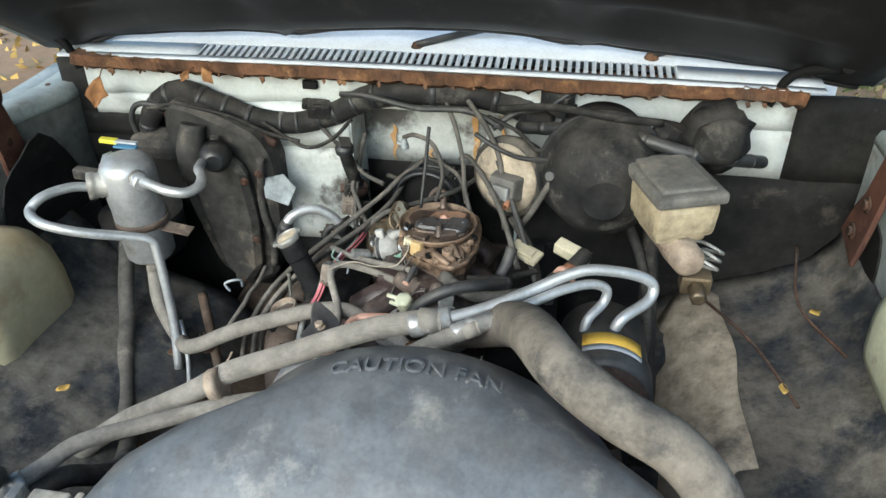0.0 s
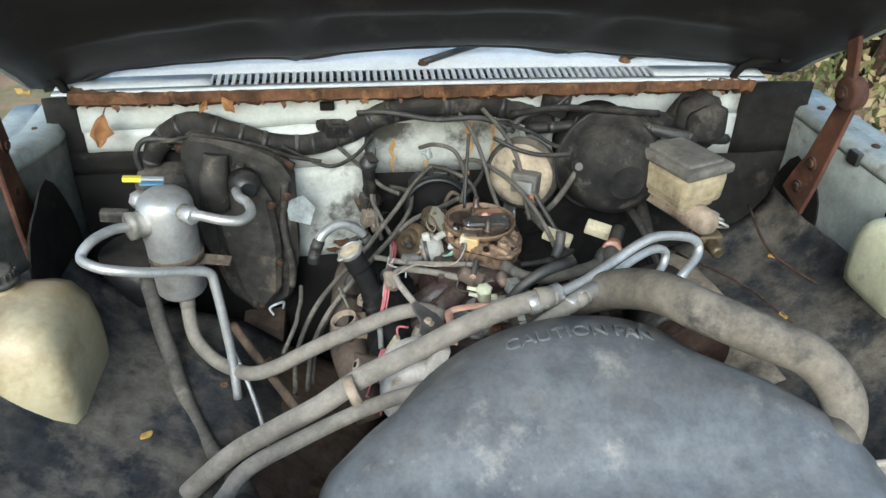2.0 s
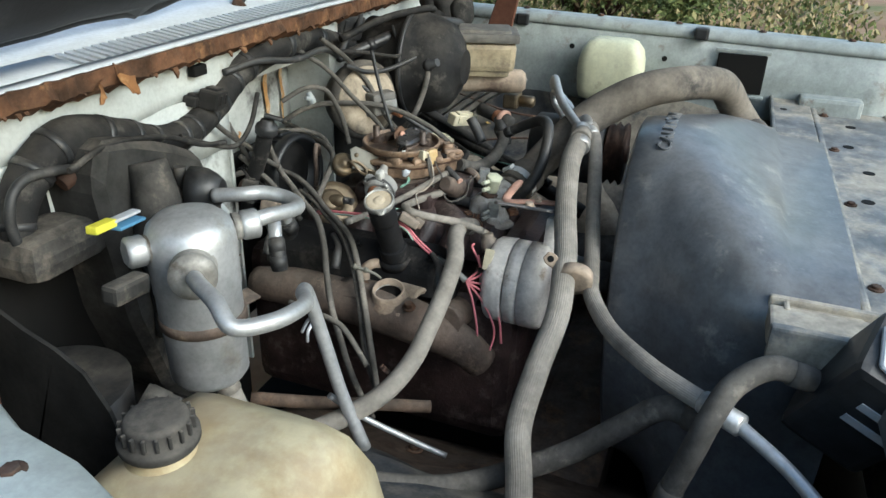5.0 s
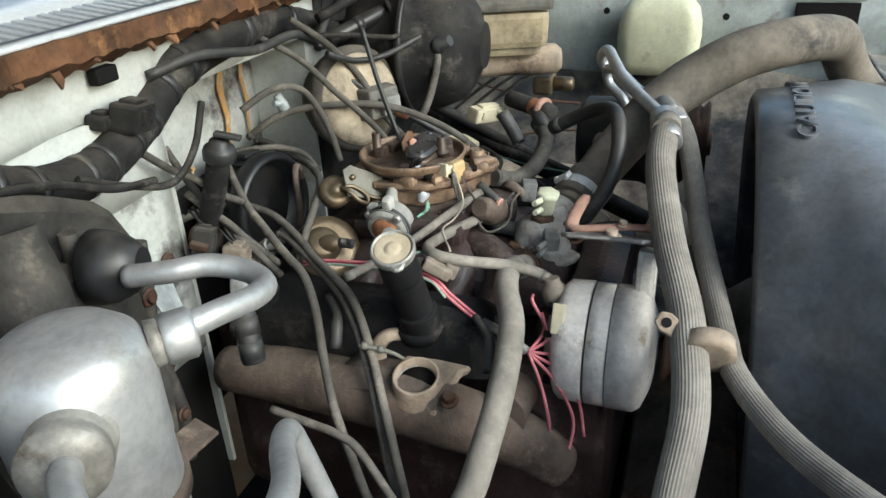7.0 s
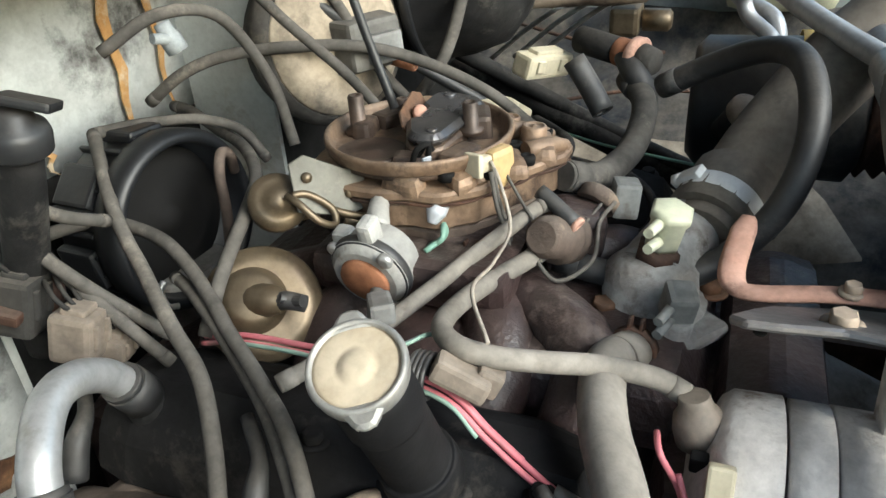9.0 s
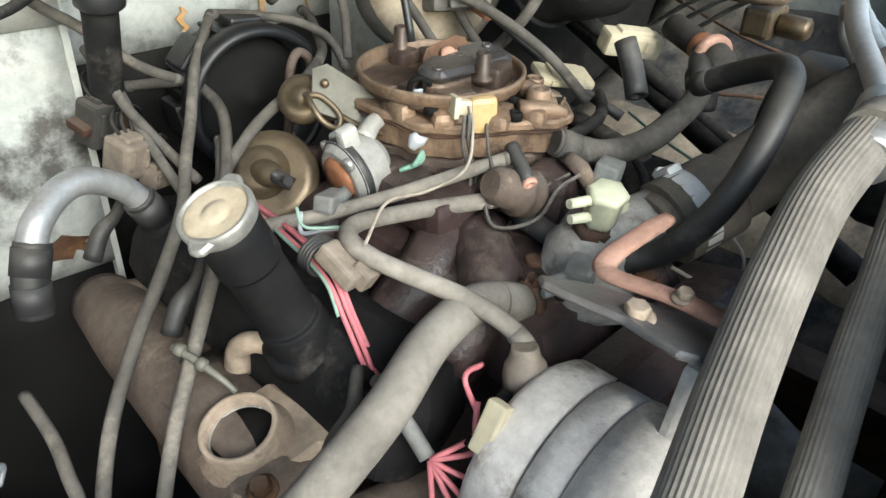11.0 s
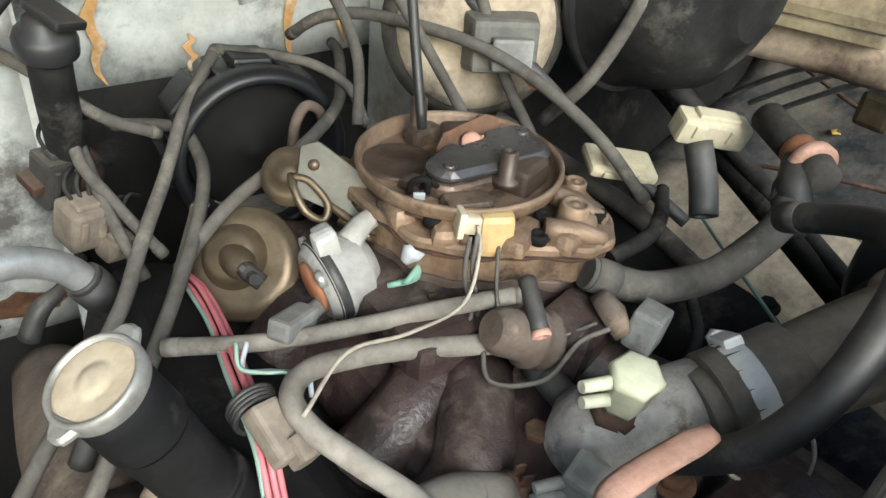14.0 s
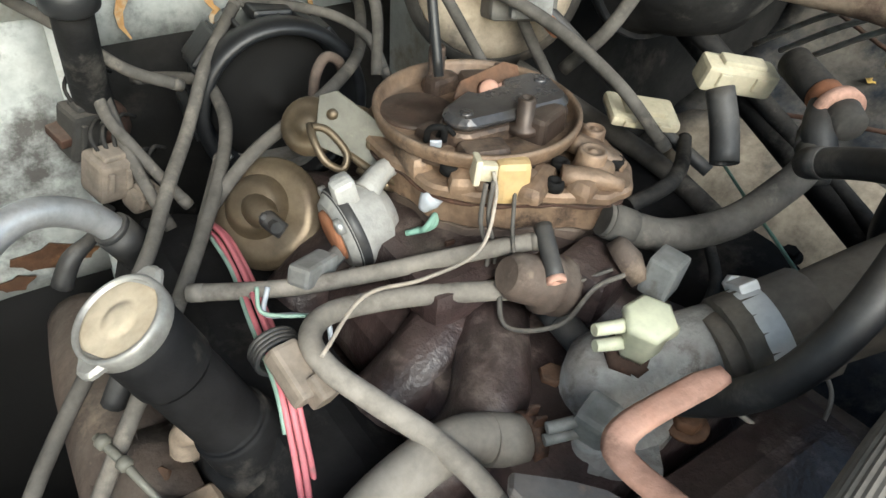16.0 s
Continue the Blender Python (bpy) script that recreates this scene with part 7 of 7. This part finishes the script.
for pts, r in (([(-0.60, 0.99, 1.02), (-0.61, 0.985, 1.09), (-0.58, 0.985, 1.125), (-0.50, 0.98, 1.115), (-0.40, 0.98, 1.10)], 0.006),
               ([(-0.16, 1.02, 1.155), (-0.10, 0.995, 1.165), (0.0, 0.985, 1.15), (0.10, 0.985, 1.15), (0.17, 0.98, 1.12)], 0.006),
               ([(0.15, 0.98, 1.12), (0.19, 0.985, 1.15), (0.25, 0.99, 1.165), (0.29, 1.0, 1.19)], 0.006),
               ([(0.12, 0.95, 1.12), (0.17, 0.93, 1.10), (0.22, 0.90, 1.10), (0.30, 0.84, 1.13), (0.36, 0.82, 1.14)], 0.0045),
               ([(0.16, 0.95, 1.08), (0.20, 0.88, 1.02), (0.24, 0.80, 0.96), (0.26, 0.74, 0.93)], 0.0055)):
    hose("cable", "dusty black cable draped in front of the bulkhead", "cable", "blackhose", r, pts, 10, group="cables on the bulkhead")
# red wires
RED = []
for dx, dz in ((-0.004, 0.001), (0.0, 0.004), (0.004, 0.0)):
    RED.append([(x + dx * q, y, z + dz * q) for x, y, z, q in ((-0.098, 0.907, 0.905, 1), (-0.097, 0.874, 0.912, 1), (-0.102, 0.83, 0.918, 1), (-0.112, 0.775, 0.926, 1.1), (-0.121, 0.722, 0.924, 1), (-0.127, 0.695, 0.906, 1), (-0.134, 0.671, 0.893, 1), (-0.142, 0.651, 0.887, 0.6))])
KNOT = (-0.142, 0.602, 0.858)
RED += [[KNOT, (-0.120, 0.584, 0.864), (-0.118, 0.588, 0.880), (-0.110, 0.594, 0.892)], [KNOT, (-0.112, 0.590, 0.872), (-0.112, 0.604, 0.905), (-0.092, 0.608, 0.902)], [KNOT, (-0.128, 0.575, 0.852), (-0.105, 0.568, 0.852), (-0.090, 0.575, 0.866)],
        [KNOT, (-0.145, 0.572, 0.828), (-0.150, 0.548, 0.782), (-0.175, 0.550, 0.744)], [KNOT, (-0.155, 0.585, 0.828), (-0.172, 0.570, 0.780), (-0.19, 0.572, 0.742)], [KNOT, (-0.138, 0.566, 0.836), (-0.138, 0.545, 0.80), (-0.150, 0.535, 0.76)]]
for pts in RED:
    hose("red_wire", "faded pinkish-red insulated wire", "wire", "pink", 0.0019, pts, 8, group="red wires")
hose("green_wire", "thin pale mint wire beside the red ones", "wire", "mint", 0.0015, [(-0.104, 0.88, 0.914), (-0.108, 0.83, 0.920), (-0.119, 0.775, 0.927), (-0.127, 0.722, 0.925), (-0.132, 0.70, 0.908)], 6, group="thin wires")
hose("green_wire", "thin green wire near the radiator hose", "wire", "green", 0.0014, [(0.30, 0.755, 0.92), (0.26, 0.70, 0.925), (0.22, 0.65, 0.935), (0.19, 0.615, 0.943)], 6, group="thin wires")
for pts, m in (([(-0.105, 0.775, 0.945), (-0.112, 0.765, 0.935), (-0.10, 0.75, 0.94), (-0.085, 0.742, 0.936), (-0.085, 0.735, 0.925)], "label"),
               ([(0.02, 0.712, 0.942), (0.01, 0.69, 0.925), (0.035, 0.67, 0.93), (0.06, 0.67, 0.948), (0.075, 0.662, 0.958)], "hose"),
               ([(0.10, 0.585, 0.90), (0.12, 0.555, 0.885), (0.15, 0.55, 0.88), (0.18, 0.56, 0.885), (0.185, 0.58, 0.90)], "palewire")):
    hose("thin_wire", "thin bare-looking wire curling over the engine", "wire", m, 0.0017, pts, 6, group="thin wires")


def wire_connector():
    ob = thing("wire_connector", (-0.125, 0.70, 0.92), "dusty tan connector block on the red wires", "connector")
    b = B()
    box(b, (-0.122, 0.703, 0.936), (0.018, 0.034, 0.014), Euler((0.5, 0.2, 0.25)).to_matrix(), 0.003)
    part("body", b, "brownplug", ob)
    t = B()
    box(t, (-0.114, 0.69, 0.931), (0.014, 0.016, 0.016), Euler((0.5, 0.2, 0.25)).to_matrix(), 0.003)
    part("socket", t, "brownplug", ob)
    l = B()
    for k in range(4):
        tube(l, [V(-0.122 + 0.014 * math.cos(a), 0.722 + 0.003 * k, 0.932 + 0.012 * math.sin(a)) for a in np.linspace(0, 6.28, 9)], 0.0018, 3, 6)
    part("tie", l, "black", ob, "black cable tie")
    return ob


moved(wire_connector(), 0.004, 0.01, 0)
hose("tape_sleeve", "grey taped end of the red wires", "tape", "greyplug", 0.0055, [(-0.140, 0.655, 0.888), (-0.142, 0.640, 0.883), (-0.142, 0.622, 0.873), (-0.142, 0.604, 0.859)], 10)


def plugs():
    specs = (("harness_plug", (-0.150, 0.998, 0.954), (0.028, 0.026, 0.040), "darkgrey", "dark brown square harness plug hanging by the bulkhead"),
             ("harness_plug", (-0.146, 0.962, 0.934), (0.028, 0.028, 0.033), "brownplug", "tan square harness plug hanging by the bulkhead"),
             ("relay", (-0.206, 1.010, 1.125), (0.045, 0.032, 0.030), "loom", "black plastic relay on the bulkhead"),
             ("relay", (-0.232, 1.028, 1.126), (0.030, 0.022, 0.016), "loom", "black relay bracket on the bulkhead"),
             ("relay", (0.268, 1.02, 1.165), (0.06, 0.03, 0.05), "black", "black rubber moulding on the bulkhead"),
             ("ignition_plug", (-0.128, 0.955, 0.912), (0.024, 0.018, 0.018), "brownplug", "tan twin plug among the hoses"),
             ("shift_block", (0.318, 0.778, 0.985), (0.065, 0.024, 0.024), "cream", "cream plastic clip block beside the manifold"),
             ("shift_block", (0.235, 0.80, 0.962), (0.06, 0.035, 0.010), "cream", "pale cracked plastic plate beside the manifold"))
    for nm, c, s, m, lb in specs:
        b = B()
        e = Euler((0.2, 0.15, 0.3 if c[0] < 0 else -0.5)).to_matrix()
        ob = thing(nm, c, lb, "plug", "plugs and relays")
        box(b, c, s, e, 0.004)
        part("body", b, m, ob)
        b = B()
        box(b, Vector(c) + e @ V(0, 0, s[2] * 0.5), (s[0] * 0.6, s[1] * 0.6, 0.008), e, 0.002)
        part("socket", b, m, ob)
        for k in (-1, 1):
            b = B()
            box(b, Vector(c) + e @ V(s[0] * 0.25 * k, -s[1] * 0.52, s[2] * 0.08), (s[0] * 0.16, 0.004, s[2] * 0.5), e, 0.001)
            part("latch_rib", b, m, ob)
        if nm in ("harness_plug", "ignition_plug"):
            for k in (-1, 0, 1):
                b = B()
                q = Vector(c) + e @ V(s[0] * 0.2 * k, 0, s[2] * 0.5)
                tube(b, [q, q + V(0.003 * k, 0.008, 0.012), q + V(0.004 * k + 0.010, 0.024, 0.016), q + V(0.004 * k + 0.022, 0.040, 0.004)], 0.0016, 4, 6)
                part("wire", b, "loom", ob)
    def crumple(bm):
        for v in bm.verts:
            v.co += V(noise.noise(v.co * 31), noise.noise(v.co * 27 + V(5, 0, 0)), noise.noise(v.co * 29 + V(0, 7, 0))) * 0.016
        return bm
    rb = thing("grommet", (0.545, 0.955, 1.155), "crumpled black rubber boot on the bulkhead", "grommet")
    for nm, prof in (("cuff", [(0, 0.050), (0.02, 0.062), (0.038, 0.050)]), ("bellows", [(0.036, 0.049), (0.06, 0.058), (0.08, 0.040)]), ("nose", [(0.078, 0.039), (0.095, 0.046), (0.11, 0.030), (0.115, 0.0)])):
        g = B()
        lathe(g, (0.545, 0.955, 1.155), (0.0, -1, 0.15), prof, 24)
        part(nm, crumple(g), "loom", rb)
    g = B()
    box(g, (0.485, 0.92, 1.15), (0.09, 0.05, 0.05), Euler((0.2, 0.3, 0.3)).to_matrix(), 0.015)
    part("side_bag", crumple(g), "loom", rb)
    cv = thing("check_valve", (0.305, 0.68, 0.97), "blue-black one-way valve with rusty orange bands between hoses", "valve")
    a, d = V(0.330, 0.728, 1.004), V(-0.03, -0.056, -0.006).normalized()
    for nm, r0, r1, p0, p1, mt, lb in (("body", 0.0135, 0.0135, -0.02, 0.028, "loom", "blue-black rubber body"), ("band", 0.0138, 0.0140, 0.028, 0.046, "orange", "rusty orange sleeve"), ("collar", 0.0190, 0.0195, 0.046, 0.056, "pinkrust", "faded orange collar"), ("nose", 0.0145, 0.012, 0.056, 0.074, "hose", "grey ribbed nose")):
        p = B()
        lathe(p, a + d * p0, d, [(0, r0 * 0.9), (0.0015, r0), (p1 - p0 - 0.0015, r1), (p1 - p0, r1 * 0.88), (p1 - p0, 0)], 22)
        part(nm, p, mt, cv, lb)
    p = B()
    tube(p, [a + V(-0.02, -0.03, -0.004), V(0.288, 0.683, 0.990), V(0.283, 0.672, 0.974), V(0.282, 0.668, 0.955)], [0.009, 0.012, 0.0125, 0.011], 4, 16)
    part("elbow", p, "blackhose", cv, "blue-black rubber elbow")
    w = B()
    tube(w, [V(0.006, 0.778, 0.960), V(0.010, 0.776, 0.967), V(0.014, 0.774, 0.972), V(0.012, 0.772, 0.977)], [0.0035, 0.0075, 0.0070, 0.0022], 4, 10)
    solo("wire_clip", w, "label", "small torn white plastic tip", "clip")
    gw = B()
    for k in range(3):
        tube(gw, [V(-0.004 - 0.005 * k, 0.786, 0.955), V(-0.006 + 0.003 * k, 0.776, 0.962), V(0.004, 0.778, 0.97)], 0.0022, 4, 6)
    moved(solo("green_wires", gw, "green", "short dull green wires under the white clip", "wire"), 0.009, -0.006, -0.012)
    vv = B()
    lathe(vv, (0.065, 0.69, 0.930), (-0.6, 0.15, 0.3), [(0, 0.017), (0.010, 0.017), (0.012, 0.020), (0.016, 0.020), (0.018, 0.017), (0.024, 0.020), (0.028, 0.020), (0.03, 0.016), (0.05, 0.015), (0.056, 0.011)], 18)
    av = thing("air_valve", (0.07, 0.69, 0.90), "brown stepped metal air valve on the manifold", "valve")
    part("stepped_nose", vv, "manifold", av, "dull brown stepped nose")
    vv = B()
    box(vv, (0.078, 0.69, 0.932), (0.05, 0.04, 0.04), Euler((0.1, 0.1, 0.3)).to_matrix(), 0.010)
    part("body", vv, "block", av)
    vv = B()
    lathe(vv, (0.092, 0.680, 0.945), (0.6, -0.3, 0.5), [(0, 0.016), (0.010, 0.016), (0.013, 0.012), (0.016, 0.0)], 18)
    part("end_cap", vv, "manifold", av)
    pk = B()
    tube(pk, [V(0.050, 0.712, 0.972), V(0.045, 0.700, 0.966), V(0.038, 0.682, 0.955)], 0.0058, 3, 12, inner=0.55)
    hs = solo("hose_stub", pk, "blackhose", "short black hose stub with a faded pink end", "hose")
    pk = B()
    lathe(pk, V(0.0385, 0.683, 0.9556), V(-0.007, -0.018, -0.011), [(-0.001, 0.0060), (0.002, 0.0062), (0.003, 0.0058), (0.003, 0.0030), (-0.001, 0.0026), (-0.001, 0)], 14)
    part("pink_end", pk, "pinkrust", hs, "faded pink bored end")
    bk = B()
    tube(bk, [V(0.20, 0.695, 0.98), V(0.21, 0.71, 1.0), V(0.215, 0.725, 1.02)], 0.010, 3, 14, inner=0.6)
    solo("hose_stub", bk, "blackhose", "open-ended black hose stub beside the loop", "hose")


plugs()
moved(hose("spring_hook", "pale bent wire hook on the inner fender", "hook", "label", 0.0026, [(-0.34, 0.79, 0.85), (-0.345, 0.785, 0.87), (-0.33, 0.785, 0.88), (-0.318, 0.80, 0.872), (-0.322, 0.81, 0.85)], 8), -0.01, -0.013, -0.027)
hose("heater_pipe", "bent bare aluminium heater pipe at the engine corner", "pipe", "alu", 0.0105, [(-0.152, 0.923, 0.902), (-0.169, 0.922, 0.927), (-0.195, 0.915, 0.946), (-0.219, 0.906, 0.950), (-0.245, 0.889, 0.940), (-0.258, 0.880, 0.920)], 16)
hose("heater_elbow", "black rubber sleeve on the far end of the bent pipe", "hose", "blackhose", 0.0125, [(-0.252, 0.884, 0.930), (-0.262, 0.876, 0.908), (-0.267, 0.871, 0.882)], 14)
hose("heater_elbow", "black rubber elbow on the bent aluminium pipe", "hose", "blackhose", 0.0135, [(-0.160, 0.923, 0.915), (-0.151, 0.923, 0.898), (-0.14, 0.93, 0.87), (-0.135, 0.94, 0.84)], 14)


# ---- more cables round the bulkhead and the frame ----
for pts, r, m in (([(0.10, 0.99, 1.17), (0.14, 0.96, 1.13), (0.17, 0.93, 1.08), (0.18, 0.90, 1.02), (0.19, 0.86, 0.97)], 0.005, "hose"),
                  ([(0.05, 1.02, 1.16), (0.08, 0.97, 1.12), (0.10, 0.93, 1.07), (0.11, 0.89, 1.03), (0.13, 0.86, 0.98)], 0.0045, "hose"),
                  ([(0.29, 0.93, 1.17), (0.26, 0.90, 1.13), (0.24, 0.90, 1.12), (0.20, 0.95, 1.13), (0.14, 0.99, 1.14)], 0.004, "loom"),
                  ([(0.45, 0.90, 1.185), (0.36, 0.88, 1.20), (0.26, 0.93, 1.19), (0.16, 0.98, 1.16)], 0.007, "loom"),
                  ([(0.30, 0.86, 1.15), (0.27, 0.84, 1.09), (0.24, 0.85, 1.02), (0.22, 0.88, 0.97)], 0.006, "hose"),
                  ([(-0.03, 1.0, 1.08), (0.0, 0.97, 1.10), (0.04, 0.95, 1.09), (0.06, 0.93, 1.04), (0.05, 0.91, 0.99)], 0.0045, "hose"),
                  ([(0.20, 0.92, 0.96), (0.24, 0.86, 0.93), (0.26, 0.78, 0.91), (0.25, 0.70, 0.90)], 0.009, "hose"),
                  ([(-0.32, 0.985, 1.10), (-0.27, 0.975, 1.075), (-0.22, 0.965, 1.06), (-0.17, 0.97, 1.08), (-0.13, 0.98, 1.12)], 0.004, "loom"),
                  ([(-0.55, 0.95, 1.13), (-0.48, 0.955, 1.14), (-0.38, 0.96, 1.12), (-0.30, 0.965, 1.085), (-0.24, 0.97, 1.07)], 0.004, "loom"),
                  ([(0.44, 0.60, 0.82), (0.46, 0.72, 0.86), (0.45, 0.84, 0.92), (0.42, 0.92, 0.97)], 0.010, "loom"),
                  ([(-0.295, 0.84, 0.846), (-0.295, 0.798, 0.838), (-0.30, 0.762, 0.835), (-0.305, 0.737, 0.824), (-0.33, 0.69, 0.79)], 0.0045, "hose"),
                  ([(-0.30, 0.60, 0.72), (-0.34, 0.66, 0.735), (-0.39, 0.74, 0.75), (-0.44, 0.82, 0.77)], 0.010, "frame"),
                  ([(0.11, 0.66, 0.90), (0.13, 0.64, 0.915), (0.15, 0.645, 0.93), (0.17, 0.67, 0.94)], 0.004, "loom"),
                  ([(0.14, 0.72, 0.95), (0.18, 0.72, 0.955), (0.22, 0.74, 0.95), (0.26, 0.77, 0.945)], 0.006, "loom")):
    hose("cable", "thin dusty cable among the hoses behind the engine", "cable", m, r, pts, 10, group="cables on the bulkhead")
hose("silver_rod", "thin bright steel rod running down beside the apron", "rod", "alu", 0.0045, [(-0.425, 0.70, 0.80), (-0.40, 0.66, 0.755), (-0.375, 0.60, 0.715), (-0.36, 0.55, 0.69)], 10)
hose("steering_shaft", "dark dusty steering shaft running down beside the engine", "shaft", "loom", 0.017, [(0.47, 0.98, 0.96), (0.46, 0.75, 0.86), (0.45, 0.52, 0.76)], 14)


def hose_end(p, d, r, material, label):
    """A pinched spring band round a hose near its end."""
    d = Vector(d).normalized()
    ob = thing("hose_band", p, label, "hose clamp", "hose bands")
    b = B()
    lathe(b, Vector(p) - d * 0.004, d, [(0, r), (0, r + 0.0016), (0.008, r + 0.0016), (0.008, r)], 22)
    part("band", b, material, ob)
    u = frame_of(d)
    t = B()
    for k in (-1, 1):
        box(t, Vector(p) + u @ V(0.004 * k, r + 0.004, 0), (0.0022, 0.008, 0.007), u, 0.0006)
    part("tab", t, material, ob)


hose_end((-0.018, 0.632, 0.899), (-1, 0.2, 0.2), 0.0148, "darkrust", "dark spring band on the heater hose end")
hose_end((0.012, 0.752, 0.929), (-1, 0, 0.1), 0.0088, "darkrust", "dark spring band on the pale hose end")
hose_end((-0.345, 0.645, 0.795), (-0.6, 0.5, -0.5), 0.0148, "darkrust", "dark spring band round the sagging hose")
hose("coolant_hose", "dull black hose between the air valve and the water outlet", "hose", "blackhose", 0.0095, [(0.063, 0.697, 0.915), (0.082, 0.692, 0.895), (0.097, 0.678, 0.884), (0.098, 0.643, 0.878)], 16)
for pts, r, m in (([(0.045, 0.735, 0.985), (0.030, 0.715, 0.965), (0.028, 0.700, 0.950), (0.045, 0.685, 0.945), (0.075, 0.672, 0.955)], 0.0013, "hose"),
                  ([(-0.108, 0.700, 0.955), (-0.070, 0.722, 0.962), (-0.030, 0.722, 0.957), (0.010, 0.722, 0.962), (0.030, 0.735, 0.985), (0.032, 0.742, 1.0)], 0.0013, "palewire"),
                  ([(-0.115, 0.765, 0.957), (-0.118, 0.755, 0.948), (-0.108, 0.748, 0.945), (-0.095, 0.742, 0.943), (-0.090, 0.735, 0.938)], 0.0013, "mint")):
    hose("thin_wire", "thin insulated wire hanging loosely over the manifold", "wire", m, r, pts, 6, group="thin wires")


def small_fittings():
    p = B()
    lathe(p, (-0.015, 0.946, 1.080), (-0.2, 0.3, 1), [(0, 0.0075), (0.010, 0.0078), (0.014, 0.006), (0.020, 0.0055), (0.021, 0)], 14)
    ob = thing("hose_joint", (-0.015, 0.946, 1.08), "small pale blue plastic joint in a vacuum hose", "hose joint")
    part("body", p, "duct", ob)
    p = B()
    tube(p, [V(-0.015, 0.946, 1.088), V(-0.032, 0.950, 1.092)], [0.0045, 0.0035], 1, 10)
    part("nipple", p, "duct", ob)
    p = B()
    lathe(p, (0.258, 0.582, 0.965), (-0.5, -0.45, 0.75), [(0, 0.0165), (0.008, 0.017), (0.010, 0.0155), (0.010, 0)], 24)
    ob = thing("bung", (0.258, 0.582, 0.96), "tan round bung beside the hose loop", "bung")
    part("face", p, "flange", ob)
    p = B()
    lathe(p, (0.258, 0.582, 0.965), (-0.5, -0.45, 0.75), [(-0.03, 0.014), (0, 0.0145)], 20)
    part("neck", p, "loom", ob)


small_fittings()


def hanging_leaf(p, size, turn):
    """A curled dead leaf caught on the rusted lip: a folded blade and its stalk."""
    ob = thing("dead_leaf", p, "curled brown dead leaf caught on the rusted lip", "leaf", "leaves in the engine bay")
    m = Matrix.Translation(p) @ Euler((1.25, turn, 0.2)).to_matrix().to_4x4()
    b = B()
    rows = []
    for k, w in enumerate((0.10, 0.45, 0.85, 1.0, 0.8, 0.5, 0.12)):
        y = -size * k / 6
        rows.append([m @ V(size * 0.30 * w * q * (1 + 0.25 * math.sin(k * 2.3 + q)), y, size * (0.16 * abs(q) * w + 0.05 * math.sin(k + q * 2))) for q in (-1, -0.5, 0, 0.5, 1)])
    sheet(b, rows, 0.0008)
    part("blade", b, "deadleaf", ob)
    b = B()
    tube(b, [m @ V(0, 0, 0), m @ V(0.002, size * 0.2, 0.003), m @ V(0.006, size * 0.34, 0.002)], 0.0012, 3, 6)
    part("stalk", b, "rust", ob)


for p, size, turn in (((-0.655, 0.982, 1.180), 0.065, 0.3), ((-0.425, 0.978, 1.212), 0.038, -0.6), ((-0.455, 0.980, 1.205), 0.028, 0.7)):
    hanging_leaf(p, size, turn)


def manifold_fittings():
    """A pinched steel retainer lying across the hoses and a cast ear, both on the exhaust manifold."""
    ob = thing("hose_retainer", (-0.205, 0.745, 0.86), "dull steel wire retainer holding hoses over the manifold", "retainer")
    b = B()
    tube(b, [V(-0.216, 0.772, 0.886), V(-0.210, 0.757, 0.881), V(-0.203, 0.738, 0.873), V(-0.198, 0.728, 0.864)], [0.0026, 0.003, 0.0024, 0.0020], 5, 10)
    part("rod", b, "olivezinc", ob)
    for p in (V(-0.215, 0.770, 0.886), V(-0.209, 0.754, 0.880)):
        b = B()
        lathe(b, p, (0.35, -0.9, -0.3), [(0, 0.003), (0.0015, 0.0046), (0.006, 0.0046), (0.0075, 0.003)], 12)
        part("collar", b, "olivezinc", ob)
    b = B()
    tube(b, [V(-0.172, 0.772, 0.838), V(-0.170, 0.770, 0.858), V(-0.163, 0.758, 0.868), V(-0.152, 0.744, 0.862), V(-0.150, 0.738, 0.842)], [0.010, 0.009, 0.008, 0.008, 0.009], 5, 12)
    part("cast_ear", b, "flange", engine, "tan cast ear on the manifold")


manifold_fittings()
